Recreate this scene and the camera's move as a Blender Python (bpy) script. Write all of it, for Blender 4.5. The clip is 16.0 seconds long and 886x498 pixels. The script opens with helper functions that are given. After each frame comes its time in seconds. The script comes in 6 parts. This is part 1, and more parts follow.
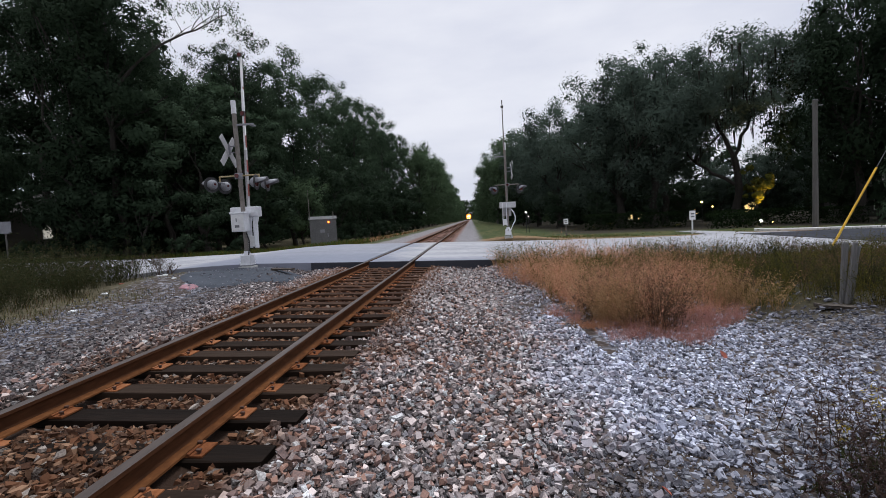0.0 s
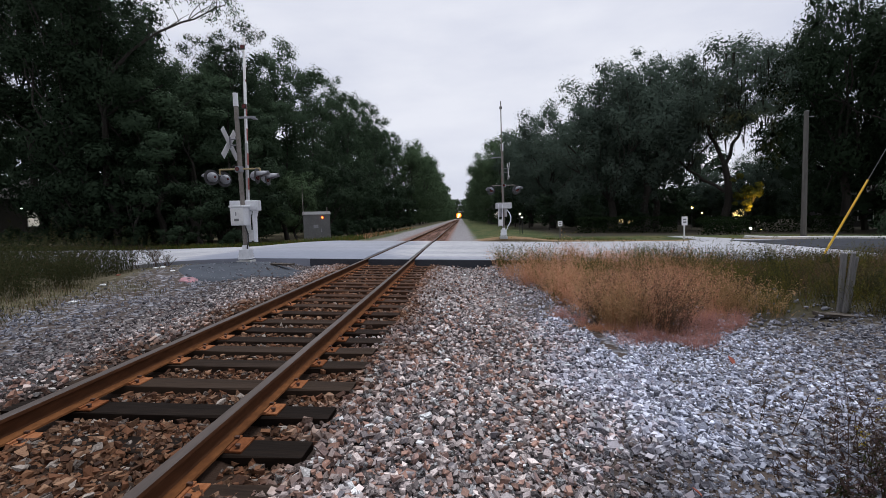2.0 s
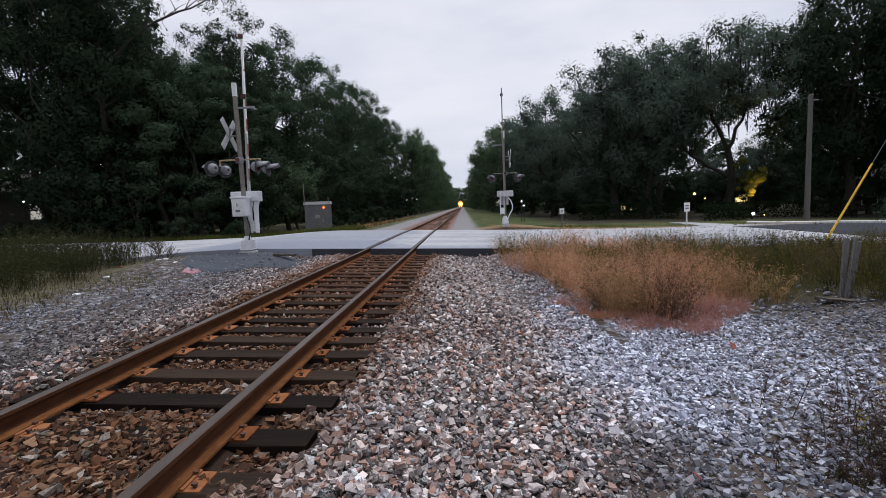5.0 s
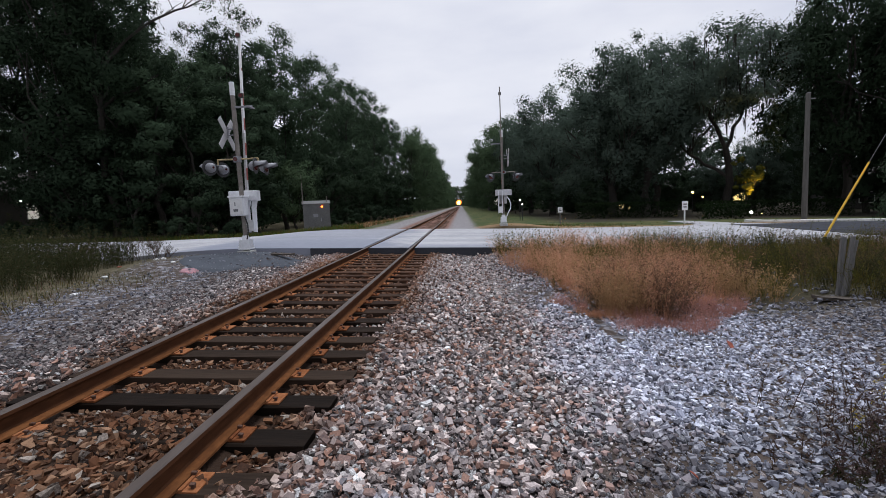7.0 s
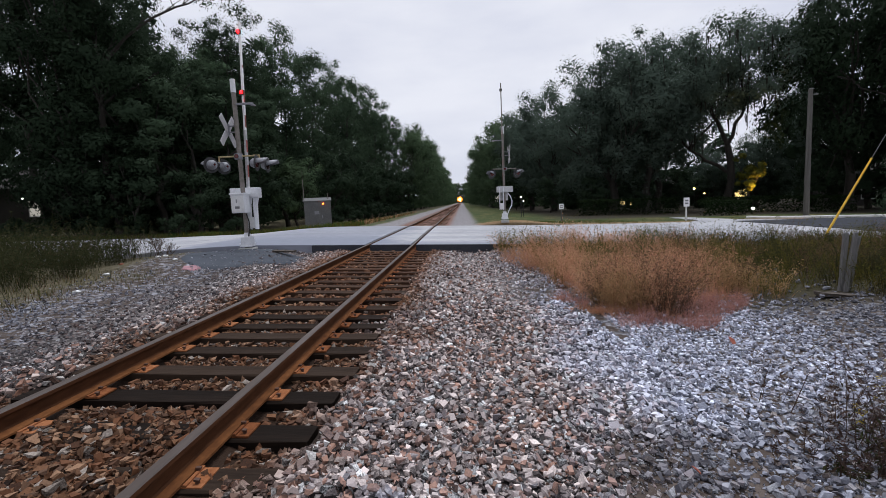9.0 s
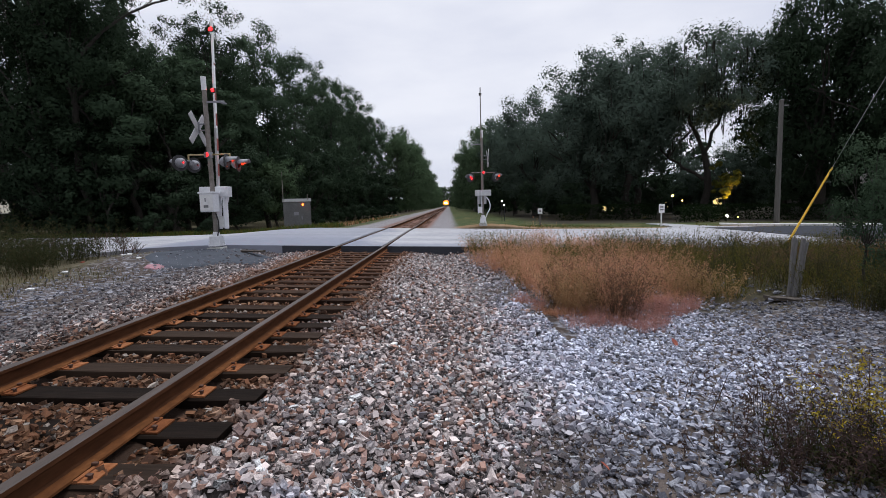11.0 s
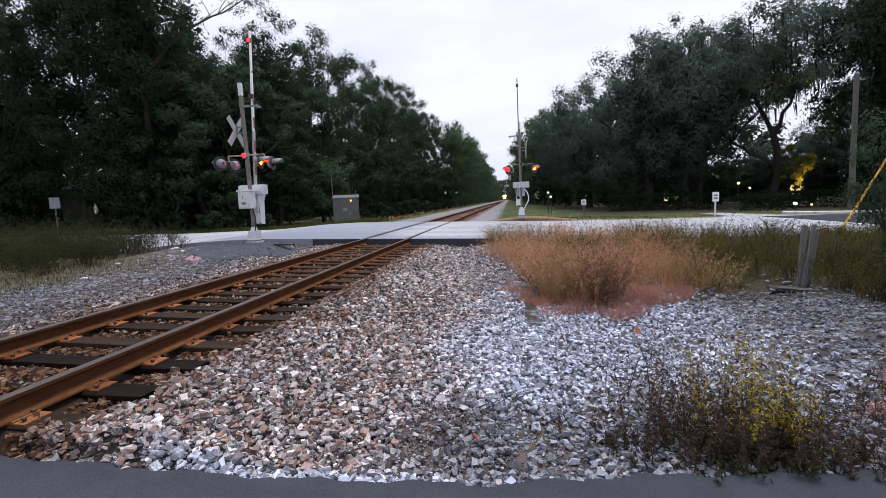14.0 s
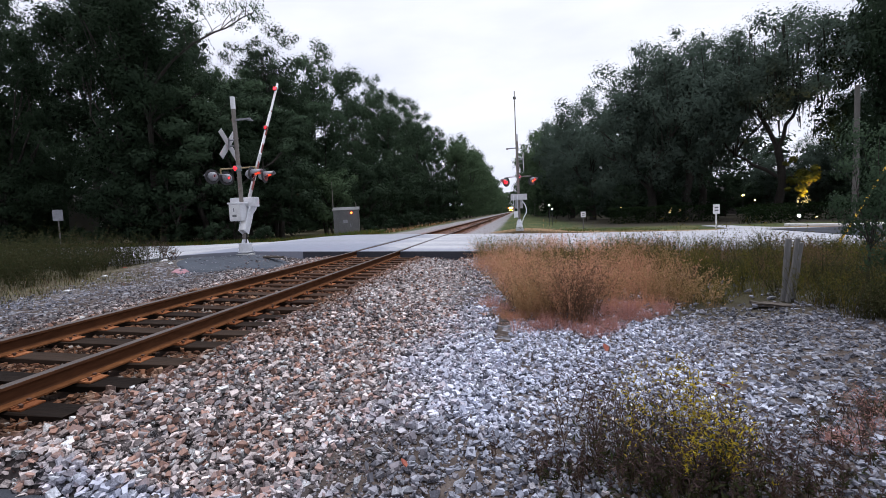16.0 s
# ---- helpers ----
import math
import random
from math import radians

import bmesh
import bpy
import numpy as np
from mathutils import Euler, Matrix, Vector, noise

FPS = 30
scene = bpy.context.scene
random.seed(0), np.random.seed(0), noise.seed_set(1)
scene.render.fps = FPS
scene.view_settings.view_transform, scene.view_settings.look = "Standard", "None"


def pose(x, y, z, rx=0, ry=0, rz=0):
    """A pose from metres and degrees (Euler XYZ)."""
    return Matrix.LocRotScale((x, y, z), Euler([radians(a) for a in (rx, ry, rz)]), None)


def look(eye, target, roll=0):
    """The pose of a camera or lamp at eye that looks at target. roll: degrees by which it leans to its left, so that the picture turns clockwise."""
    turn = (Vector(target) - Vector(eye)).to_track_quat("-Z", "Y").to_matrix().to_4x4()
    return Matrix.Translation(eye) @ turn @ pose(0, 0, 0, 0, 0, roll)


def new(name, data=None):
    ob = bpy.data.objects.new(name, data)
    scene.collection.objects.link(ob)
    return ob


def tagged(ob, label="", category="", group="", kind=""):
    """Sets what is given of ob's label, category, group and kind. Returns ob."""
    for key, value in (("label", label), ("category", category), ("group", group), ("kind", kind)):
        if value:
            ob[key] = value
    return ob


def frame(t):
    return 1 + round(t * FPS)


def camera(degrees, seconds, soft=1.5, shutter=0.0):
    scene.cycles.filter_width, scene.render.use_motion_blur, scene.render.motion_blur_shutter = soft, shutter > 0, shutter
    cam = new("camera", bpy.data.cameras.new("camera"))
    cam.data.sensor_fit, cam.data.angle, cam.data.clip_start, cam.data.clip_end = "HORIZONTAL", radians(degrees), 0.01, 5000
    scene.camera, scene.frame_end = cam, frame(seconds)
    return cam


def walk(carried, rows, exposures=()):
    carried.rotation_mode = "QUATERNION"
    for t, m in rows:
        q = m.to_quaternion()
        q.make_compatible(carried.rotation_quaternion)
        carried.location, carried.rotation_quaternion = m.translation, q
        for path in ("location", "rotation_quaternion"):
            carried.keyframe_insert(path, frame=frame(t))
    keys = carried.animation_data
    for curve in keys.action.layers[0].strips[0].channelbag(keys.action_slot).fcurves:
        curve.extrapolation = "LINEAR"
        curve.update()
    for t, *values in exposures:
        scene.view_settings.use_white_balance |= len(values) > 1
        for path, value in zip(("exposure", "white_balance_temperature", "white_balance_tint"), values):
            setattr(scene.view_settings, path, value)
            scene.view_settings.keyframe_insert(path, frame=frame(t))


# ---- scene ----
cam = camera(87.9, 16.0, soft=0.85)
PATH = [
    (0, (2.772, 0.110, 1.249), (2.643, 2.101, 1.124), -3.20),
    (0.5, (2.548, 0.063, 1.277), (2.457, 2.055, 1.133), -3.50),
    (1, (2.444, 0.031, 1.293), (2.365, 2.025, 1.168), -2.40),
    (1.5, (2.412, 0.039, 1.293), (2.323, 2.033, 1.171), -1.90),
    (2, (2.420, 0.043, 1.294), (2.338, 2.036, 1.160), -1.60),
    (2.5, (2.420, 0.042, 1.294), (2.326, 2.034, 1.149), -1.30),
    (3, (2.410, 0.042, 1.289), (2.315, 2.032, 1.125), -1.40),
    (3.5, (2.417, 0.042, 1.297), (2.320, 2.032, 1.121), -1.71),
    (4, (2.428, 0.039, 1.296), (2.328, 2.029, 1.116), -2.01),
    (6.5, (2.435, 0.044, 1.301), (2.350, 2.034, 1.115), -2.41),
    (7, (2.439, 0.038, 1.306), (2.353, 2.027, 1.118), -2.31),
    (7.5, (2.432, 0.044, 1.300), (2.353, 2.034, 1.116), -2.11),
    (8, (2.429, 0.044, 1.305), (2.355, 2.034, 1.116), -2.01),
    (8.5, (2.423, 0.041, 1.298), (2.346, 2.030, 1.097), -2.11),
    (9, (2.428, 0.036, 1.302), (2.337, 2.024, 1.101), -2.41),
    (9.5, (2.443, 0.027, 1.302), (2.348, 2.014, 1.099), -2.41),
    (10, (2.574, 0.048, 1.291), (2.552, 2.037, 1.080), -2.21),
    (10.2, (2.654, 0.071, 1.289), (2.649, 2.060, 1.080), -1.91),
    (12.3, (3.477, -0.097, 1.166), (3.290, 1.888, 1.006), -2.00),
    (12.5, (3.618, -0.103, 1.193), (3.399, 1.878, 1.020), -2.40),
    (13, (3.804, -0.166, 1.189), (3.562, 1.809, 0.983), -2.50),
    (13.5, (3.996, -0.267, 1.178), (3.726, 1.701, 0.951), -2.50),
    (14, (4.212, -0.157, 1.156), (3.921, 1.811, 0.952), -2.69),
    (14.5, (4.358, -0.065, 1.157), (4.032, 1.900, 0.975), -3.18),
    (15, (4.463, -0.118, 1.164), (4.146, 1.848, 0.973), -2.69),
    (15.5, (4.586, -0.098, 1.163), (4.267, 1.868, 0.982), -2.58),
    (16, (4.739, 0.057, 1.145), (4.420, 2.026, 0.994), -2.68),
]
walk(cam, [(t, look(eye, target, roll)) for t, eye, target, roll in PATH],
     exposures=[(0.0, 0.03, 6450, 10), (3.0, 0.02, 6450, 10), (9.5, 0.03, 6450, 10), (12.3, 0.12, 6420, 10), (13.0, 0.14, 6400, 10), (13.5, 0.30, 6330, 11), (16.0, 0.36, 6300, 12)])

# ---- world, sun, exposure ----
world = bpy.data.worlds.new("overcast_dusk")
scene.world = world
world.use_nodes = True
wn, wl = world.node_tree.nodes, world.node_tree.links
sky = wn.new("ShaderNodeTexSky")
sky.sky_type, sky.sun_disc, sky.sun_elevation, sky.sun_rotation = "NISHITA", False, radians(74), radians(34)
clouds = wn.new("ShaderNodeTexNoise")
clouds.inputs["Scale"].default_value, clouds.inputs["Detail"].default_value = 2.2, 6
stretch = wn.new("ShaderNodeMapping")
stretch.inputs["Scale"].default_value = (1.0, 1.0, 3.2)
coord = wn.new("ShaderNodeTexCoord")
wl.new(coord.outputs["Generated"], stretch.inputs["Vector"])
wl.new(stretch.outputs["Vector"], clouds.inputs["Vector"])
ramp = wn.new("ShaderNodeValToRGB")
ramp.color_ramp.elements[0].position, ramp.color_ramp.elements[0].color = 0.36, (0.69, 0.715, 0.83, 1)
ramp.color_ramp.elements[1].position, ramp.color_ramp.elements[1].color = 0.62, (0.85, 0.865, 0.945, 1)
wl.new(clouds.outputs["Fac"], ramp.inputs["Fac"])
dim = wn.new("ShaderNodeMix")
dim.data_type = "RGBA"
dim.inputs["Factor"].default_value = 0.95
gain = wn.new("ShaderNodeVectorMath")
gain.operation = "SCALE"
gain.inputs["Scale"].default_value = 0.1
wl.new(sky.outputs["Color"], gain.inputs[0])
wl.new(gain.outputs["Vector"], dim.inputs["A"])
wl.new(ramp.outputs["Color"], dim.inputs["B"])
wl.new(dim.outputs["Result"], wn["Background"].inputs["Color"])
wn["Background"].inputs["Strength"].default_value = 0.97

sun_data = bpy.data.lights.new("sun", "SUN")
sun_data.energy, sun_data.angle, sun_data.color = 2.5, radians(22), (0.93, 0.96, 1.0)
sun = new("sun", sun_data)
sun.matrix_world = look((4.8, 7.1, 30), (0, 0, 0))

# ---- materials ----
def link(nt, a, b):
    nt.links.new(a, b)


def ramp_node(nt, colors, lo=0.0, hi=1.0, constant=False):
    r = nt.nodes.new("ShaderNodeValToRGB")
    e = r.color_ramp.elements
    while len(e) < len(colors):
        e.new(0.5)
    for i, c in enumerate(colors):
        e[i].position = lo + (hi - lo) * i / max(1, len(colors) - 1)
        e[i].color = (*c, 1)
    if constant:
        r.color_ramp.interpolation = "CONSTANT"
    return r


def noise_node(nt, vec, scale, detail=5, rough=0.6):
    n = nt.nodes.new("ShaderNodeTexNoise")
    n.inputs["Scale"].default_value, n.inputs["Detail"].default_value = scale, detail
    n.inputs["Roughness"].default_value = rough
    link(nt, vec, n.inputs["Vector"])
    return n.outputs["Fac"]


def math_node(nt, op, a, b=0.0, clamp=False):
    m = nt.nodes.new("ShaderNodeMath")
    m.operation, m.use_clamp = op, clamp
    for i, v in enumerate((a, b)):
        if isinstance(v, (int, float)):
            m.inputs[i].default_value = v
        else:
            link(nt, v, m.inputs[i])
    return m.outputs[0]


def span(nt, v, lo, hi):
    """0 below lo, 1 above hi."""
    m = nt.nodes.new("ShaderNodeMapRange")
    m.interpolation_type = "SMOOTHSTEP"
    m.inputs["From Min"].default_value, m.inputs["From Max"].default_value = lo, hi
    link(nt, v, m.inputs["Value"])
    return m.outputs["Result"]


def mix_node(nt, fac, a, b, blend="MIX"):
    m = nt.nodes.new("ShaderNodeMix")
    m.data_type, m.blend_type = "RGBA", blend
    for key, v in (("Factor", fac), ("A", a), ("B", b)):
        if isinstance(v, (int, float)):
            m.inputs[key].default_value = v
        elif isinstance(v, tuple):
            m.inputs[key].default_value = (*v, 1)
        else:
            link(nt, v, m.inputs[key])
    return m.outputs["Result"]


def start(name, rough=0.8, metal=0.0, spec=0.5):
    m = bpy.data.materials.new(name)
    m.use_nodes = True
    nt = m.node_tree
    b = nt.nodes["Principled BSDF"]
    b.inputs["Roughness"].default_value, b.inputs["Metallic"].default_value = rough, metal
    b.inputs["Specular IOR Level"].default_value = spec
    geo = nt.nodes.new("ShaderNodeNewGeometry")
    co = nt.nodes.new("ShaderNodeTexCoord")
    return m, nt, b, geo, co


def bump(nt, b, height, strength, dist):
    n = nt.nodes.new("ShaderNodeBump")
    n.inputs["Strength"].default_value, n.inputs["Distance"].default_value = strength, dist
    link(nt, height, n.inputs["Height"])
    link(nt, n.outputs["Normal"], b.inputs["Normal"])


def surface(name, colors, rough=0.8, metal=0.0, fine=40, coarse=3, stain=0.5, bumps=0.3, dist=0.004, where="Object", pieces=False, islands=False, spec=0.5, stretch_xyz=None):
    """Two scales of colour variation with a fine relief."""
    m, nt, b, geo, co = start(name, rough, metal, spec)
    vec = co.outputs[where] if where != "World" else geo.outputs["Position"]
    if stretch_xyz:
        mp = nt.nodes.new("ShaderNodeMapping")
        mp.inputs["Scale"].default_value = stretch_xyz
        link(nt, vec, mp.inputs["Vector"])
        vec = mp.outputs["Vector"]
    f, c = noise_node(nt, vec, fine), noise_node(nt, vec, coarse, 4)
    fac = math_node(nt, "ADD", math_node(nt, "MULTIPLY", f, 1 - stain), math_node(nt, "MULTIPLY", c, stain))
    if pieces:
        info = nt.nodes.new("ShaderNodeObjectInfo")
        fac = math_node(nt, "ADD", fac, math_node(nt, "MULTIPLY", math_node(nt, "SUBTRACT", info.outputs["Random"], 0.5), 0.35))
    if islands:
        fac = math_node(nt, "ADD", math_node(nt, "MULTIPLY", fac, 0.35), math_node(nt, "MULTIPLY", geo.outputs["Random Per Island"], 0.65))
    r = ramp_node(nt, colors, *((0.12, 0.88) if islands else (0.3, 0.7)))
    link(nt, fac, r.inputs["Fac"])
    link(nt, r.outputs["Color"], b.inputs["Base Color"])
    if bumps:
        bump(nt, b, f, bumps, dist)
    return m


def glow(name, color, strength):
    m = bpy.data.materials.new(name)
    m.use_nodes = True
    b = m.node_tree.nodes["Principled BSDF"]
    b.inputs["Base Color"].default_value = (*(0.25 * c + 0.004 for c in color), 1)
    b.inputs["Emission Color"].default_value, b.inputs["Emission Strength"].default_value = (*color, 1), strength
    return m


def leafage(name, colors, rough=0.8, scatter_=0.45):
    m, nt, b, geo, co = start(name, rough, 0.0, 0.08)
    big = noise_node(nt, geo.outputs["Position"], 0.35, 3)
    fac = math_node(nt, "ADD", math_node(nt, "MULTIPLY", geo.outputs["Random Per Island"], scatter_), math_node(nt, "MULTIPLY", big, 1.05 - scatter_))
    r = ramp_node(nt, colors, 0.15, 0.85)
    link(nt, fac, r.inputs["Fac"])
    link(nt, r.outputs["Color"], b.inputs["Base Color"])
    # thin leaves let part of the light through
    thin = nt.nodes.new("ShaderNodeBsdfTranslucent")
    both = nt.nodes.new("ShaderNodeMixShader")
    both.inputs["Fac"].default_value = 0.4
    link(nt, r.outputs["Color"], thin.inputs["Color"])
    link(nt, b.outputs["BSDF"], both.inputs[1])
    link(nt, thin.outputs["BSDF"], both.inputs[2])
    link(nt, both.outputs["Shader"], nt.nodes["Material Output"].inputs["Surface"])
    return m


def gravel_material(name):
    m, nt, b, geo, co = start(name, 0.9, 0.0, 0.12)
    xyz = nt.nodes.new("ShaderNodeSeparateXYZ")
    link(nt, geo.outputs["Position"], xyz.inputs[0])
    rnd = geo.outputs["Random Per Island"]
    grain = noise_node(nt, geo.outputs["Position"], 90, 4)
    fac = math_node(nt, "ADD", math_node(nt, "MULTIPLY", rnd, 0.97), math_node(nt, "MULTIPLY", math_node(nt, "SUBTRACT", grain, 0.5), 0.16), True)
    grey, warm, rust = ramp_node(nt, GREY_STONES), ramp_node(nt, WARM_STONES), ramp_node(nt, RUST_STONES)
    for r in (grey, warm, rust):
        link(nt, fac, r.inputs["Fac"])
    side = math_node(nt, "ABSOLUTE", xyz.outputs["X"])
    wander = math_node(nt, "MULTIPLY", math_node(nt, "SUBTRACT", noise_node(nt, geo.outputs["Position"], 0.9, 3), 0.5), 2.4)
    # clean pale stones spilt along the near lane
    spilt = math_node(nt, "MULTIPLY", math_node(nt, "SUBTRACT", 1.0, span(nt, xyz.outputs["Y"], 2.3, 2.6)), math_node(nt, "MULTIPLY", span(nt, xyz.outputs["X"], 1.3, 2.2), 2.4))
    off = math_node(nt, "ADD", math_node(nt, "ADD", side, wander), spilt)
    near = mix_node(nt, span(nt, off, 1.0, 2.1), rust.outputs["Color"], warm.outputs["Color"])
    col = mix_node(nt, span(nt, off, 3.0, 4.7), near, grey.outputs["Color"])
    # weathered, soil-stained stones on the side away from the lane
    soil_vignette = math_node(nt, "MULTIPLY", span(nt, math_node(nt, "MULTIPLY", xyz.outputs["X"], -1.0), 1.6, 3.0), 0.66)
    # vignette and soil are both painted into the right-hand gravel
    soil_vignette = math_node(nt, "MAXIMUM", soil_vignette, math_node(nt, "MULTIPLY", span(nt, xyz.outputs["X"], 6.2, 8.1), 0.72))
    for cx, cy, size, much in ((6.0, 3.0, 2.6, 0.62), (4.1, 2.95, 0.9, 0.6), (4.9, 2.9, 1.2, 0.45)):
        q = math_node(nt, "ADD", math_node(nt, "POWER", math_node(nt, "SUBTRACT", xyz.outputs["X"], cx), 2.0), math_node(nt, "POWER", math_node(nt, "SUBTRACT", xyz.outputs["Y"], cy), 2.0))
        q = math_node(nt, "ADD", q, math_node(nt, "MULTIPLY", wander, 0.5))
        soil_vignette = math_node(nt, "MAXIMUM", soil_vignette, math_node(nt, "MULTIPLY", math_node(nt, "SUBTRACT", 1.0, span(nt, q, 0.1, size)), much))
    col = mix_node(nt, soil_vignette, col, (0.055, 0.052, 0.056))
    col = mix_node(nt, 0.5, col, mix_node(nt, grain, (0.6, 0.6, 0.6), (1.45, 1.45, 1.48)), "MULTIPLY")
    link(nt, col, b.inputs["Base Color"])
    bump(nt, b, grain, 0.4, 0.004)
    return m


GREY_STONES = [(0.03, 0.031, 0.04), (0.60, 0.625, 0.74), (0.13, 0.137, 0.17), (0.74, 0.77, 0.89), (0.30, 0.31, 0.37), (0.48, 0.465, 0.52), (0.06, 0.062, 0.078), (0.84, 0.87, 0.95)]
WARM_STONES = [(0.01, 0.009, 0.01), (0.442, 0.377, 0.364), (0.045, 0.038, 0.038), (0.728, 0.624, 0.585), (0.111, 0.108, 0.121), (0.39, 0.234, 0.182), (0.018, 0.017, 0.018), (0.92, 0.92, 0.92)]
RUST_STONES = [(0.0126, 0.00824, 0.00676), (0.164, 0.08, 0.0428), (0.0441, 0.0236, 0.0146), (0.252, 0.147, 0.0902), (0.063, 0.0353, 0.0237), (0.139, 0.0613, 0.0316), (0.0227, 0.0142, 0.0113), (0.386, 0.331, 0.284)]


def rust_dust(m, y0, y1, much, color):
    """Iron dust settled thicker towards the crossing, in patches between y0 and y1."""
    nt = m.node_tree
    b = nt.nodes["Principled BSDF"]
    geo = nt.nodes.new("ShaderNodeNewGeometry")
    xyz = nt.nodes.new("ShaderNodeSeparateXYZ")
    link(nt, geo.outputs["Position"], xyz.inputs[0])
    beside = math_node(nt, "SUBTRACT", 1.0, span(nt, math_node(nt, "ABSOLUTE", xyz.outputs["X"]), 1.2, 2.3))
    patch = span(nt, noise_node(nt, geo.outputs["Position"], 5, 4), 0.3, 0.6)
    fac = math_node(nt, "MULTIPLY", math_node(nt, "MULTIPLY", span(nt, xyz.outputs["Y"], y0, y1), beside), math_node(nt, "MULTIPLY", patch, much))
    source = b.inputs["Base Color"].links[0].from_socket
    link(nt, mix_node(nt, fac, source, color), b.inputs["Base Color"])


def ground_material(name):
    m, nt, b, geo, co = start(name, 0.95, 0.0, 0.2)
    xyz = nt.nodes.new("ShaderNodeSeparateXYZ")
    pos = geo.outputs["Position"]
    link(nt, pos, xyz.inputs[0])
    x, y = xyz.outputs["X"], xyz.outputs["Y"]
    fine, mid, big = noise_node(nt, pos, 60, 6), noise_node(nt, pos, 6, 5), noise_node(nt, pos, 0.7, 4)
    wob = math_node(nt, "MULTIPLY", math_node(nt, "SUBTRACT", big, 0.5), 3.0)
    xw, yw = math_node(nt, "ADD", x, wob), math_node(nt, "ADD", y, wob)
    dirt = ramp_node(nt, [(0.035, 0.026, 0.022), (0.075, 0.057, 0.048), (0.13, 0.105, 0.092)], 0.3, 0.7)
    link(nt, mid, dirt.inputs["Fac"])
    chips = nt.nodes.new("ShaderNodeTexVoronoi")
    chips.inputs["Scale"].default_value = 16
    link(nt, pos, chips.inputs["Vector"])
    gravel = ramp_node(nt, [(0.05, 0.05, 0.056), (0.15, 0.15, 0.168), (0.28, 0.28, 0.31)], 0.1, 0.9)
    sep = nt.nodes.new("ShaderNodeSeparateColor")
    link(nt, chips.outputs["Color"], sep.inputs[0])
    link(nt, sep.outputs[0], gravel.inputs["Fac"])
    turf = ramp_node(nt, [(0.018, 0.029, 0.008), (0.034, 0.053, 0.013), (0.074, 0.078, 0.028)], 0.25, 0.75)
    link(nt, math_node(nt, "ADD", math_node(nt, "MULTIPLY", fine, 0.5), math_node(nt, "MULTIPLY", mid, 0.5)), turf.inputs["Fac"])
    dry = ramp_node(nt, [(0.09, 0.06, 0.025), (0.19, 0.14, 0.06), (0.27, 0.21, 0.11)], 0.3, 0.7)
    link(nt, mid, dry.inputs["Fac"])
    side = math_node(nt, "ABSOLUTE", x)
    far = span(nt, y, 26.5, 27.5)
    near = math_node(nt, "SUBTRACT", 1.0, far)
    # ballast shoulders beside the track, on both sides of the road
    bed = math_node(nt, "SUBTRACT", 1.0, span(nt, math_node(nt, "ADD", side, math_node(nt, "MULTIPLY", wob, 0.25)), 3.0, 3.7))
    stones = mix_node(nt, span(nt, side, 1.3, 1.9), mix_node(nt, 0.8, gravel.outputs["Color"], (0.17, 0.075, 0.045)), mix_node(nt, 0.65, gravel.outputs["Color"], mix_node(nt, fine, (0.13, 0.115, 0.115), (0.33, 0.305, 0.305))))
    # shade in the gaps between the loose stones, put into the ground colour
    gap_shade = mix_node(nt, span(nt, side, 0.9, 2.0), (0.028, 0.015, 0.009), (0.045, 0.040, 0.040))
    pale = ramp_node(nt, [(0.05, 0.042, 0.042), (0.20, 0.17, 0.16), (0.10, 0.09, 0.09), (0.46, 0.41, 0.40)], 0.1, 0.9)
    link(nt, sep.outputs[0], pale.inputs["Fac"])
    # farther on the ground is paler beside the track and rust-red between the rails
    dry_fines = mix_node(nt, span(nt, side, 0.9, 1.9), mix_node(nt, mid, (0.05, 0.024, 0.012), (0.14, 0.068, 0.036)), pale.outputs["Color"])
    stones = mix_node(nt, near, stones, mix_node(nt, span(nt, y, 5.0, 8.0), gap_shade, dry_fines))
    col = mix_node(nt, math_node(nt, "MULTIPLY", near, span(nt, mid, 0.45, 0.6)), dirt.outputs["Color"], gravel.outputs["Color"])
    lawn = mix_node(nt, span(nt, big, 0.45, 0.65), turf.outputs["Color"], mix_node(nt, 0.4, turf.outputs["Color"], dry.outputs["Color"]))
    verge = math_node(nt, "MULTIPLY", math_node(nt, "MAXIMUM", math_node(nt, "MULTIPLY", span(nt, x, 6.0, 7.5), span(nt, y, 8.0, 8.8)), span(nt, xw, 11.0, 13.0)), near)
    verge_left = math_node(nt, "MULTIPLY", span(nt, math_node(nt, "MULTIPLY", xw, -1.0), 5.2, 6.8), near)
    grass = math_node(nt, "MAXIMUM", far, math_node(nt, "MAXIMUM", verge, verge_left))
    lawn = mix_node(nt, span(nt, math_node(nt, "MULTIPLY", x, -1.0), 3.0, 6.0), lawn, mix_node(nt, 0.30, mix_node(nt, 0.78, dry.outputs["Color"], dirt.outputs["Color"]), turf.outputs["Color"]))
    col = mix_node(nt, grass, col, lawn)
    # bare sandy soil along the road's far edge
    edge = math_node(nt, "MULTIPLY", far, math_node(nt, "SUBTRACT", 1.0, span(nt, yw, 28.0, 29.6)))
    col = mix_node(nt, edge, col, mix_node(nt, 0.5, dry.outputs["Color"], (0.25, 0.14, 0.09)))
    spot = math_node(nt, "ADD", math_node(nt, "POWER", math_node(nt, "SUBTRACT", x, 3.95), 2.0), math_node(nt, "POWER", math_node(nt, "SUBTRACT", y, 3.0), 2.0))
    col = mix_node(nt, math_node(nt, "MULTIPLY", near, math_node(nt, "SUBTRACT", 1.0, span(nt, spot, 0.5, 1.4))), col, dirt.outputs["Color"])
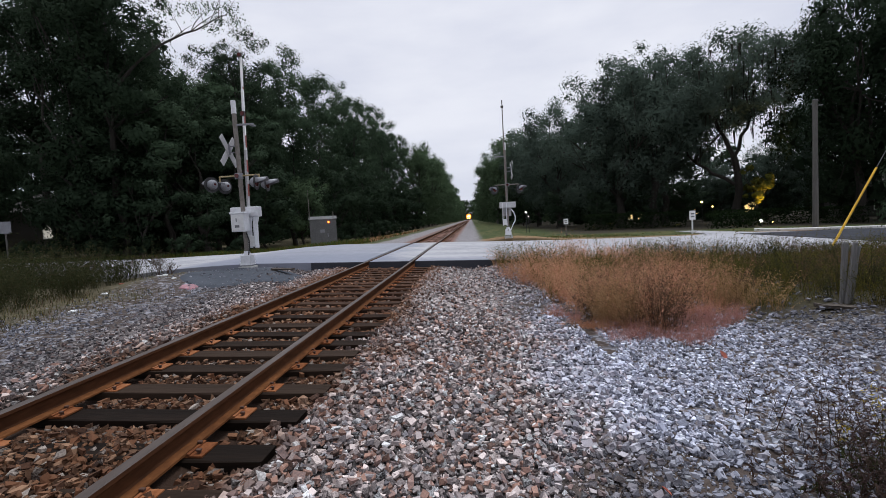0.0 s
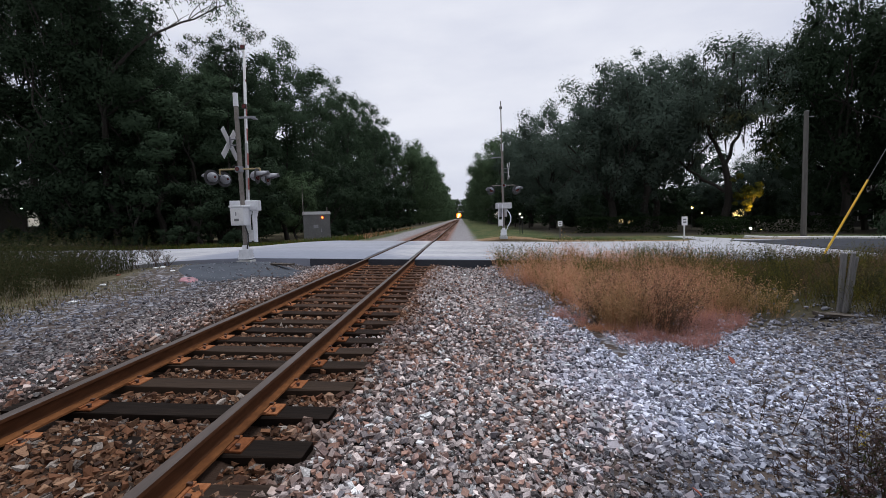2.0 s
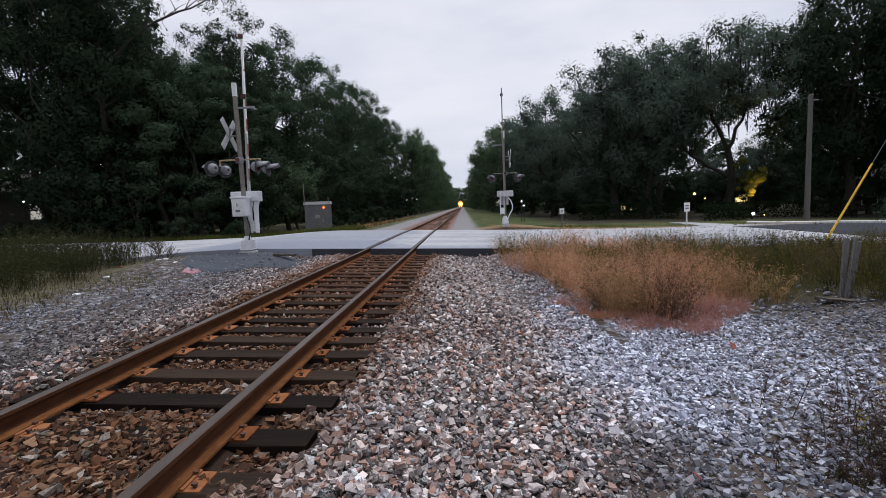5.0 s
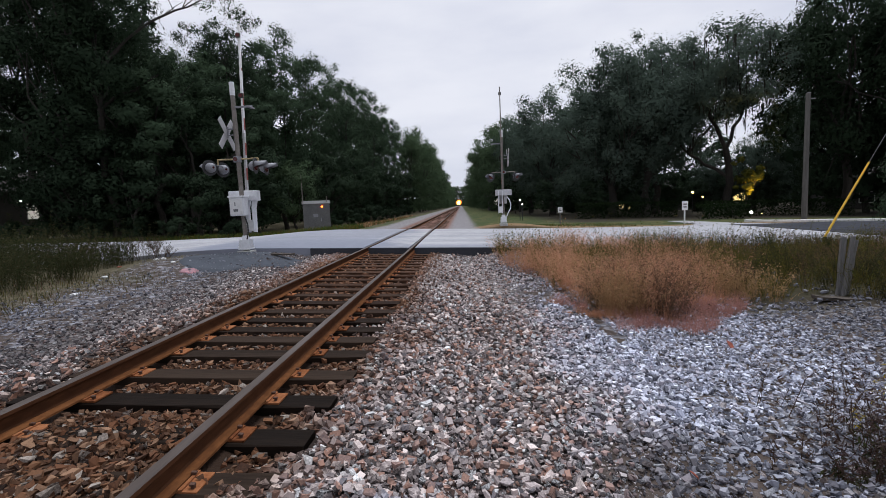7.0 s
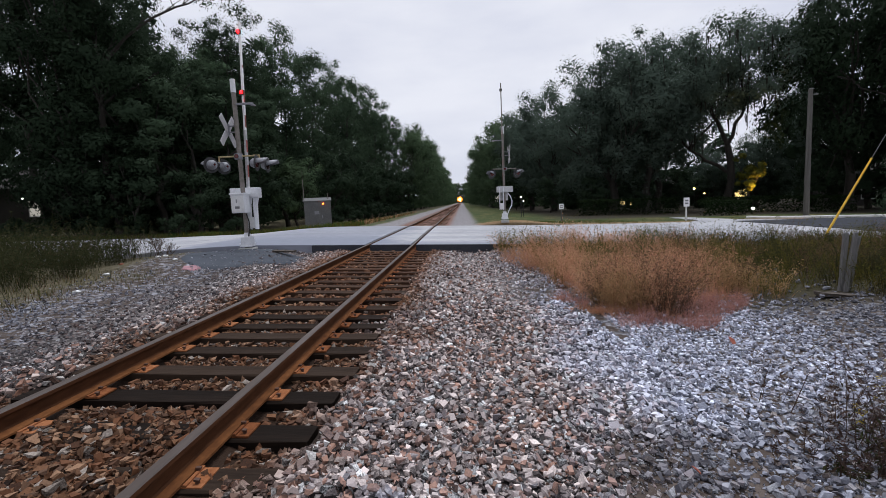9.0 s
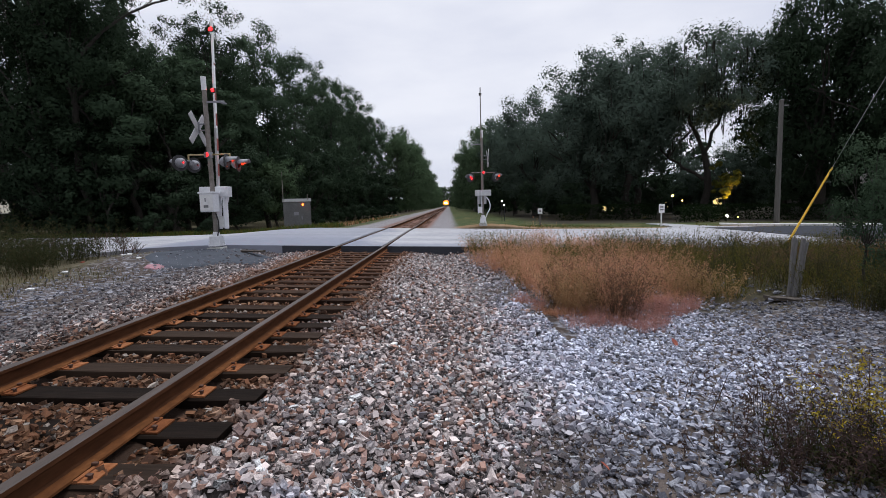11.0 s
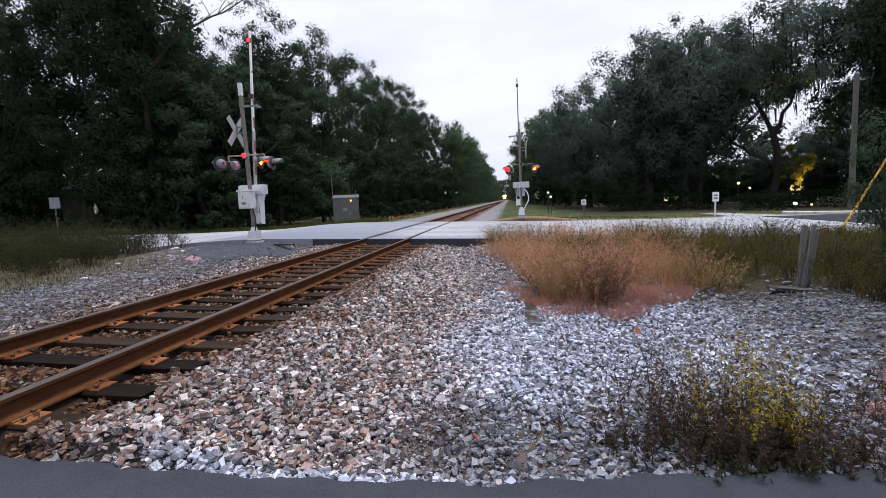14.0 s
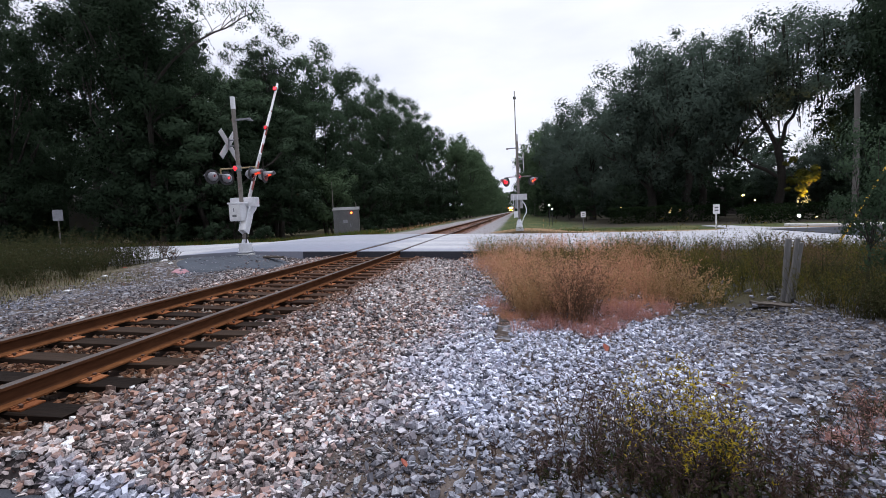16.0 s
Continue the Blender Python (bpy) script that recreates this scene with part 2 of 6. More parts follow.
    # shade beneath the oaks, painted into the ground colour
    oak_shade = math_node(nt, "MULTIPLY", span(nt, yw, 33.0, 36.0), span(nt, x, 8.0, 12.0))
    col = mix_node(nt, oak_shade, col, mix_node(nt, mid, (0.016, 0.015, 0.010), (0.045, 0.036, 0.022)))
    # shadowed foot of the deep grass, its shade put into the ground colour
    grass_shade = math_node(nt, "MULTIPLY", near, math_node(nt, "MULTIPLY", span(nt, x, 4.0, 5.0), span(nt, y, 7.0, 7.8)))
    col = mix_node(nt, math_node(nt, "MULTIPLY", grass_shade, 0.85), col, mix_node(nt, mid, (0.018, 0.016, 0.009), (0.055, 0.043, 0.024)))
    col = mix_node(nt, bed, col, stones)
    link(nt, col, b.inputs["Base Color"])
    bump(nt, b, fine, 0.5, 0.02)
    return m


def road_material(name, tone, speck=0.35, lo=0.3, apron=None):
    m, nt, b, geo, co = start(name, 0.95, 0.0, 0.06)
    pos = geo.outputs["Position"]
    grit, mid, big = noise_node(nt, pos, 120, 5), noise_node(nt, pos, 3, 5), noise_node(nt, pos, 0.35, 4)
    r = ramp_node(nt, [tuple(0.6 * c for c in tone), tone, tuple(min(1.3 * c, 0.9) for c in tone)], lo, 1 - lo)
    f = math_node(nt, "ADD", math_node(nt, "MULTIPLY", grit, speck), math_node(nt, "MULTIPLY", math_node(nt, "ADD", mid, big), (1 - speck) / 2))
    link(nt, f, r.inputs["Fac"])
    # tyre-worn lanes that run along the road
    xyz = nt.nodes.new("ShaderNodeSeparateXYZ")
    link(nt, pos, xyz.inputs[0])
    w = nt.nodes.new("ShaderNodeTexNoise")
    w.noise_dimensions = "1D"
    w.inputs["Scale"].default_value, w.inputs["Detail"].default_value = 0.8, 3
    link(nt, math_node(nt, "ADD", xyz.outputs["Y"], math_node(nt, "MULTIPLY", mid, 0.3)), w.inputs["W"])
    col = mix_node(nt, span(nt, w.outputs["Fac"], 0.35, 0.65), mix_node(nt, 1.0, r.outputs["Color"], (0.84, 0.84, 0.86), "MULTIPLY"), r.outputs["Color"])
    if apron:
        # blue-grey newer asphalt where the road climbs to the rails
        edge = math_node(nt, "ADD", xyz.outputs["X"], math_node(nt, "MULTIPLY", math_node(nt, "SUBTRACT", big, 0.5), 4.0))
        here = math_node(nt, "MULTIPLY", span(nt, edge, -9.0, -6.5), math_node(nt, "SUBTRACT", 1.0, span(nt, edge, -0.9, 0.6)))
        front = math_node(nt, "SUBTRACT", 1.0, span(nt, math_node(nt, "ADD", xyz.outputs["Y"], math_node(nt, "MULTIPLY", mid, 2.0)), 17.0, 23.0))
        near = math_node(nt, "SUBTRACT", 1.0, span(nt, math_node(nt, "ADD", xyz.outputs["Y"], mid), 15.8, 17.6))
        much = math_node(nt, "MAXIMUM", math_node(nt, "MULTIPLY", here, math_node(nt, "ADD", math_node(nt, "MULTIPLY", front, 0.4), 0.6)), math_node(nt, "MULTIPLY", near, math_node(nt, "MULTIPLY", span(nt, edge, -9.0, -6.5), 0.75)))
        col = mix_node(nt, much, col, mix_node(nt, math_node(nt, "ADD", math_node(nt, "MULTIPLY", grit, 0.5), math_node(nt, "MULTIPLY", mid, 0.5)), apron, tuple(1.5 * c for c in apron)))
    link(nt, col, b.inputs["Base Color"])
    bump(nt, b, grit, 0.35, 0.004)
    return m


GRAVEL = gravel_material("crushed_stone")
rust_dust(GRAVEL, 5.5, 11.5, 0.55, (0.30, 0.155, 0.095))
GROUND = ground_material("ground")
ROAD = road_material("worn_pale_road", (0.37, 0.37, 0.385), apron=(0.165, 0.175, 0.21))
ASPHALT = road_material("dark_asphalt", (0.050, 0.053, 0.062), 0.6, 0.36)
PATCH = road_material("grey_patch", (0.072, 0.080, 0.094))
CONCRETE = surface("concrete", [(0.28, 0.28, 0.28), (0.42, 0.42, 0.41), (0.54, 0.54, 0.53)], 0.85, fine=50)
KERB = surface("kerb_concrete", [(0.40, 0.39, 0.37), (0.55, 0.54, 0.52), (0.62, 0.61, 0.59)], 0.85, where="World", fine=30)
RAIL_SIDE = surface("rusted_rail", [(0.034, 0.0135, 0.0062), (0.068, 0.028, 0.0125), (0.108, 0.047, 0.021)], 0.85, 0.0, fine=25, coarse=2, where="World", stretch_xyz=(1, 0.25, 1), spec=0.1)
RAIL_FOOT = surface("flaking_rail_foot", [(0.050, 0.018, 0.007), (0.105, 0.040, 0.014), (0.18, 0.072, 0.026)], 0.9, 0.0, fine=30, coarse=2.5, where="World", stretch_xyz=(1, 0.4, 1), spec=0.1)
RAIL_TOP = surface("worn_rail_head", [(0.028, 0.018, 0.013), (0.052, 0.036, 0.029), (0.088, 0.068, 0.062)], 0.58, 0.0, fine=25, coarse=3, bumps=0.05, where="World", stretch_xyz=(1, 0.1, 1))
TIE = surface("creosoted_wood", [(0.0075, 0.0048, 0.0034), (0.017, 0.0108, 0.0075), (0.036, 0.0235, 0.0165)], 0.8, fine=30, coarse=4, bumps=0.7, dist=0.008, pieces=True, stretch_xyz=(0.12, 1, 1), spec=0.08)
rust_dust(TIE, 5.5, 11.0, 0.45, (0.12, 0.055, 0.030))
PLATE = surface("orange_rust", [(0.10, 0.033, 0.013), (0.20, 0.072, 0.028), (0.29, 0.12, 0.055)], 0.9, fine=35, coarse=6, pieces=True, where="World", spec=0.1)
SPIKE = surface("dark_rust", [(0.03, 0.014, 0.009), (0.07, 0.03, 0.017), (0.12, 0.05, 0.026)], 0.8, fine=60)
GALV = surface("galvanised_steel", [(0.12, 0.105, 0.094), (0.18, 0.162, 0.146), (0.25, 0.23, 0.21)], 0.6, 0.2, fine=14, coarse=3, bumps=0.08, spec=0.4)
ALU = surface("pale_aluminium_paint", [(0.52, 0.53, 0.56), (0.64, 0.65, 0.68), (0.74, 0.75, 0.78)], 0.5, 0.1, fine=14, coarse=2, bumps=0.05)
CASTING = surface("weathered_casting", [(0.1421, 0.1440, 0.1599), (0.2131, 0.2160, 0.2367), (0.2723, 0.2760, 0.3006)], 0.6, 0.2, fine=22, coarse=4, bumps=0.15)
BOARD = surface("grey_board_back", [(0.30, 0.30, 0.31), (0.42, 0.42, 0.43), (0.52, 0.52, 0.53)], 0.5, 0.1, fine=12, coarse=2, bumps=0.03)
WHITE = surface("white_reflective", [(0.62, 0.62, 0.63), (0.74, 0.74, 0.75), (0.80, 0.80, 0.80)], 0.45, fine=12, coarse=2, bumps=0.03)
DULL_WHITE = surface("chalky_white", [(0.50, 0.50, 0.50), (0.62, 0.62, 0.62), (0.70, 0.70, 0.70)], 0.7, fine=12, coarse=2, bumps=0.05)
RED = surface("red_reflective", [(0.16, 0.045, 0.04), (0.24, 0.06, 0.05), (0.30, 0.08, 0.07)], 0.45, fine=14, coarse=3, bumps=0.03)
BLACK = surface("matt_black", [(0.012, 0.012, 0.013), (0.022, 0.022, 0.024), (0.04, 0.04, 0.042)], 0.55, fine=30, bumps=0.05)
RUBBER = surface("black_rubber", [(0.015, 0.015, 0.015), (0.03, 0.03, 0.03), (0.05, 0.05, 0.05)], 0.8, fine=30)
PIPE_TAN = surface("tan_conduit", [(0.20, 0.15, 0.07), (0.32, 0.25, 0.13), (0.42, 0.35, 0.20)], 0.6, 0.2, fine=16, bumps=0.1)
LENS_OFF = surface("dark_red_lens", [(0.05, 0.004, 0.004), (0.07, 0.006, 0.005), (0.09, 0.01, 0.008)], 0.25, fine=80, bumps=0.1)
LENS_RED = glow("lit_red_lens", (1.0, 0.0004, 0.0004), 55.0)
LENS_AMBER = glow("lit_warm_lens", (1.0, 0.024, 0.0010), 60.0)
ARM_RED = glow("lit_arm_lens", (1.0, 0.0006, 0.0008), 90.0)
CABINET = surface("weathered_grey_enamel", [(0.068, 0.0702, 0.0722), (0.1, 0.1014, 0.1026), (0.136, 0.1365, 0.1368)], 0.55, 0.2, fine=10, coarse=1.5, bumps=0.05)
CAB_LAMP = glow("amber_indicator", (1.0, 0.10, 0.012), 12.0)
POLE_WOOD = surface("grey_pole_wood", [(0.0585, 0.0546, 0.04992), (0.0975, 0.09204, 0.08424), (0.1404, 0.1342, 0.1248)], 0.9, fine=20, coarse=2, bumps=0.6, dist=0.01, stretch_xyz=(3, 3, 0.15))
OLD_WOOD = surface("silvered_wood", [(0.08, 0.076, 0.074), (0.15, 0.145, 0.14), (0.25, 0.245, 0.245)], 0.9, fine=30, coarse=3, bumps=0.8, dist=0.01, stretch_xyz=(2, 2, 0.2))
ROTTEN = surface("rotten_wood", [(0.028, 0.022, 0.018), (0.065, 0.052, 0.042), (0.12, 0.10, 0.085)], 0.95, fine=30, coarse=4, bumps=0.8, dist=0.01, stretch_xyz=(0.3, 2, 2))
YELLOW = surface("faded_yellow_plastic", [(0.55, 0.30, 0.02), (0.70, 0.42, 0.03), (0.78, 0.52, 0.06)], 0.45, fine=10, coarse=1, bumps=0.03)
STEEL_WIRE = surface("steel_wire", [(0.12, 0.12, 0.12), (0.2, 0.2, 0.2), (0.28, 0.28, 0.28)], 0.5, 0.6, fine=40)
BARK = surface("dark_bark", [(0.0121, 0.0099, 0.0077), (0.0275, 0.0231, 0.0187), (0.0468, 0.0396, 0.0330)], 0.95, fine=9, coarse=1.5, bumps=1.0, dist=0.05, stretch_xyz=(2, 2, 0.35))
LEAF = leafage("dark_forest_leaves", [(0.0131, 0.0236, 0.0136), (0.0209, 0.0354, 0.0196), (0.0301, 0.0485, 0.0272), (0.0419, 0.0616, 0.0347)], scatter_=0.22)
# oak and far leaves are lightened: distance haze put into their colour
LEAF_OAK = leafage("live_oak_leaves", [(0.0602, 0.0886, 0.0711), (0.0728, 0.1027, 0.0810), (0.0869, 0.1188, 0.0929), (0.1011, 0.1330, 0.1046)], scatter_=0.22)
LEAF_FAR = leafage("hazed_wood_leaves", [(0.0363, 0.0610, 0.0316), (0.0545, 0.0879, 0.0457), (0.0759, 0.1148, 0.0599), (0.0958, 0.1435, 0.0739)], scatter_=0.22)
LEAF_MID = leafage("wood_leaves", [(0.0260, 0.0451, 0.0258), (0.0410, 0.0667, 0.0388), (0.0578, 0.0904, 0.0516), (0.0764, 0.1139, 0.0646)], scatter_=0.22)
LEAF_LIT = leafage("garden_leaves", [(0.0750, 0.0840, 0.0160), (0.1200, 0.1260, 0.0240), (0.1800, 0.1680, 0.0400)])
LEAF_LIGHT = leafage("fresh_leaves", [(0.026, 0.050, 0.013), (0.044, 0.080, 0.020), (0.072, 0.112, 0.032)])
LEAF_HEDGE = leafage("clipped_hedge_leaves", [(0.006, 0.013, 0.005), (0.011, 0.021, 0.007), (0.018, 0.03, 0.01)])
MOSS = leafage("grey_hanging_moss", [(0.021, 0.0228, 0.018), (0.036, 0.036, 0.0288), (0.051, 0.0492, 0.039)])
WEED_RED = leafage("dry_red_grass", [(0.2361, 0.0999, 0.0599), (0.4457, 0.2110, 0.1294), (0.6293, 0.3453, 0.2247), (0.5244, 0.3071, 0.1566)])
WEED_TAN = leafage("tan_dry_grass", [(0.2012, 0.1198, 0.0551), (0.3707, 0.2291, 0.1167), (0.5295, 0.3543, 0.2016)])
WEED_PURPLE = leafage("purplish_dead_grass", [(0.2299, 0.1089, 0.0924), (0.4114, 0.2118, 0.1786), (0.5808, 0.3388, 0.2957)])
WEED_OLIVE = leafage("olive_grass", [(0.0401, 0.0424, 0.0092), (0.0757, 0.0771, 0.0153), (0.1168, 0.1012, 0.0230), (0.1447, 0.0964, 0.0307)])
WEED_DARK = leafage("dark_green_weeds", [(0.016, 0.022, 0.009), (0.030, 0.037, 0.014), (0.050, 0.052, 0.022), (0.075, 0.056, 0.032)])
WEED_BLACK = leafage("dark_weed_stems", [(0.0204, 0.0136, 0.0106), (0.0433, 0.0271, 0.0211), (0.0765, 0.0468, 0.0343), (0.0574, 0.0542, 0.0238)])
WEED_TOP = leafage("faded_weed_heads", [(0.026, 0.017, 0.015), (0.060, 0.039, 0.036), (0.105, 0.070, 0.066), (0.07, 0.06, 0.03)])
WEED_STEM = leafage("brown_weed_stems", [(0.0607, 0.0364, 0.0234), (0.1148, 0.0715, 0.0455), (0.1755, 0.1105, 0.0650)])
FLOWER = leafage("yellow_flowers", [(0.20, 0.15, 0.015), (0.36, 0.27, 0.02), (0.50, 0.40, 0.05)])
TWIG = leafage("bare_twigs", [(0.06, 0.042, 0.034), (0.11, 0.08, 0.065), (0.15, 0.11, 0.09)])
DEAD_LEAF = surface("orange_dead_leaf", [(0.16, 0.035, 0.022), (0.24, 0.055, 0.03), (0.30, 0.09, 0.05)], 0.7, fine=30)
PINK = surface("pink_marking_paint", [(0.17, 0.13, 0.135), (0.28, 0.14, 0.16), (0.42, 0.19, 0.22)], 0.8, fine=14, coarse=5)
WALL = surface("pale_stucco", [(0.045, 0.042, 0.04), (0.065, 0.06, 0.056), (0.09, 0.085, 0.08)], 0.9, fine=20, coarse=1)
ROOF = surface("brown_shingle", [(0.02, 0.018, 0.017), (0.035, 0.03, 0.028), (0.05, 0.045, 0.04)], 0.9, fine=12, coarse=1)
WINDOW_LIT = glow("lamplit_window", (1.0, 0.72, 0.28), 1.3)
WINDOW_COOL = glow("white_pane_glow", (1.0, 0.95, 0.85), 0.35)
LAMP_WHITE = glow("white_garden_lamp", (1.0, 0.93, 0.75), 22.0)
WARM_GLOBE = glow("warm_globe", (1.0, 0.62, 0.18), 14.0)
LOCO = surface("dark_loco_paint", [(0.02, 0.025, 0.04), (0.03, 0.035, 0.055), (0.05, 0.05, 0.07)], 0.5, fine=6, coarse=1)
LOCO_YELLOW = surface("loco_yellow_paint", [(0.45, 0.28, 0.03), (0.55, 0.36, 0.04), (0.6, 0.42, 0.08)], 0.5, fine=6, coarse=1)
HEADLIGHT = glow("headlight", (1.0, 0.55, 0.16), 160.0)
DITCH = glow("ditch_light", (1.0, 0.50, 0.16), 60.0)
GLARE = glow("headlight_bowl", (1.0, 0.22, 0.025), 2.2)
GLASS = surface("dark_glass", [(0.01, 0.012, 0.014), (0.014, 0.016, 0.018), (0.02, 0.022, 0.024)], 0.08, fine=5, bumps=0)
LEGEND = surface("grey_lettering", [(0.10, 0.10, 0.11), (0.14, 0.14, 0.15), (0.18, 0.18, 0.19)], 0.7, fine=20, bumps=0)

# ---- building helpers ----
def fast_mesh(name, verts, faces, material, smooth=False, normals=None):
    """A mesh from arrays; faces all have the same number of corners."""
    verts, faces = np.asarray(verts, np.float32), np.asarray(faces, np.int32)
    me = bpy.data.meshes.new(name)
    n, k = faces.shape
    me.vertices.add(len(verts))
    me.vertices.foreach_set("co", verts.ravel())
    me.loops.add(n * k)
    me.loops.foreach_set("vertex_index", faces.ravel())
    me.polygons.add(n)
    me.polygons.foreach_set("loop_start", np.arange(0, n * k, k, dtype=np.int32))
    me.polygons.foreach_set("loop_total", np.full(n, k, np.int32))
    me.polygons.foreach_set("use_smooth", np.full(n, smooth or normals is not None))
    me.update(calc_edges=True)
    me.validate()
    me.materials.append(material)
    if normals is not None:
        me.normals_split_custom_set_from_vertices(np.asarray(normals, np.float32))
    return me


def bm_mesh(name, bm, material, smooth=False):
    me = bpy.data.meshes.new(name)
    bm.normal_update()
    bm.to_mesh(me)
    bm.free()
    me.materials.append(material)
    if smooth:
        for p in me.polygons:
            p.use_smooth = True
    return me


def part(name, bm, material, parent, label="", at=None, smooth=False):
    """Links a bmesh as one mesh object under a thing or a part."""
    ob = new(name, bm_mesh(name, bm, material, smooth))
    ob.parent = parent
    if at is not None:
        ob.matrix_basis = at
    if label:
        tagged(ob, label)
    return ob


def base(name, m, label, category, group="", kind=""):
    ob = new(name)
    ob.empty_display_size = 0.2
    ob.matrix_basis = m
    return tagged(ob, label, category, group, kind)


def box(bm, x0, x1, y0, y1, z0, z1, bevel=0.0, m=None):
    made = bmesh.ops.create_cube(bm, size=1.0, matrix=Matrix.Translation(((x0 + x1) / 2, (y0 + y1) / 2, (z0 + z1) / 2)) @ Matrix.Diagonal((x1 - x0, y1 - y0, z1 - z0, 1)))
    vs = made["verts"]
    if bevel:
        es = list({e for v in vs for e in v.link_edges})
        out = bmesh.ops.bevel(bm, geom=es, offset=bevel, segments=2, affect="EDGES", profile=0.6)
        vs = list({v for f in out["faces"] for v in f.verts} | {v for v in vs if v.is_valid})
    if m is not None:
        bmesh.ops.transform(bm, matrix=m, verts=[v for v in vs if v.is_valid])
    return bm


def tube(bm, p, q, r0, r1=None, seg=12, caps=True):
    p, q = Vector(p), Vector(q)
    d = q - p
    m = Matrix.Translation((p + q) / 2) @ d.to_track_quat("Z", "Y").to_matrix().to_4x4()
    bmesh.ops.create_cone(bm, cap_ends=caps, segments=seg, radius1=r0, radius2=r0 if r1 is None else r1, depth=d.length, matrix=m)
    return bm


def bent(bm, pts, r, seg=8):
    for a, b in zip(pts, pts[1:]):
        tube(bm, a, b, r, seg=seg)
    for a in pts[1:-1]:
        bmesh.ops.create_icosphere(bm, subdivisions=1, radius=r * 1.02, matrix=Matrix.Translation(a))
    return bm


def fresh():
    return bmesh.new()


# ---- the lie of the land ----
ROAD_X = [-400, -60, -30, -16, -13.3, -10, -7, -5, 8, 12, 24, 60, 400]
ROAD_Z = [-1.6, -1.2, -0.9, -0.66, -0.55, -0.42, -0.13, -0.02, 0.0, 0.05, 0.28, 0.5, 0.8]
NEAR_EDGE, FAR_EDGE = 15.15, 27.0


def ramp01(v, a, b):
    t = np.clip((v - a) / (b - a), 0, 1)
    return t * t * (3 - 2 * t)


def cross_fall(x):
    """The whole site falls gently from the wood towards the gardens."""
    return -0.0332 * np.clip(x, -45, 45)


def road_level(x):
    return np.interp(x, ROAD_X, ROAD_Z)


def road_height(x):
    return road_level(x) + cross_fall(x)


def land_level(x, y):
    x, y = np.asarray(x, float), np.asarray(y, float)
    side = np.abs(x)
    field = -0.45 + 0.25 * ramp01(x, 5.5, 10) + 0.05 * ramp01(-x, 3, 7) + 0.05 * np.sin(1.3 * x + 0.4) * np.sin(0.9 * y)
    apron = ramp01(-x, 2.4, 3.4) * (1 - ramp01(-x, 6.0, 8.0)) * ramp01(y, 10.0, 14.0)
    field = field + apron * 0.36
    bank = ramp01(y, 11.8, 15.0)
    field = field * (1 - bank) + (road_level(x) - 0.13 - 0.15 * (1 - ramp01(side, 2.6, 4.0))) * bank
    far_field = road_level(x) + 0.10 * ramp01(x, 3.5, 7) + 0.03 * np.sin(0.5 * x) * np.sin(0.37 * y) - 0.12
    far_field = far_field - 0.5 * ramp01(-x, 3.5, 8.0) * ramp01(y, 28.0, 36.0)
    far_field = far_field + 0.36 * np.exp(-((x - 5.0) ** 2 / 5 + (y - 28.0) ** 2 / 1.6))
    far_field = far_field * (1 - ramp01(y, 60, 160)) + np.clip(far_field, -0.6, 0.45) * ramp01(y, 60, 160)
    out = np.where(y < 20, field, far_field)
    bed = 1 - ramp01(side, 1.5, 2.9)
    bed_z = -0.265 + 0.055 * ramp01(side, 1.25, 1.5) + 0.10 * (1 - ramp01(y, 2.1, 2.7)) + 0.05 * (1 - ramp01(side, 0.75, 0.9)) * (1 - ramp01(y, 3.1, 3.45)) * ramp01(y, 2.1, 2.7) + 0.075 * ramp01(y, 27.0, 28.0)
    out = out * (1 - bed) + bed_z * bed
    under = ramp01(y, NEAR_EDGE - 0.02, NEAR_EDGE + 0.04) * (1 - ramp01(y, FAR_EDGE - 0.04, FAR_EDGE + 0.02))
    out = out * (1 - under) + (road_level(x) - 0.35) * under
    front = (1 - ramp01(y, near_edge(x) - 0.03, near_edge(x) + 0.15)) * ramp01(x, 0.2, 0.5)
    return out * (1 - front) + (near_level(x) - 0.05) * front


def land(x, y):
    return land_level(x, y) + cross_fall(np.asarray(x, float))


def olive_edge(x):
    """Where the deep grass takes over from the gravel."""
    return np.interp(x, [4, 8.0, 8.5, 8.9, 9.1, 9.3, 9.8, 13], [8.3, 8.5, 8.35, 7.8, 6.95, 6.3, 5.4, 4.6]) + 0.08 * np.sin(5 * x)


def near_edge(x):
    """The ragged edge of the near lane."""
    return np.interp(x, [0.86, 2.4, 3.2, 4.1, 4.9, 5.6, 6.8, 9, 40], [2.2, 2.27, 2.34, 2.42, 2.62, 2.72, 2.95, 3.1, 3.2]) + 0.018 * np.sin(9 * x) + 0.012 * np.sin(23 * x + 1)


def near_level(x):
    return np.interp(np.abs(x), [0, 1.4, 2.9, 8, 40, 400], [-0.25, -0.29, -0.35, -0.40, -0.40, -0.4])


def near_height(x):
    return near_level(x) + cross_fall(x)


def steps(*runs):
    out = []
    for a, b, d in runs:
        out += list(np.arange(a, b - 1e-6, d))
    return np.array(out + [runs[-1][1]])


def sheet(name, xs, ys, height, material, jitter=0.0):
    gx, gy = np.meshgrid(xs, ys)
    gz = height(gx, gy)
    if jitter:
        gz = gz + np.random.RandomState(3).normal(0, jitter, gz.shape)
    v = np.stack([gx, gy, gz], -1).reshape(-1, 3)
    w, h = len(xs), len(ys)
    i = (np.arange(h - 1)[:, None] * w + np.arange(w - 1)[None]).ravel()
    f = np.stack([i, i + 1, i + 1 + w, i + w], -1)
    return fast_mesh(name, v, f, material, True)


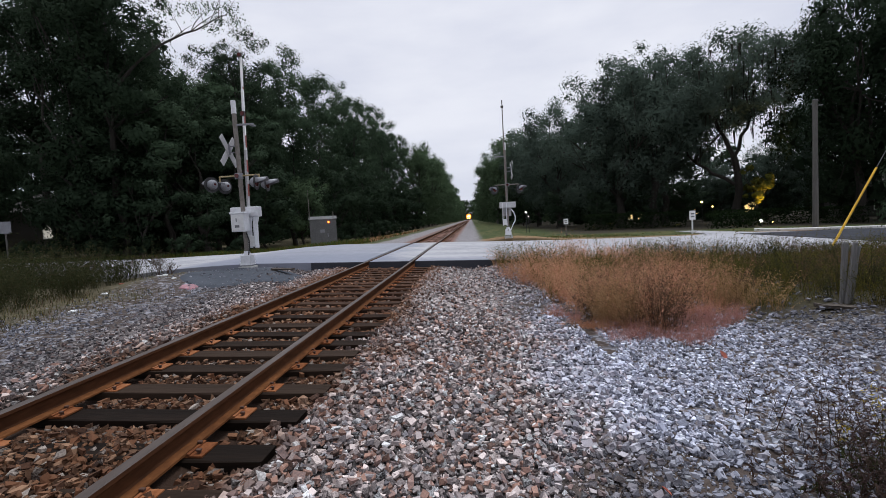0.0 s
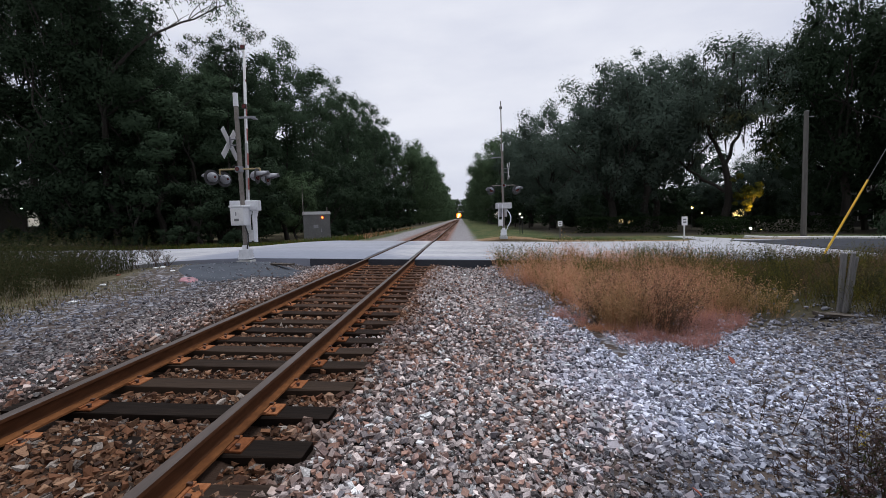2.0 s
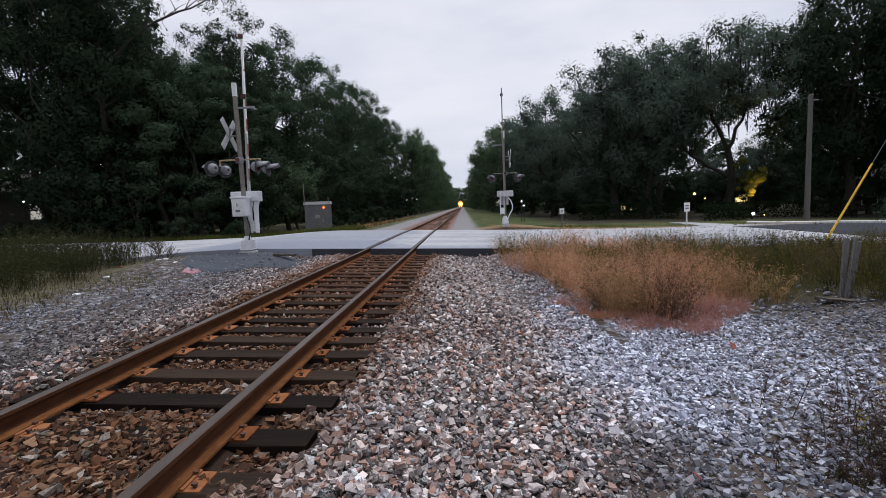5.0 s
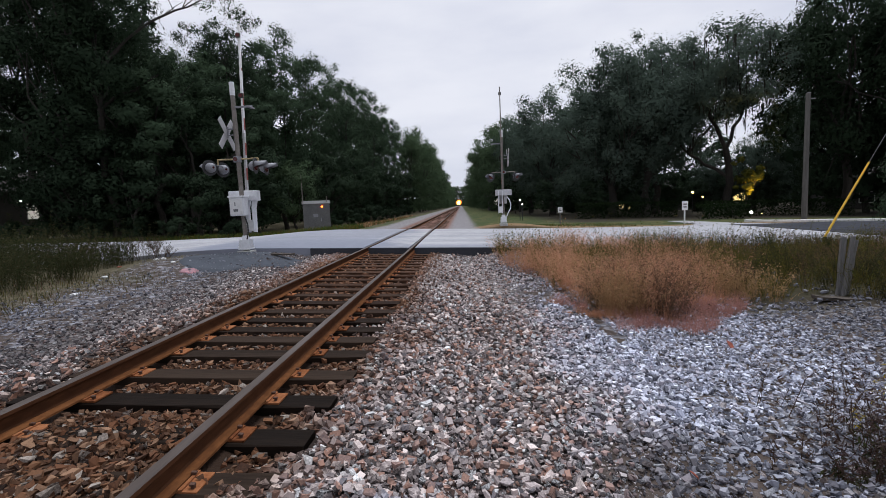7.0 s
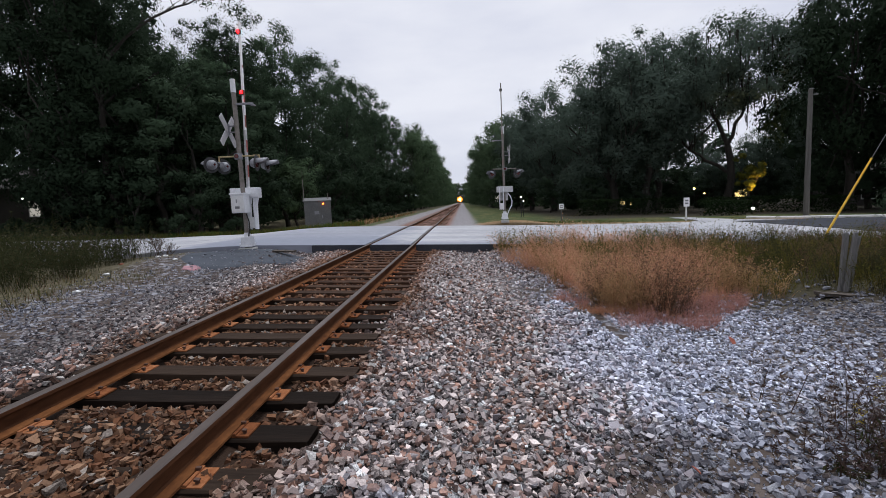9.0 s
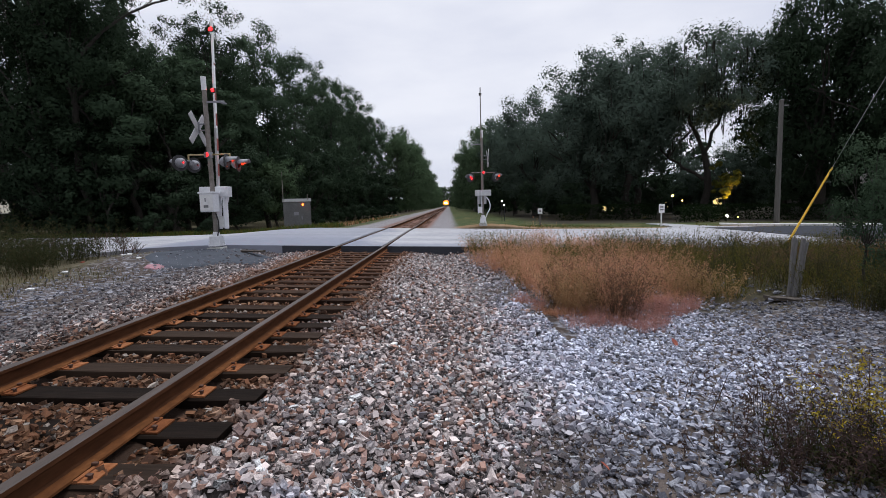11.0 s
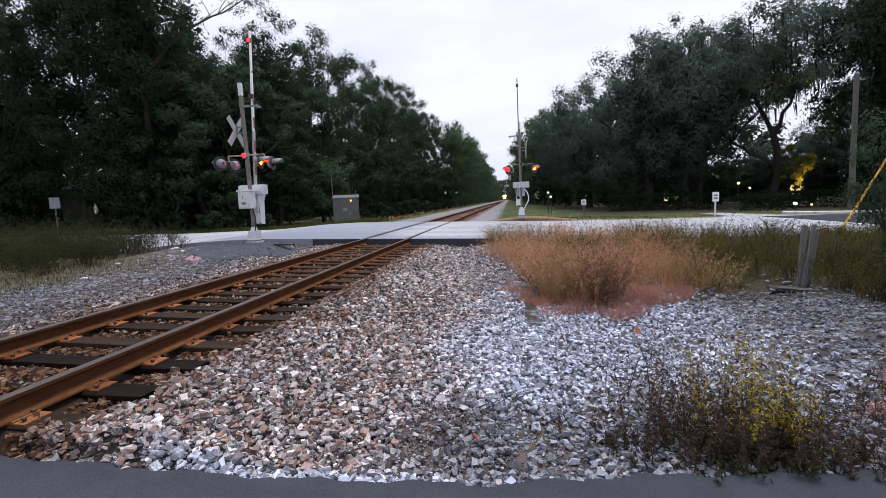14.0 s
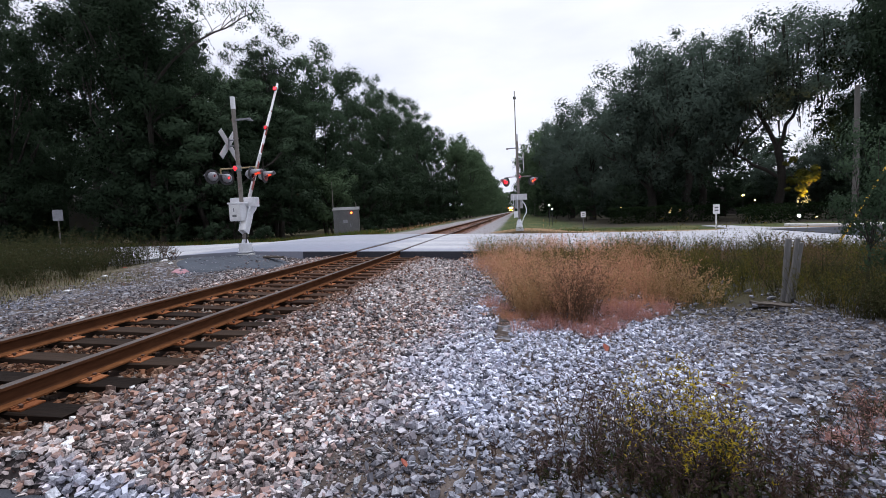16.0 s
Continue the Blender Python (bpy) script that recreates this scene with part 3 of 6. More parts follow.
xs = steps((-2400, -400, 250), (-400, -60, 30), (-60, -12, 2), (-12, -4, 0.5), (-4, 4, 0.15), (4, 12, 0.3), (12, 60, 2), (60, 400, 30), (400, 2400, 250))
ys = steps((-300, -60, 60), (-60, -4, 8), (-4, 1.9, 0.6), (1.9, 2.4, 0.05), (2.4, 14.9, 0.25), (14.9, 15.3, 0.04), (15.3, 26.8, 1.5), (26.8, 27.2, 0.05), (27.2, 40, 0.6), (40, 120, 4), (120, 600, 30), (600, 3200, 200))
ground = tagged(new("ground", sheet("ground", xs, ys, land, GROUND, 0.006)), "stony dirt and grass ground beside the track", "ground", kind="structure")


def slab(name, xs, y0, y1, height, thick, material, crown=0.0):
    """A paved strip along x with a real edge."""
    bm = fresh()
    rows = []
    ys_ = np.linspace(y0, y1, 7)
    for x in xs:
        lift = [height(x) + crown * (1 - ((y - (y0 + y1) / 2) / ((y1 - y0) / 2)) ** 2) for y in ys_]
        rows.append([bm.verts.new((x, y, z)) for y, z in zip(ys_, lift)] + [bm.verts.new((x, y1, lift[-1] - thick)), bm.verts.new((x, y0, lift[0] - thick))])
    for a, b in zip(rows, rows[1:]):
        for i in range(9):
            bm.faces.new((a[i], b[i], b[(i + 1) % 9], a[(i + 1) % 9]))
    bm.faces.new(rows[0])
    bm.faces.new(rows[-1][::-1])
    bmesh.ops.recalc_face_normals(bm, faces=bm.faces)
    return bm_mesh(name, bm, material)


cross_xs_left = list(np.linspace(-300, -40, 8)) + list(np.arange(-36, -0.85, 0.8)) + [-0.86]
road = base("road", pose(0, 0, 0), "pale worn road that crosses the railway", "road", kind="structure")


def lane(name, xs_, y0, y1, thick, material, crown, label=""):
    ob = new(name, slab(name, xs_, y0, y1, lambda x: float(road_height(x)), thick, material, crown))
    ob.parent = road
    if label:
        tagged(ob, label)
    return ob


lane("road_surface", cross_xs_left, NEAR_EDGE, FAR_EDGE, 0.3, ROAD, 0.02)
lane("road_surface", [0.86] + list(np.arange(1.6, 17.8, 0.8)), NEAR_EDGE, FAR_EDGE, 0.3, ROAD, 0.02)
lane("road_edge", list(np.arange(-2.6, -0.85, 0.6)) + [-0.86], NEAR_EDGE - 0.17, NEAR_EDGE - 0.003, 0.45, ASPHALT, 0.0, "crumbling dark asphalt edge")
lane("road_edge", [0.86] + list(np.arange(1.4, 9.0, 0.6)), NEAR_EDGE - 0.17, NEAR_EDGE - 0.003, 0.45, ASPHALT, 0.0, "crumbling dark asphalt edge")
lane("road_edge", [-0.66, 0.66], NEAR_EDGE - 0.17, NEAR_EDGE + 0.015, 0.45, ASPHALT, 0.0, "crumbling dark asphalt edge")
lane("crossing_panel", [-0.66, -0.3, 0.0, 0.3, 0.66], NEAR_EDGE + 0.02, FAR_EDGE, 0.25, ROAD, 0.0, "worn panel between the rails")
lane("asphalt_surface", [17.82] + list(np.arange(18.5, 40, 1.5)) + list(np.linspace(40, 300, 8)), 16.0, 27.6, 0.3, ASPHALT, 0.02, "darker asphalt lane")


def paving(name, pts, height, lift, material, label):
    bm = fresh()
    vs = [bm.verts.new((x, y, height(x, y) + lift)) for x, y in pts]
    top = bm.faces.new(vs)
    out = bmesh.ops.extrude_face_region(bm, geom=[top])
    for v in (g for g in out["geom"] if isinstance(g, bmesh.types.BMVert)):
        v.co.z -= 0.25
    bmesh.ops.recalc_face_normals(bm, faces=bm.faces)
    ob = new(name, bm_mesh(name, bm, material))
    return tagged(ob, label, "pavement", kind="structure")


def road_flat(x, y):
    return float(road_height(x))


driveway = paving("driveway", [(15.4, 27.02), (21.0, 27.02), (19.2, 28.3), (18.6, 30.5), (18.2, 33.0), (16.9, 33.0), (16.9, 30.5), (16.6, 28.3)], road_flat, 0.004, ROAD, "pale concrete driveway off the road")


def near_lane():
    """Asphalt with a ragged, rounded edge."""
    xs_ = np.concatenate([np.arange(0.86, 9.0, 0.07), np.arange(9.0, 20, 1.0), [20, 40, 80]])
    rows = []
    for back, drop in ((None, 0.0), (0.5, 0.0), (0.06, 0.0), (0.02, 0.012), (0.0, 0.035), (-0.01, 0.3)):
        y_ = np.full(len(xs_), -4.5) if back is None else near_edge(xs_) - back
        rows.append(np.stack([xs_, y_, near_height(xs_) - drop], -1))
    n = len(xs_)
    k = np.arange(n - 1)
    f = np.concatenate([np.stack([r * n + k, r * n + k + 1, (r + 1) * n + k + 1, (r + 1) * n + k], -1) for r in range(len(rows) - 1)])
    return fast_mesh("near_road", np.concatenate(rows), f, ASPHALT, True)


near_road = tagged(new("near_road", near_lane()), "narrow dark asphalt lane beside the track", "road", kind="structure")


def kerb(name, pts, width, height):
    bm = fresh()
    rows = []
    for i, (x, y) in enumerate(pts):
        a = Vector(pts[max(i - 1, 0)])
        b = Vector(pts[min(i + 1, len(pts) - 1)])
        n = (b - a).normalized()
        n = Vector((-n.y, n.x)) * width / 2
        z = float(road_height(x))
        prof = ((-1, -0.1), (-1, height - 0.03), (-0.7, height), (1, height), (1, -0.1))
        rows.append([bm.verts.new((x + n.x * u, y + n.y * u, z + v)) for u, v in prof])
    for a, b in zip(rows, rows[1:]):
        for j in range(5):
            bm.faces.new((a[j], b[j], b[(j + 1) % 5], a[(j + 1) % 5]))
    bm.faces.new(rows[0])
    bm.faces.new(rows[-1])
    bmesh.ops.recalc_face_normals(bm, faces=bm.faces)
    ob = new(name, bm_mesh(name, bm, KERB))
    return tagged(ob, "pale concrete kerb along the asphalt", "kerb", kind="structure")


kerb("kerb", [(20.2, 29.6), (20.8, 28.6), (22.2, 27.9), (24, 27.75), (40, 27.75), (70, 27.75)], 0.3, 0.14)
kerb("kerb", [(17.9, 15.85), (30, 15.85), (50, 15.85)], 0.25, 0.12)

# worn patch of old asphalt round the signal's foot, with pink marking paint beside it
patch_pts = [(-4.2 + 1.75 * math.cos(a) * (1 + 0.12 * math.sin(3 * a + 1)), 13.35 + 1.5 * math.sin(a) * (1 + 0.1 * math.cos(4 * a))) for a in np.linspace(0, 2 * math.pi, 25)[:-1]]


def land_flat(x, y):
    return float(land(x, y))


def draped(name, pts, lift, material, label, category):
    """A thin worn layer that follows the ground."""
    bm = fresh()
    cx, cy = sum(p[0] for p in pts) / len(pts), sum(p[1] for p in pts) / len(pts)
    rings = [[bm.verts.new((cx + (x - cx) * k, cy + (y - cy) * k, land_flat(cx + (x - cx) * k, cy + (y - cy) * k) + lift * (1.0 if k < 0.95 else -0.4))) for x, y in pts] for k in (0.15, 0.4, 0.65, 0.85, 0.94, 1.0)]
    bm.faces.new(rings[0])
    for a, b in zip(rings, rings[1:]):
        for i in range(len(pts)):
            j = (i + 1) % len(pts)
            bm.faces.new((a[i], a[j], b[j], b[i]))
    bmesh.ops.recalc_face_normals(bm, faces=bm.faces)
    ob = new(name, bm_mesh(name, bm, material, True))
    return tagged(ob, label, category, kind="structure")


draped("asphalt_patch", patch_pts, 0.045, PATCH, "crumbled grey asphalt patch round the signal foot", "pavement")

# ---- the track ----
track = base("railway_track", pose(0, 0, 0, 0, 1.9, 0), "rusty single railway track on dark wooden ties", "railway track", kind="structure")
GAUGE_X = 0.755


def rail_profile():
    half = [(0.0, 0.0), (0.028, -0.001), (0.036, -0.008), (0.037, -0.034), (0.030, -0.042), (0.010, -0.048), (0.009, -0.130), (0.020, -0.142), (0.072, -0.158), (0.074, -0.172), (0.0, -0.172)]
    return half


def rail(sign, y0, y1):
    bm = fresh()
    half = rail_profile()
    loop = half + [(-u, v) for u, v in half[-2:0:-1]]
    ends = []
    for y in np.concatenate([np.arange(y0, 40, 2.0), np.arange(40, y1 + 1, 20.0)]):
        ends.append([bm.verts.new((sign * GAUGE_X + u, y, v)) for u, v in loop])
    n = len(loop)
    for a, b in zip(ends, ends[1:]):
        for i in range(n):
            f = bm.faces.new((a[i], a[(i + 1) % n], b[(i + 1) % n], b[i]))
            f.material_index = 1 if i in (0, 1, n - 2, n - 1) else 2 if i in (7, 8, 11, 12) else 0
    bm.faces.new(ends[0])
    bm.faces.new(ends[-1])
    bmesh.ops.recalc_face_normals(bm, faces=bm.faces)
    ob = part("rail", bm, RAIL_SIDE, track, "rust-brown steel rail with a worn head")
    ob.data.materials.append(RAIL_TOP)
    ob.data.materials.append(RAIL_FOOT)
    return ob


rail(-1, -6, 900)
rail(1, -6, 900)


def tie_mesh():
    bm = fresh()
    box(bm, -1.34, 1.34, -0.115, 0.115, -0.17, 0.0, 0.012)
    bmesh.ops.subdivide_edges(bm, edges=[e for e in bm.edges if e.calc_length() > 1.0], cuts=5)
    rng = random.Random(4)
    for v in bm.verts:
        v.co += Vector((rng.uniform(-0.006, 0.006), rng.uniform(-0.005, 0.005), rng.uniform(-0.006, 0.003)))
    return bm_mesh("tie", bm, TIE)


def plate_mesh():
    bm = fresh()
    box(bm, -0.185, 0.185, -0.098, 0.098, 0.0, 0.016, 0.004)
    box(bm, -0.100, -0.078, -0.098, 0.098, 0.010, 0.028, 0.003)
    box(bm, 0.078, 0.100, -0.098, 0.098, 0.010, 0.028, 0.003)
    return bm_mesh("tie_plate", bm, PLATE)


def spike_mesh():
    bm = fresh()
    box(bm, -0.009, 0.009, -0.009, 0.009, -0.02, 0.02)
    box(bm, -0.020, 0.012, -0.012, 0.012, 0.018, 0.032, 0.004)
    return bm_mesh("spike", bm, SPIKE)


TIE_ME, PLATE_ME, SPIKE_ME = tie_mesh(), plate_mesh(), spike_mesh()
TIE_Z = -0.186
TIE_YS = [2.46, 3.03, 3.61, 4.17, 4.77, 5.28, 5.77, 6.25, 6.77, 7.37, 7.99, 8.55] + [9.1 + 0.555 * k for k in range(11)]
rng = random.Random(11)


def laid(name, me, m):
    ob = new(name, me)
    ob.parent = track
    ob.matrix_basis = m
    return ob


for k, y in enumerate(TIE_YS):
    if y > NEAR_EDGE - 0.2:
        continue
    dy, turn = rng.uniform(-0.015, 0.015), rng.uniform(-0.9, 0.9)
    drop = rng.uniform(-0.012, 0.004)
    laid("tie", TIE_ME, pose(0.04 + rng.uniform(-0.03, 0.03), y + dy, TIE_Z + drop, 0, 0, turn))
    for s in (-1, 1):
        laid("tie_plate", PLATE_ME, pose(s * GAUGE_X, y + dy, TIE_Z - 0.002, 0, 0, turn))
        for u, v in ((0.088, 0.05), (-0.088, -0.05), (0.145, -0.06), (-0.145, 0.06)):
            laid("spike", SPIKE_ME, pose(s * GAUGE_X + u, y + dy + v, TIE_Z + 0.012, rng.uniform(-6, 6), rng.uniform(-6, 6), 0 if u > 0 else 180))


def far_ties():
    """The ties beyond the road, one joined mesh."""
    vs, fs = [], []
    r = np.random.RandomState(5)
    cube = np.array([(x, y, z) for x in (-1.34, 1.34) for y in (-0.115, 0.115) for z in (-0.16, 0.0)])
    quad = np.array([(0, 1, 3, 2), (4, 6, 7, 5), (0, 4, 5, 1), (2, 3, 7, 6), (1, 5, 7, 3), (0, 2, 6, 4)])
    for i, y in enumerate(np.arange(FAR_EDGE + 0.3, 330, 0.54)):
        vs.append(cube + (r.uniform(-0.05, 0.05), y + r.uniform(-0.03, 0.03), TIE_Z))
        fs.append(quad + 8 * i)
    ob = new("distant_ties", fast_mesh("distant_ties", np.concatenate(vs), np.concatenate(fs), TIE))
    ob.parent = track
    return tagged(ob, kind="stuff")


far_ties()

# ---- crushed stone ----
ROCK_V = np.array([(x, y, z) for x in (-0.72, 0.72) for y in (-0.72, 0.72) for z in (-0.72, 0.72)])
ROCK_F = np.array([(0, 1, 3), (0, 3, 2), (4, 6, 7), (4, 7, 5), (0, 4, 5), (0, 5, 1), (2, 3, 7), (2, 7, 6), (0, 2, 6), (0, 6, 4), (1, 5, 7), (1, 7, 3)])


def stones_mesh(name, xy, size, rs, lift=0.25):
    """Angular stones lying at xy, one joined mesh."""
    n = len(xy)
    v = np.repeat(ROCK_V[None], n, 0)
    v = v * (1 + rs.uniform(-0.45, 0.30, (n, len(ROCK_V), 1)))
    v = v + rs.uniform(-0.30, 0.30, v.shape)
    v = v * (size[:, None] * rs.uniform(0.6, 1.25, (n, 3)) * np.array([1.25, 1.0, 0.74]))[:, None, :]
    # most lie on a broad face, some stand on edge
    tip = rs.normal(0, 0.6, n) + (rs.uniform(size=n) < 0.15) * rs.uniform(-1.2, 1.2, n)
    head, spin = rs.uniform(0, 2 * np.pi, n), rs.uniform(0, 2 * np.pi, n)
    zero, one = 0 * tip, 1 + 0 * tip

    def about_z(a):
        return np.stack([np.stack([np.cos(a), -np.sin(a), zero], -1), np.stack([np.sin(a), np.cos(a), zero], -1), np.stack([zero, zero, one], -1)], -2)

    about_x = np.stack([np.stack([one, zero, zero], -1), np.stack([zero, np.cos(tip), -np.sin(tip)], -1), np.stack([zero, np.sin(tip), np.cos(tip)], -1)], -2)
    rot = about_z(head) @ about_x @ about_z(spin)
    v = np.einsum("nij,nkj->nki", rot, v)
    g = land(xy[:, 0], xy[:, 1])
    v = v + np.stack([xy[:, 0], xy[:, 1], g + size * lift + rs.uniform(-0.8, 1.3, n) * size], -1)[:, None, :]
    f = (np.arange(n)[:, None, None] * len(ROCK_V) + ROCK_F[None]).reshape(-1, 3)
    return fast_mesh(name, v.reshape(-1, 3), f, GRAVEL)


def clear_of_wood(x, y):
    """Away from ties and rails."""
    d = np.min(np.abs(y[:, None] - np.array(TIE_YS)[None]), axis=1)
    on_tie = (np.abs(x - 0.04) < 1.36) & (d < 0.135) & ((y > 3.35) | ((x > 0.8) & (y > 2.7)))
    on_rail = np.abs(np.abs(x) - GAUGE_X) < 0.10
    return ~(on_tie | on_rail)


def scatter(n, x0, x1, y0, y1, rs, keep=None):
    x, y = rs.uniform(x0, x1, n), rs.uniform(y0, y1, n)
    ok = clear_of_wood(x, y) & (y < NEAR_EDGE - 0.02) & ((x < 0.9) | (y > near_edge(x) - 0.03))
    if keep is not None:
        ok &= keep(x, y)
    return np.stack([x[ok], y[ok]], -1)


def bed_of_stones():
    rs = np.random.RandomState(21)
    ballast = base("ballast", pose(0, 0, 0), "loose crushed stone ballast, rust-stained near the rails", "gravel", kind="structure")

    def patchy(x, y):
        weeds = ((x > 4.2) & (y > 7.2 + 0.25 * np.sin(3 * x))) | ((x > 6.5) & (y > 8.2)) | (x > 11.5) | (y > olive_edge(x)) | (rs.uniform(size=len(x)) < 0.6 * ramp01(x, 5.9, 7.8))
        return ~weeds | (rs.uniform(size=len(x)) < 0.18)

    def off_spot(x, y):
        return ((x - 4.0) ** 2 + 1.6 * (y - 2.95) ** 2 > 0.6) | (rs.uniform(size=len(x)) < 0.32)

    def left_patchy(x, y):
        edge = -4.6 - 0.5 * np.sin(1.1 * y) - 1.0 * (y < 8)
        sparse = 1 - 0.6 * ramp01(-x, 2.2, 4.0)
        return ((x > edge) & (rs.uniform(size=len(x)) < sparse)) | (rs.uniform(size=len(x)) < 0.08)

    beds = [
        ("shoulder_stones", scatter(23000, 1.00, 4.6, 2.15, 6.0, rs, off_spot), 0.013, 0.030),
        ("shoulder_stones", scatter(23000, 1.30, 4.4, 6.0, 15.1, rs, patchy), 0.016, 0.032),
        ("gravel_stones", scatter(34000, 4.6, 11.0, 2.18, 8.2, rs, patchy), 0.012, 0.027),
        ("gravel_stones", scatter(3000, 4.4, 9.8, 7.6, 12.0, rs, patchy), 0.027, 0.044),
        ("spilt_stones", scatter(1300, 1.0, 5.0, 2.15, 2.62, rs), 0.017, 0.030),
        ("fine_chips", scatter(3600, 3.0, 5.0, 2.4, 3.9, rs, lambda x, y: (x - 4.0) ** 2 + 1.6 * (y - 2.95) ** 2 < 0.9), 0.005, 0.012),
        ("track_stones", scatter(14000, -0.70, 0.70, 0.6, 7.0, rs), 0.017, 0.032),
        ("track_stones", scatter(4500, -0.70, 0.70, 7.0, 15.1, rs), 0.026, 0.042),
        ("track_stones", scatter(4500, 0.82, 1.55, 0.6, 15.1, rs), 0.020, 0.036),
        ("track_stones", scatter(4500, -1.55, -0.82, 1.2, 15.1, rs), 0.020, 0.036),
        ("left_stones", scatter(21000, -6.6, -1.3, 2.6, 15.0, rs, left_patchy), 0.015, 0.028),
    ]
    for k, (name, xy, a, b) in enumerate(beds):
        ob = new(name, stones_mesh(name, xy, a * 0.8 + (b - a) * 1.3 * rs.uniform(size=len(xy)) ** 1.5, rs, 0.9 if k in (1, len(beds) - 1) else 0.25))
        ob.parent = ballast
        tagged(ob, kind="stuff")
    # the stones nearest to the walk, each a piece of its own
    kinds = []
    for k in range(14):
        bm = fresh()
        bmesh.ops.create_cube(bm, size=1.45)
        bmesh.ops.triangulate(bm, faces=bm.faces)
        r = random.Random(k)
        s = Vector((r.uniform(0.8, 1.3), r.uniform(0.7, 1.1), r.uniform(0.5, 0.85)))
        for v in bm.verts:
            v.co = Vector([c * t for c, t in zip(v.co * r.uniform(0.72, 1.18), s)])
        kinds.append(bm_mesh("stone", bm, STONE_PIECE))
    r = random.Random(8)
    count = 0
    while count < 280:
        x, y = r.uniform(1.5, 6.0), r.uniform(2.3, 4.4)
        if y < float(near_edge(x)) + 0.02:
            continue
        size = r.uniform(0.018, 0.030)
        ob = new("stone", r.choice(kinds))
        ob.parent = ballast
        ob.matrix_basis = pose(x, y, land_flat(x, y) + 0.03, r.uniform(-40, 40), r.uniform(-40, 40), r.uniform(0, 360)) @ Matrix.Diagonal((size, size, size, 1))
        count += 1
    return ballast


def stone_piece_material():
    m, nt, b, geo, co = start("loose_stone", 0.9, 0.0, 0.12)
    info = nt.nodes.new("ShaderNodeObjectInfo")
    grain = noise_node(nt, geo.outputs["Position"], 90, 4)
    r = ramp_node(nt, [(0.05, 0.045, 0.045), (0.16, 0.13, 0.12), (0.28, 0.27, 0.29), (0.38, 0.33, 0.31), (0.58, 0.57, 0.60)])
    link(nt, math_node(nt, "ADD", math_node(nt, "MULTIPLY", info.outputs["Random"], 0.85), math_node(nt, "MULTIPLY", math_node(nt, "SUBTRACT", grain, 0.4), 0.4), True), r.inputs["Fac"])
    link(nt, r.outputs["Color"], b.inputs["Base Color"])
    bump(nt, b, grain, 0.4, 0.2)
    return m


STONE_PIECE = stone_piece_material()

# ---- crossing signals with gates ----
def disc(bm, r0, r1, depth, m, seg=20):
    bmesh.ops.create_cone(bm, cap_ends=True, segments=seg, radius1=r0, radius2=r1, depth=depth, matrix=m)
    return bm


ALONG_X = Matrix.Rotation(radians(90), 4, "Y")
FLASHERS = []


def flasher(parent, at, radius, lit, phase, wake=9.12):
    """A lens that turns in its housing: one side glows, the other is dark."""
    bm = fresh()
    disc(bm, radius, radius, 0.02, Matrix.Translation((-0.012, 0, 0)) @ ALONG_X, 18)
    ob = part("lens", bm, LENS_OFF, parent, "round red signal lens", at=at)
    bm = fresh()
    disc(bm, radius * 0.90, radius * 0.55, 0.02, Matrix.Translation((0.010, 0, 0)) @ ALONG_X, 18)
    glowing = bm_mesh("lens_glow", bm, lit)
    # join the bright face into the same rigid piece
    ob.data.materials.append(lit)
    join = bmesh.new()
    join.from_mesh(ob.data)
    first = len(join.faces)
    join.from_mesh(glowing)
    join.faces.ensure_lookup_table()
    for f in join.faces[first:]:
        f.material_index = 1
    join.to_mesh(ob.data)
    join.free()
    FLASHERS.append((ob, at.copy(), phase, wake))
    return ob


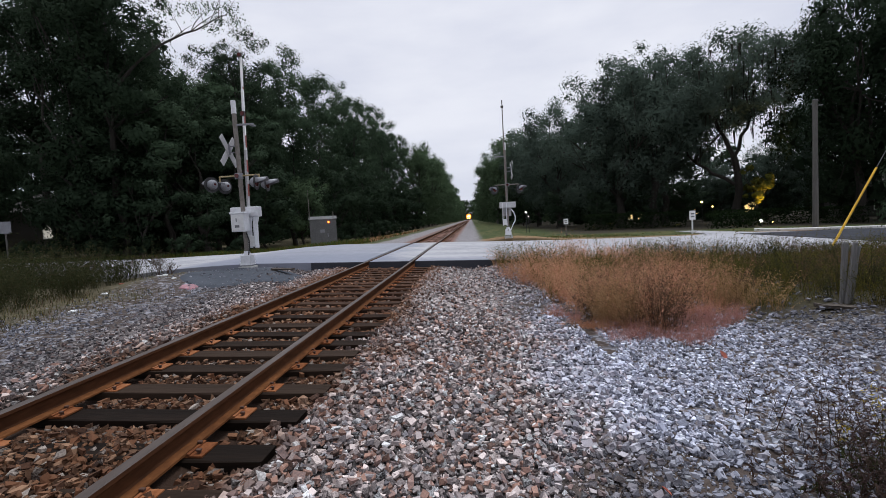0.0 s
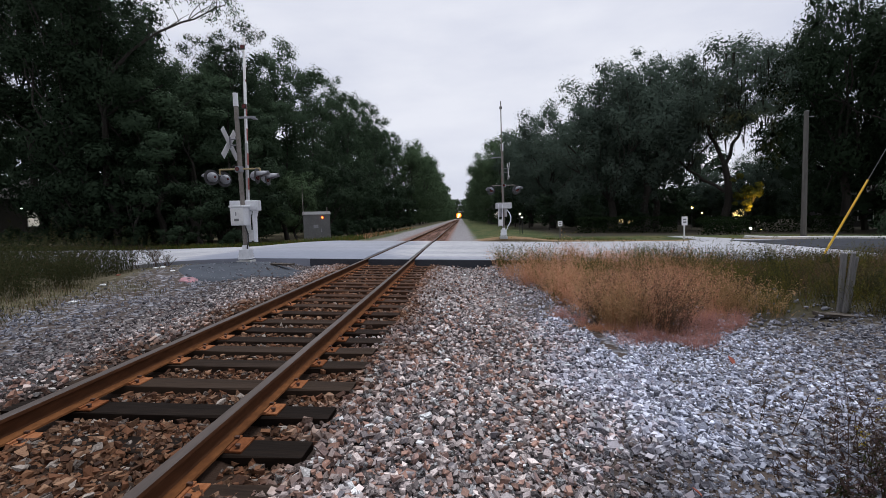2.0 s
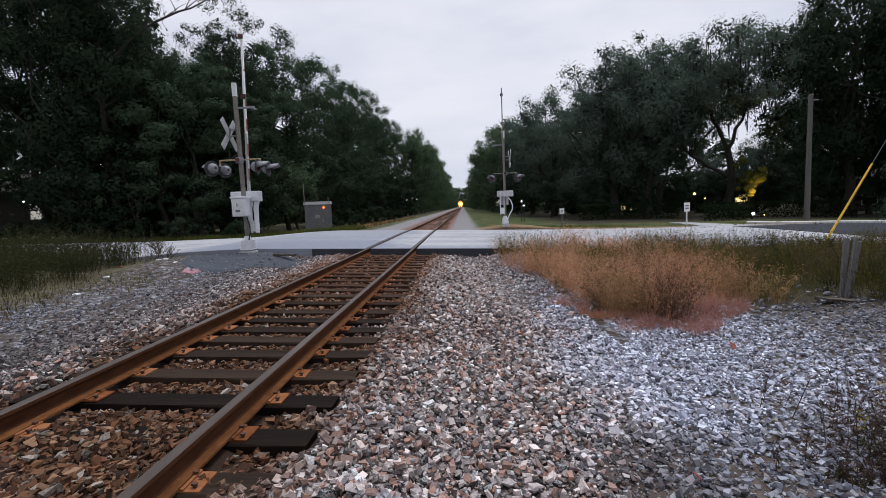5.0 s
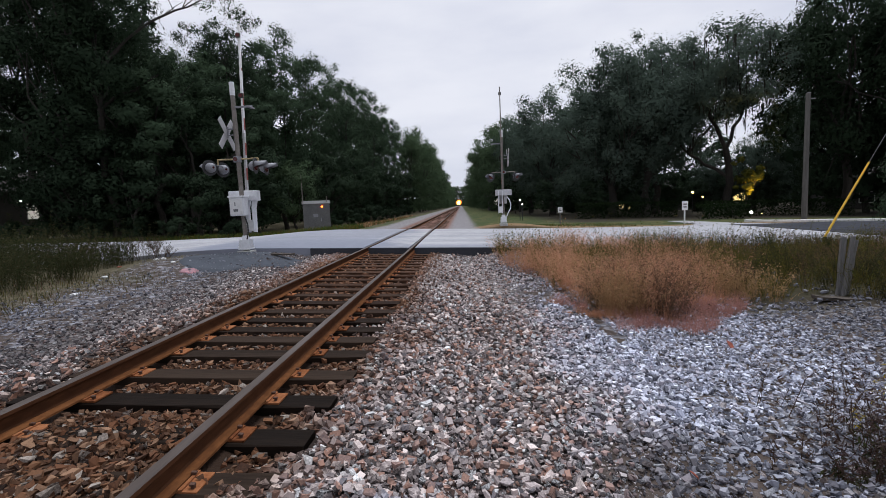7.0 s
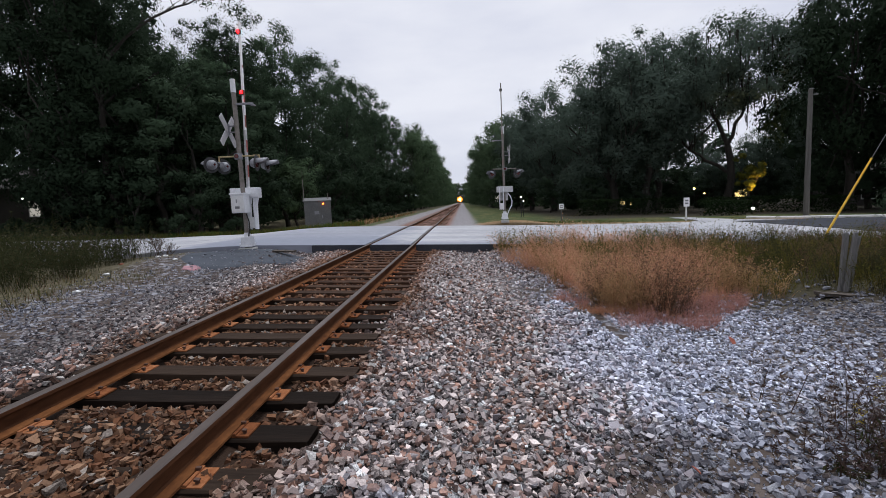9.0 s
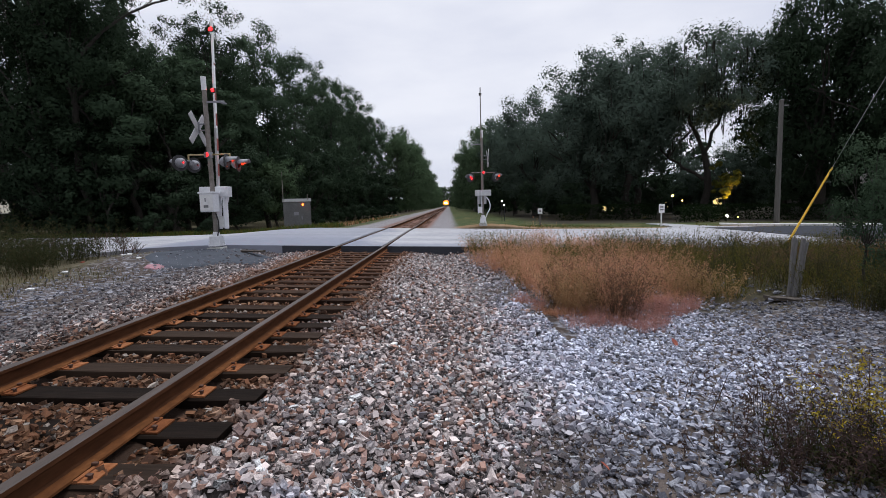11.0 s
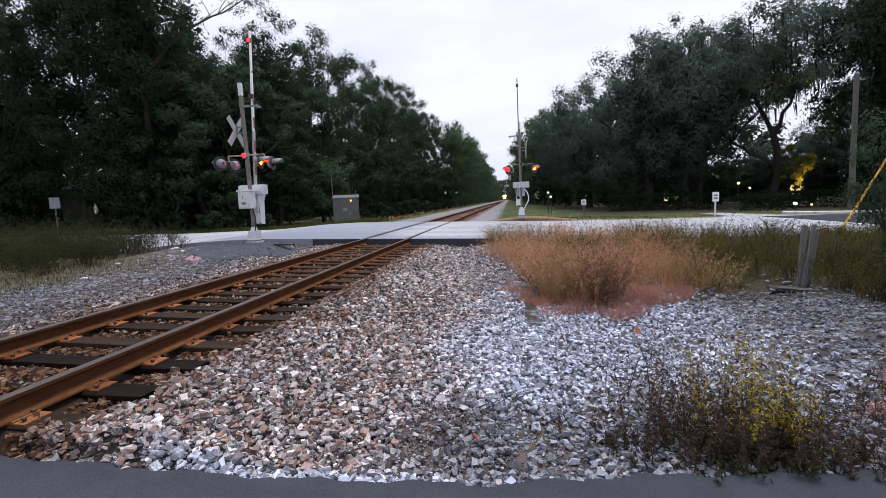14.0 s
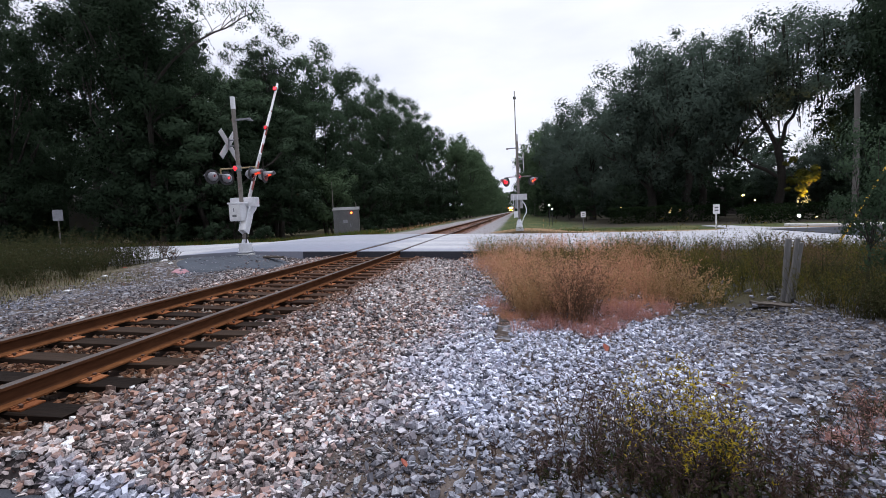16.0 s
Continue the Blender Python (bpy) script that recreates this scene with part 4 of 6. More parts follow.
def lamp(root, x, y, z, facing, phase, lit):
    """One signal lamp: housing, background, hood and lens; it faces along its own x."""
    m = pose(x, y, z, 0, 0, facing)
    bm = fresh()
    for k, (ra, rb) in enumerate(((0.160, 0.160), (0.152, 0.160), (0.125, 0.152), (0.07, 0.125))):
        disc(bm, ra, rb, 0.05, Matrix.Translation((-0.05 * k, 0, 0)) @ ALONG_X)
    ob = part("lamp", bm, CASTING, root, "grey signal lamp housing", at=m)
    bm = fresh()
    outer, inner = [], []
    for i in range(25):
        a = 2 * math.pi * i / 24
        outer.append((0.25 * math.cos(a), 0.25 * math.sin(a)))
        inner.append((0.15 * math.cos(a), 0.15 * math.sin(a)))
    rows = [[bm.verts.new((px, u, v)) for u, v in ring] for px, ring in ((0.02, [p for p in inner[:-1]]), (0.02, outer[:-1]), (0.034, outer[:-1]), (0.034, inner[:-1]))]
    for a, b in zip(rows, rows[1:] + rows[:1]):
        for i in range(24):
            bm.faces.new((a[i], a[(i + 1) % 24], b[(i + 1) % 24], b[i]))
    bmesh.ops.recalc_face_normals(bm, faces=bm.faces)
    part("background", bm, BLACK, ob, "black round lamp background")
    bm = fresh()
    rings = []
    for r in (0.158, 0.150):
        for px in (0.0, 0.38):
            cut = 110 if px == 0 else 68
            rings.append([bm.verts.new((px, r * math.sin(radians(t)), r * math.cos(radians(t)))) for t in np.linspace(-cut, cut, 17)])
    o0, o1, i0, i1 = rings
    for a, b in ((o0, o1), (o1, i1), (i1, i0), (i0, o0)):
        for i in range(16):
            bm.faces.new((a[i], a[i + 1], b[i + 1], b[i]))
    for k in (0, 16):
        bm.faces.new((o0[k], o1[k], i1[k], i0[k]))
    bmesh.ops.recalc_face_normals(bm, faces=bm.faces)
    part("hood", bm, CASTING, ob, "weathered grey lamp hood", smooth=True)
    flasher(ob, pose(0.024, 0, 0), 0.135, lit, phase)
    flasher(ob, pose(-0.160, 0, 0, 0, 0, 180), 0.035, LENS_RED, phase)
    return ob


def signal(m, label, colours, phases, longer=0.0, marker=1, buck=-20, toe=(0, 0), mark_side=-1, straight=False, arm_mat=WHITE, pipe=PIPE_TAN, case_mat=ALU):
    """A crossing signal: origin on the ground at the mast's foot; the road lies along x, the arm falls towards +y."""
    root = base("crossing_signal", m, label, "crossing signal", "crossing signals")
    bm = fresh()
    box(bm, -0.23, 0.23, -0.23, 0.23, -0.36, -0.01, 0.02)
    part("foundation", bm, CONCRETE, root, "concrete foundation block")
    bm = fresh()
    box(bm, -0.19, 0.19, -0.19, 0.19, 0.03, 0.07, 0.01)
    box(bm, -0.165, 0.165, -0.165, 0.165, 0.06, 0.36, 0.03)
    disc(bm, 0.13, 0.09, 0.14, Matrix.Translation((0, 0, 0.42)), 16)
    for u, v in ((-0.17, -0.17), (0.17, -0.17), (-0.17, 0.17), (0.17, 0.17)):
        tube(bm, (u, v, 0.09), (u, v, 0.16), 0.018, seg=6)
    part("base_casting", bm, ALU, root, "cast junction base with bolts")
    lean = Vector((0, 0, 0)) if straight else Vector((-0.07, 0.02, 0.0))
    bm = fresh()
    tube(bm, (0, 0, 0.4), lean * 0.92 + Vector((0, 0, 5.0)), 0.072, 0.070, 16)
    part("mast", bm, GALV, root, "galvanised tubular mast", smooth=False)
    bm = fresh()
    tube(bm, lean * 0.92 + Vector((0, 0, 5.0)), lean + Vector((0, 0, 5.42)), 0.080, 0.080, 14)
    part("mast_cap", bm, ALU, root, "pale sleeve at the mast top")
    for z in (2.62, 3.72, 3.98, 4.62):
        bm = fresh()
        p = lean * (z / 5.42)
        tube(bm, p + Vector((0, 0, z)), p + Vector((0, 0, z + 0.05)), 0.086, seg=14)
        part("mast_clamp", bm, GALV, root)
    # crossbuck: two boards that cross, facing along -x
    for tilt, px in ((48, -0.36), (-48, -0.33)):
        bm = fresh()
        box(bm, -0.010, 0.010, -0.60, 0.60, -0.11, 0.11, 0.004)
        part("crossbuck_board", bm, BOARD, root, "grey-backed crossbuck board", at=pose(px, 0.0, 3.80) @ pose(0, 0, 0, 0, 0, buck) @ pose(0, 0, 0, tilt, 0, 0))
    bm = fresh()
    tube(bm, (-0.34, 0, 3.75), (-0.1, 0, 3.75), 0.022, seg=8)
    tube(bm, (-0.34, 0, 3.95), (-0.1, 0, 3.95), 0.022, seg=8)
    box(bm, -0.34, -0.29, -0.04, 0.04, 3.68, 4.02, 0.005)
    part("crossbuck_bracket", bm, CASTING, root)
    # bracket and lamps
    bm = fresh()
    bent(bm, [(-0.72, 0, 2.80), (-0.72, 0, 2.98), (-0.1, 0, 2.98)], 0.026)
    bent(bm, [(0.62, 0, 2.80), (0.62, 0, 2.98), (0.0, 0, 2.98)], 0.026)
    part("lamp_bracket", bm, pipe, root, "conduit lamp bracket")
    bm = fresh()
    disc(bm, 0.13, 0.13, 0.18, Matrix.Translation((-0.06, 0, 2.97)), 14)
    part("junction_box", bm, CASTING, root)
    for side, px in ((-1, -0.72), (1, 0.62)):
        bm = fresh()
        tube(bm, (px, -0.42, 2.80), (px, 0.42, 2.80), 0.022, seg=8)
        part("lamp_crossarm", bm, CASTING, root)
        for k, py in enumerate((-0.40, 0.40)):
            lamp(root, px + 0.05 * side, py, 2.70, toe[1] if side > 0 else 180 - toe[0], phases[(side > 0) * 2 + k], colours[(side > 0) * 2 + k])
    bm = fresh()
    tube(bm, (-0.06, 0.10 * mark_side, 2.97), (-0.06, 0.15 * mark_side, 2.97), 0.085, seg=14)
    mark = part("marker_lamp", bm, CASTING, root)
    flasher(mark, pose(-0.06, 0.149 * mark_side, 2.97, 0, 0, 90 * mark_side), 0.07, LENS_RED, marker)
    # upper bracket beside the arm
    bm = fresh()
    p = lean * (4.6 / 5.42)
    box(bm, p.x, p.x + 0.62, -0.03, 0.03, 4.60, 4.66, 0.006)
    box(bm, p.x + 0.5, p.x + 0.62, -0.18, 0.18, 4.58, 4.62, 0.006)
    part("arm_rest", bm, CASTING, root, "pale bar beside the arm")
    # gate mechanism
    bm = fresh()
    box(bm, -0.23, 0.22, -0.45, -0.08, 1.14, 1.74, 0.03)
    box(bm, -0.26, 0.25, -0.48, -0.05, 1.72, 1.78, 0.015)
    case = part("gate_mechanism", bm, case_mat, root, "pale grey gate mechanism case")
    bm = fresh()
    box(bm, -0.20, 0.19, -0.462, -0.45, 1.19, 1.68, 0.004)
    part("case_door", bm, DULL_WHITE, case)
    bm = fresh()
    box(bm, -0.10, 0.05, -0.468, -0.462, 1.28, 1.36)
    part("case_label", bm, LEGEND, case, "small dark label bar")
    bm = fresh()
    box(bm, -0.05, -0.02, -0.485, -0.462, 1.46, 1.58, 0.006)
    part("case_latch", bm, CASTING, case)
    bm = fresh()
    box(bm, -0.48, 0.46, 0.02, 0.34, 1.62, 1.96, 0.03)
    part("gear_housing", bm, case_mat, root, "pale gear housing behind the mast")
    bm = fresh()
    if straight:
        bent(bm, [(-0.20, 0.2, 1.55), (-0.34, 0.24, 1.35), (-0.42, 0.25, 1.1), (-0.40, 0.24, 0.85), (-0.26, 0.2, 0.6), (-0.14, 0.12, 0.3)], 0.03)
        part("cable_conduit", bm, ALU, root, "pale flexible conduit")
    else:
        bent(bm, [(0.12, -0.18, 1.1), (0.2, -0.2, 0.85), (0.18, -0.16, 0.6), (0.08, -0.08, 0.35)], 0.022)
        part("cable_conduit", bm, RUBBER, root)
    # arm with its weights; its own space has the pivot at the origin and the arm up along z
    bm = fresh()
    box(bm, -0.030, 0.030, -0.052, 0.052, 2.15, 4.0 + longer, 0.006)
    box(bm, -0.026, 0.026, -0.044, 0.044, 3.95 + longer, 5.48 + longer, 0.006)
    arm_at = pose(0.05, 0.24, 1.70)
    arm = part("gate_arm", bm, arm_mat, root, "red and white striped gate arm", at=arm_at)
    bm = fresh()
    box(bm, -0.034, 0.034, -0.060, 0.060, 0.10, 2.17, 0.006)
    part("arm_sleeve", bm, BOARD if arm_mat is WHITE else GALV, arm, "dull grey lower arm")
    for i in range(5):
        z = 0.62 + 0.82 * i
        w, d = (0.037, 0.052) if z < 1.7 else (0.033, 0.044) if z < 3.6 else (0.029, 0.036)
        bm = fresh()
        box(bm, -w, w, -d, d, z, z + 0.40)
        part("red_stripe", bm, RED, arm)
    for sx in (0.02, 0.24):
        bm = fresh()
        pts = [(-0.02, 0.16), (0.10, 0.20), (0.10, -0.10), (0.05, -0.30), (0.06, -1.12), (-0.08, -1.12), (-0.12, -0.35), (-0.08, 0.0)]
        front = [bm.verts.new((sx - 0.014, u * 1.9, v)) for u, v in pts]
        back = [bm.verts.new((sx + 0.014, u * 1.9, v)) for u, v in pts]
        bm.faces.new(front)
        bm.faces.new(back[::-1])
        for i in range(len(pts)):
            j = (i + 1) % len(pts)
            bm.faces.new((front[i], front[j], back[j], back[i]))
        bmesh.ops.recalc_face_normals(bm, faces=bm.faces)
        part("counterweight_plate", bm, ALU, arm, "pale counterweight plate")
    bm = fresh()
    box(bm, 0.035, 0.225, -0.16, 0.09, -1.08, -0.72, 0.02)
    part("counterweight", bm, DULL_WHITE, arm)
    for i, (z, phase) in enumerate(((3.38, 0), (5.12 + longer, 2))):
        if straight and i == 0:
            continue
        bm = fresh()
        box(bm, -0.075, 0.075, -0.11, -0.055, z - 0.075, z + 0.075, 0.01)
        part("lamp_case", bm, BLACK, arm)
        flasher(arm, pose(0.0, -0.109, z, 0, 0, -90), 0.068, ARM_RED, phase, 8.94)
    return root, arm, arm_at


SIGNAL_A, ARM_A, ARM_A_AT = signal(pose(-4.72, 14.94, 0.097), "galvanised crossing signal with crossbuck, lamps and rising gate arm", (LENS_RED, LENS_RED, LENS_AMBER, LENS_AMBER), (0, 1, 1, 0), 0.22, buck=-3, toe=(32, 5))
SIGNAL_B, ARM_B, ARM_B_AT = signal(pose(4.92, 27.45, 0.137, 0, 0, 180), "galvanised crossing signal across the road with upright gate arm", (LENS_RED, LENS_AMBER, LENS_RED, LENS_RED), (0, 1, 0, 1), 0.62, 0, 2, (52, 52), 1, True, GALV, GALV, BOARD)


# ---- trackside cabinet ----
def signal_cabinet(m):
    root = base("signal_cabinet", m, "weathered grey metal trackside cabinet with an orange lamp", "cabinet")
    bm = fresh()
    box(bm, -1.0, 1.0, -0.9, 0.9, 0.0, 2.25, 0.03)
    part("body", bm, CABINET, root)
    bm = fresh()
    v = [bm.verts.new(c) for c in ((-1.06, -0.96, 2.24), (1.06, -0.96, 2.24), (1.06, 0.96, 2.24), (-1.06, 0.96, 2.24), (-1.06, 0, 2.46), (1.06, 0, 2.46), (-1.06, -0.96, 2.2), (1.06, -0.96, 2.2), (1.06, 0.96, 2.2), (-1.06, 0.96, 2.2))]
    for f in ((0, 1, 5, 4), (2, 3, 4, 5), (0, 4, 3), (1, 2, 5), (0, 6, 7, 1), (1, 7, 8, 2), (2, 8, 9, 3), (3, 9, 6, 0), (6, 9, 8, 7)):
        bm.faces.new([v[i] for i in f])
    bmesh.ops.recalc_face_normals(bm, faces=bm.faces)
    part("roof", bm, CABINET, root)
    bm = fresh()
    box(bm, -0.45, 0.45, -0.93, -0.90, 0.12, 2.08, 0.008)
    door = part("door", bm, CABINET, root)
    bm = fresh()
    box(bm, 0.30, 0.36, -0.97, -0.93, 1.0, 1.25, 0.008)
    part("handle", bm, CASTING, door)
    bm = fresh()
    box(bm, -0.25, 0.10, -0.94, -0.932, 1.30, 1.52)
    part("notice", bm, CASTING, door, "pale notice plate")
    bm = fresh()
    tube(bm, (0.42, -0.98, 2.02), (0.42, -0.90, 2.02), 0.065, seg=14)
    part("indicator_lamp", bm, CAB_LAMP, root, "glowing orange lamp")
    bm = fresh()
    tube(bm, (-0.98, -0.8, 2.2), (-0.98, -0.8, 3.7), 0.03, seg=8)
    tube(bm, (-0.98, -0.8, 3.7), (-0.98, -0.8, 4.3), 0.012, seg=6)
    part("aerial", bm, GALV, root)
    bm = fresh()
    tube(bm, (0.8, -0.6, 2.3), (0.8, -0.6, 2.75), 0.03, seg=8)
    part("vent_pipe", bm, GALV, root)
    bm = fresh()
    box(bm, -1.15, 1.15, -1.05, 1.05, -0.3, 0.0)
    part("plinth", bm, CONCRETE, root)
    return root


signal_cabinet(pose(-9.3, 37.0, -0.69, 0, 0, 18) @ Matrix.Diagonal((1.03, 0.95, 1.14, 1)))


# ---- poles, signs and posts ----
def post_sign(m, w, h, top, label, bars, face=None):
    root = base("post_sign", m, label, "sign", "small roadside signs")
    bm = fresh()
    box(bm, -0.045, 0.045, -0.02, 0.02, -0.3, top, 0.006)
    part("post", bm, DULL_WHITE if bars else POLE_WOOD, root)
    bm = fresh()
    box(bm, -w / 2, w / 2, -0.035, -0.02, top - h, top, 0.004)
    board = part("board", bm, face or WHITE, root)
    for k in range(0 if face else 2):
        bm = fresh()
        box(bm, -w * 0.28, w * 0.28, -0.04, -0.035, top - h * (0.42 + 0.3 * k), top - h * (0.26 + 0.3 * k))
        part("legend_bar", bm, LEGEND, board)
    return root


post_sign(pose(16.45, 29.6, -0.486, 0, 0, 10), 0.40, 0.56, 1.46, "white post sign with dark legend beside the driveway", True)
post_sign(pose(9.1, 31.5, -0.32), 0.31, 0.36, 1.2, "small pale square sign on a thin wooden post", False)
post_sign(pose(-26.8, 27.6, 0.05, 0, 0, 38), 0.58, 0.76, 2.65, "plain dull grey sign at the edge of the wood", False, CASTING)


def utility_pole(m, height):
    root = base("utility_pole", m, "grey weathered wooden utility pole", "utility pole")
    bm = fresh()
    tube(bm, (0, 0, -0.5), (0, 0, height), 0.165, 0.125, 18)
    part("pole", bm, POLE_WOOD, root)
    bm = fresh()
    tube(bm, (0.02, 0, height - 0.02), (0.02, 0, height + 0.03), 0.13, 0.11, 14)
    part("pole_cap", bm, STEEL_WIRE, root)
    bm = fresh()
    box(bm, 0.17, 0.45, -0.03, 0.03, height - 0.35, height - 0.29, 0.006)
    part("step_bracket", bm, STEEL_WIRE, root)
    return root


utility_pole(pose(23.75, 29.6, -0.64), 7.85)


def guy_wire(foot, head, guard):
    foot, head = Vector(foot), Vector(head)
    d = (head - foot).normalized()
    root = base("guy_wire", Matrix.Translation(foot), "steel guy wire with a yellow plastic guard", "guy wire")
    bm = fresh()
    tube(bm, -d * 0.3, head - foot, 0.008, seg=6)
    part("wire", bm, STEEL_WIRE, root)
    bm = fresh()
    tube(bm, d * 0.15, d * guard, 0.036, 0.030, seg=10)
    part("guard", bm, YELLOW, root, "faded yellow guy guard")
    bm = fresh()
    tube(bm, -d * 0.4, d * 0.16, 0.014, seg=8)
    part("anchor_rod", bm, SPIKE, root)
    return root


guy_wire((14.32, 15.75, -0.475), (19.6, 15.75, 9.16), 3.0)


def broken_post(m):
    root = base("broken_post", m, "split grey wooden post leaning in the grass", "post")
    for name, x, y, w, d, h, lean_x, lean_y in (("plank", -0.05, 0.03, 0.08, 0.05, 0.99, -2, -1), ("plank", -0.03, -0.05, 0.05, 0.05, 1.02, -1, 3), ("plank", 0.055, 0.03, 0.10, 0.07, 0.96, 2, 1)):
        bm = fresh()
        box(bm, -w / 2, w / 2, -d / 2, d / 2, -0.25, h, 0.008)
        r = random.Random(int(h * 100))
        bmesh.ops.subdivide_edges(bm, edges=[e for e in bm.edges if e.calc_length() > 0.5], cuts=4)
        for v in bm.verts:
            v.co += Vector((r.uniform(-0.008, 0.008), r.uniform(-0.006, 0.006), r.uniform(-0.03, 0.02) if v.co.z > h - 0.1 else 0))
        part(name, bm, OLD_WOOD, root, at=pose(x, y, 0, lean_x, lean_y, 0))
    return root


broken_post(pose(9.1, 8.3, -0.52, 0, 5, 0))


def fallen_board(m, length, label):
    bm = fresh()
    box(bm, -length / 2, length / 2, -0.09, 0.09, 0.0, 0.05, 0.01)
    bmesh.ops.subdivide_edges(bm, edges=[e for e in bm.edges if e.calc_length() > 0.4], cuts=5)
    r = random.Random(2)
    for v in bm.verts:
        v.co += Vector((0, r.uniform(-0.02, 0.02), r.uniform(-0.012, 0.012)))
    ob = new("fallen_board", bm_mesh("fallen_board", bm, ROTTEN))
    ob.matrix_basis = m
    return tagged(ob, label, "board")


fallen_board(pose(8.8, 7.95, -0.56, 0, 4, -12), 0.8, "rotten grey board lying at the post's foot")
fallen_board(pose(-3.1, 13.9, -0.007, 0, 0, -20), 0.8, "dark splintered board beside the track")


# ---- litter ----
def dead_leaf(m, size):
    bm = fresh()
    pts = [(0, -0.5), (0.28, -0.3), (0.36, 0.05), (0.2, 0.35), (0, 0.55), (-0.2, 0.35), (-0.36, 0.05), (-0.28, -0.3)]
    top = [bm.verts.new((u * size, v * size, 0.25 * size * abs(u) + 0.004)) for u, v in pts]
    low = [bm.verts.new((u * size, v * size, 0.25 * size * abs(u))) for u, v in pts]
    ct, cl = bm.verts.new((0, 0, 0.004)), bm.verts.new((0, 0, 0))
    for i in range(8):
        j = (i + 1) % 8
        bm.faces.new((ct, top[i], top[j]))
        bm.faces.new((cl, low[j], low[i]))
        bm.faces.new((top[i], low[i], low[j], top[j]))
    ob = new("dead_leaf", bm_mesh("dead_leaf", bm, DEAD_LEAF))
    ob.matrix_basis = m
    return tagged(ob, "curled orange dead leaf on the gravel", "leaf", "dead leaves")


dead_leaf(pose(5.78, 5.87, land_flat(5.78, 5.87) + 0.08, 50, 0, 30), 0.12)
dead_leaf(pose(3.92, 3.0, land_flat(3.92, 3.0) + 0.05, 35, 20, 60), 0.07)
dead_leaf(pose(6.6, 4.6, land_flat(6.6, 4.6) + 0.07, 25, 10, 100), 0.13)


def litter(x, y, size, mat, label):
    bm = fresh()
    bmesh.ops.create_icosphere(bm, subdivisions=2, radius=size)
    r = random.Random(int(100 * abs(x)))
    for v in bm.verts:
        v.co = Vector((v.co.x * 1.3, v.co.y, v.co.z * 0.5)) * r.uniform(0.75, 1.2)
    ob = new("litter_scrap", bm_mesh("litter_scrap", bm, mat))
    ob.matrix_basis = pose(x, y, land_flat(x, y) + size * 0.35, 0, 0, 40)
    return tagged(ob, label, "litter", "litter in the grass")


for x, y, s, mt, lb in ((-6.4, 10.9, 0.06, DULL_WHITE, "crumpled white paper scrap"), (-7.0, 12.2, 0.045, DEAD_LEAF, "orange plastic scrap in the grass"), (-6.2, 12.9, 0.06, DULL_WHITE, "crumpled white paper scrap"),
                        (-6.9, 13.6, 0.06, DULL_WHITE, "crumpled white paper scrap"), (-5.6, 12.4, 0.05, DULL_WHITE, "crumpled white paper scrap"), (-5.7, 9.2, 0.06, DULL_WHITE, "crumpled white paper scrap")):
    litter(x, y, s, mt, lb)


def paint_mark(x, y, w, d):
    rs = np.random.RandomState(9)
    pts = [(x + w * math.cos(a) * rs.uniform(0.6, 1.1), y + d * math.sin(a) * rs.uniform(0.6, 1.1)) for a in np.linspace(0, 2 * math.pi, 19)[:-1]]
    return draped("paint_mark", pts, 0.03, PINK, "faded pink spray-paint mark on the gravel", "paint mark")


paint_mark(-4.75, 11.75, 0.27, 0.24)

# ---- trees ----
def leaf_quads(centres, size, rs, droop=0.0):
    """Small pointed leaves (diamonds) at the centres, turned at random."""
    n = len(centres)
    a = rs.normal(size=(n, 3))
    a[:, 2] -= droop
    a /= np.linalg.norm(a, axis=1, keepdims=True)
    b = np.cross(a, rs.normal(size=(n, 3)))
    b /= np.linalg.norm(b, axis=1, keepdims=True) + 1e-9
    s = (size * rs.uniform(0.6, 1.35, n))[:, None]
    v = np.stack([centres - a * s, centres + b * s * 0.45, centres + a * s, centres - b * s * 0.45], 1).reshape(-1, 3)
    f = np.arange(4 * n).reshape(n, 4)
    return v, f


def leaf_tris(centres, size, rs):
    """Like leaf_quads, with three corners a leaf."""
    v, _ = leaf_quads(centres, size * 1.2, rs)
    v = v.reshape(-1, 4, 3)[:, [0, 1, 2]]
    return v.reshape(-1, 3), np.arange(3 * len(v)).reshape(-1, 3)


def in_ball(rs, n):
    d = rs.normal(size=(n, 3))
    return d / np.linalg.norm(d, axis=1, keepdims=True) * rs.uniform(0, 1, (n, 1)) ** 0.45


def limb(bm, p, q, r0, r1, rng, bends=3, seg=5):
    """One connected tapering limb."""
    p, q = Vector(p), Vector(q)
    pts = [p.lerp(q, i / bends) + (Vector((rng.uniform(-1, 1), rng.uniform(-1, 1), rng.uniform(-0.4, 0.8))) * (q - p).length * 0.06 if 0 < i < bends else Vector()) for i in range(bends + 1)]
    turn = (q - p).to_track_quat("Z", "Y").to_matrix()
    rings = []
    for i, c in enumerate(pts):
        r = r0 + (r1 - r0) * i / bends
        rings.append([bm.verts.new(c + turn @ Vector((r * math.cos(2 * math.pi * k / seg), r * math.sin(2 * math.pi * k / seg), 0))) for k in range(seg)])
    for a, b in zip(rings, rings[1:]):
        for k in range(seg):
            bm.faces.new((a[k], a[(k + 1) % seg], b[(k + 1) % seg], b[k]))
    return pts[-1]


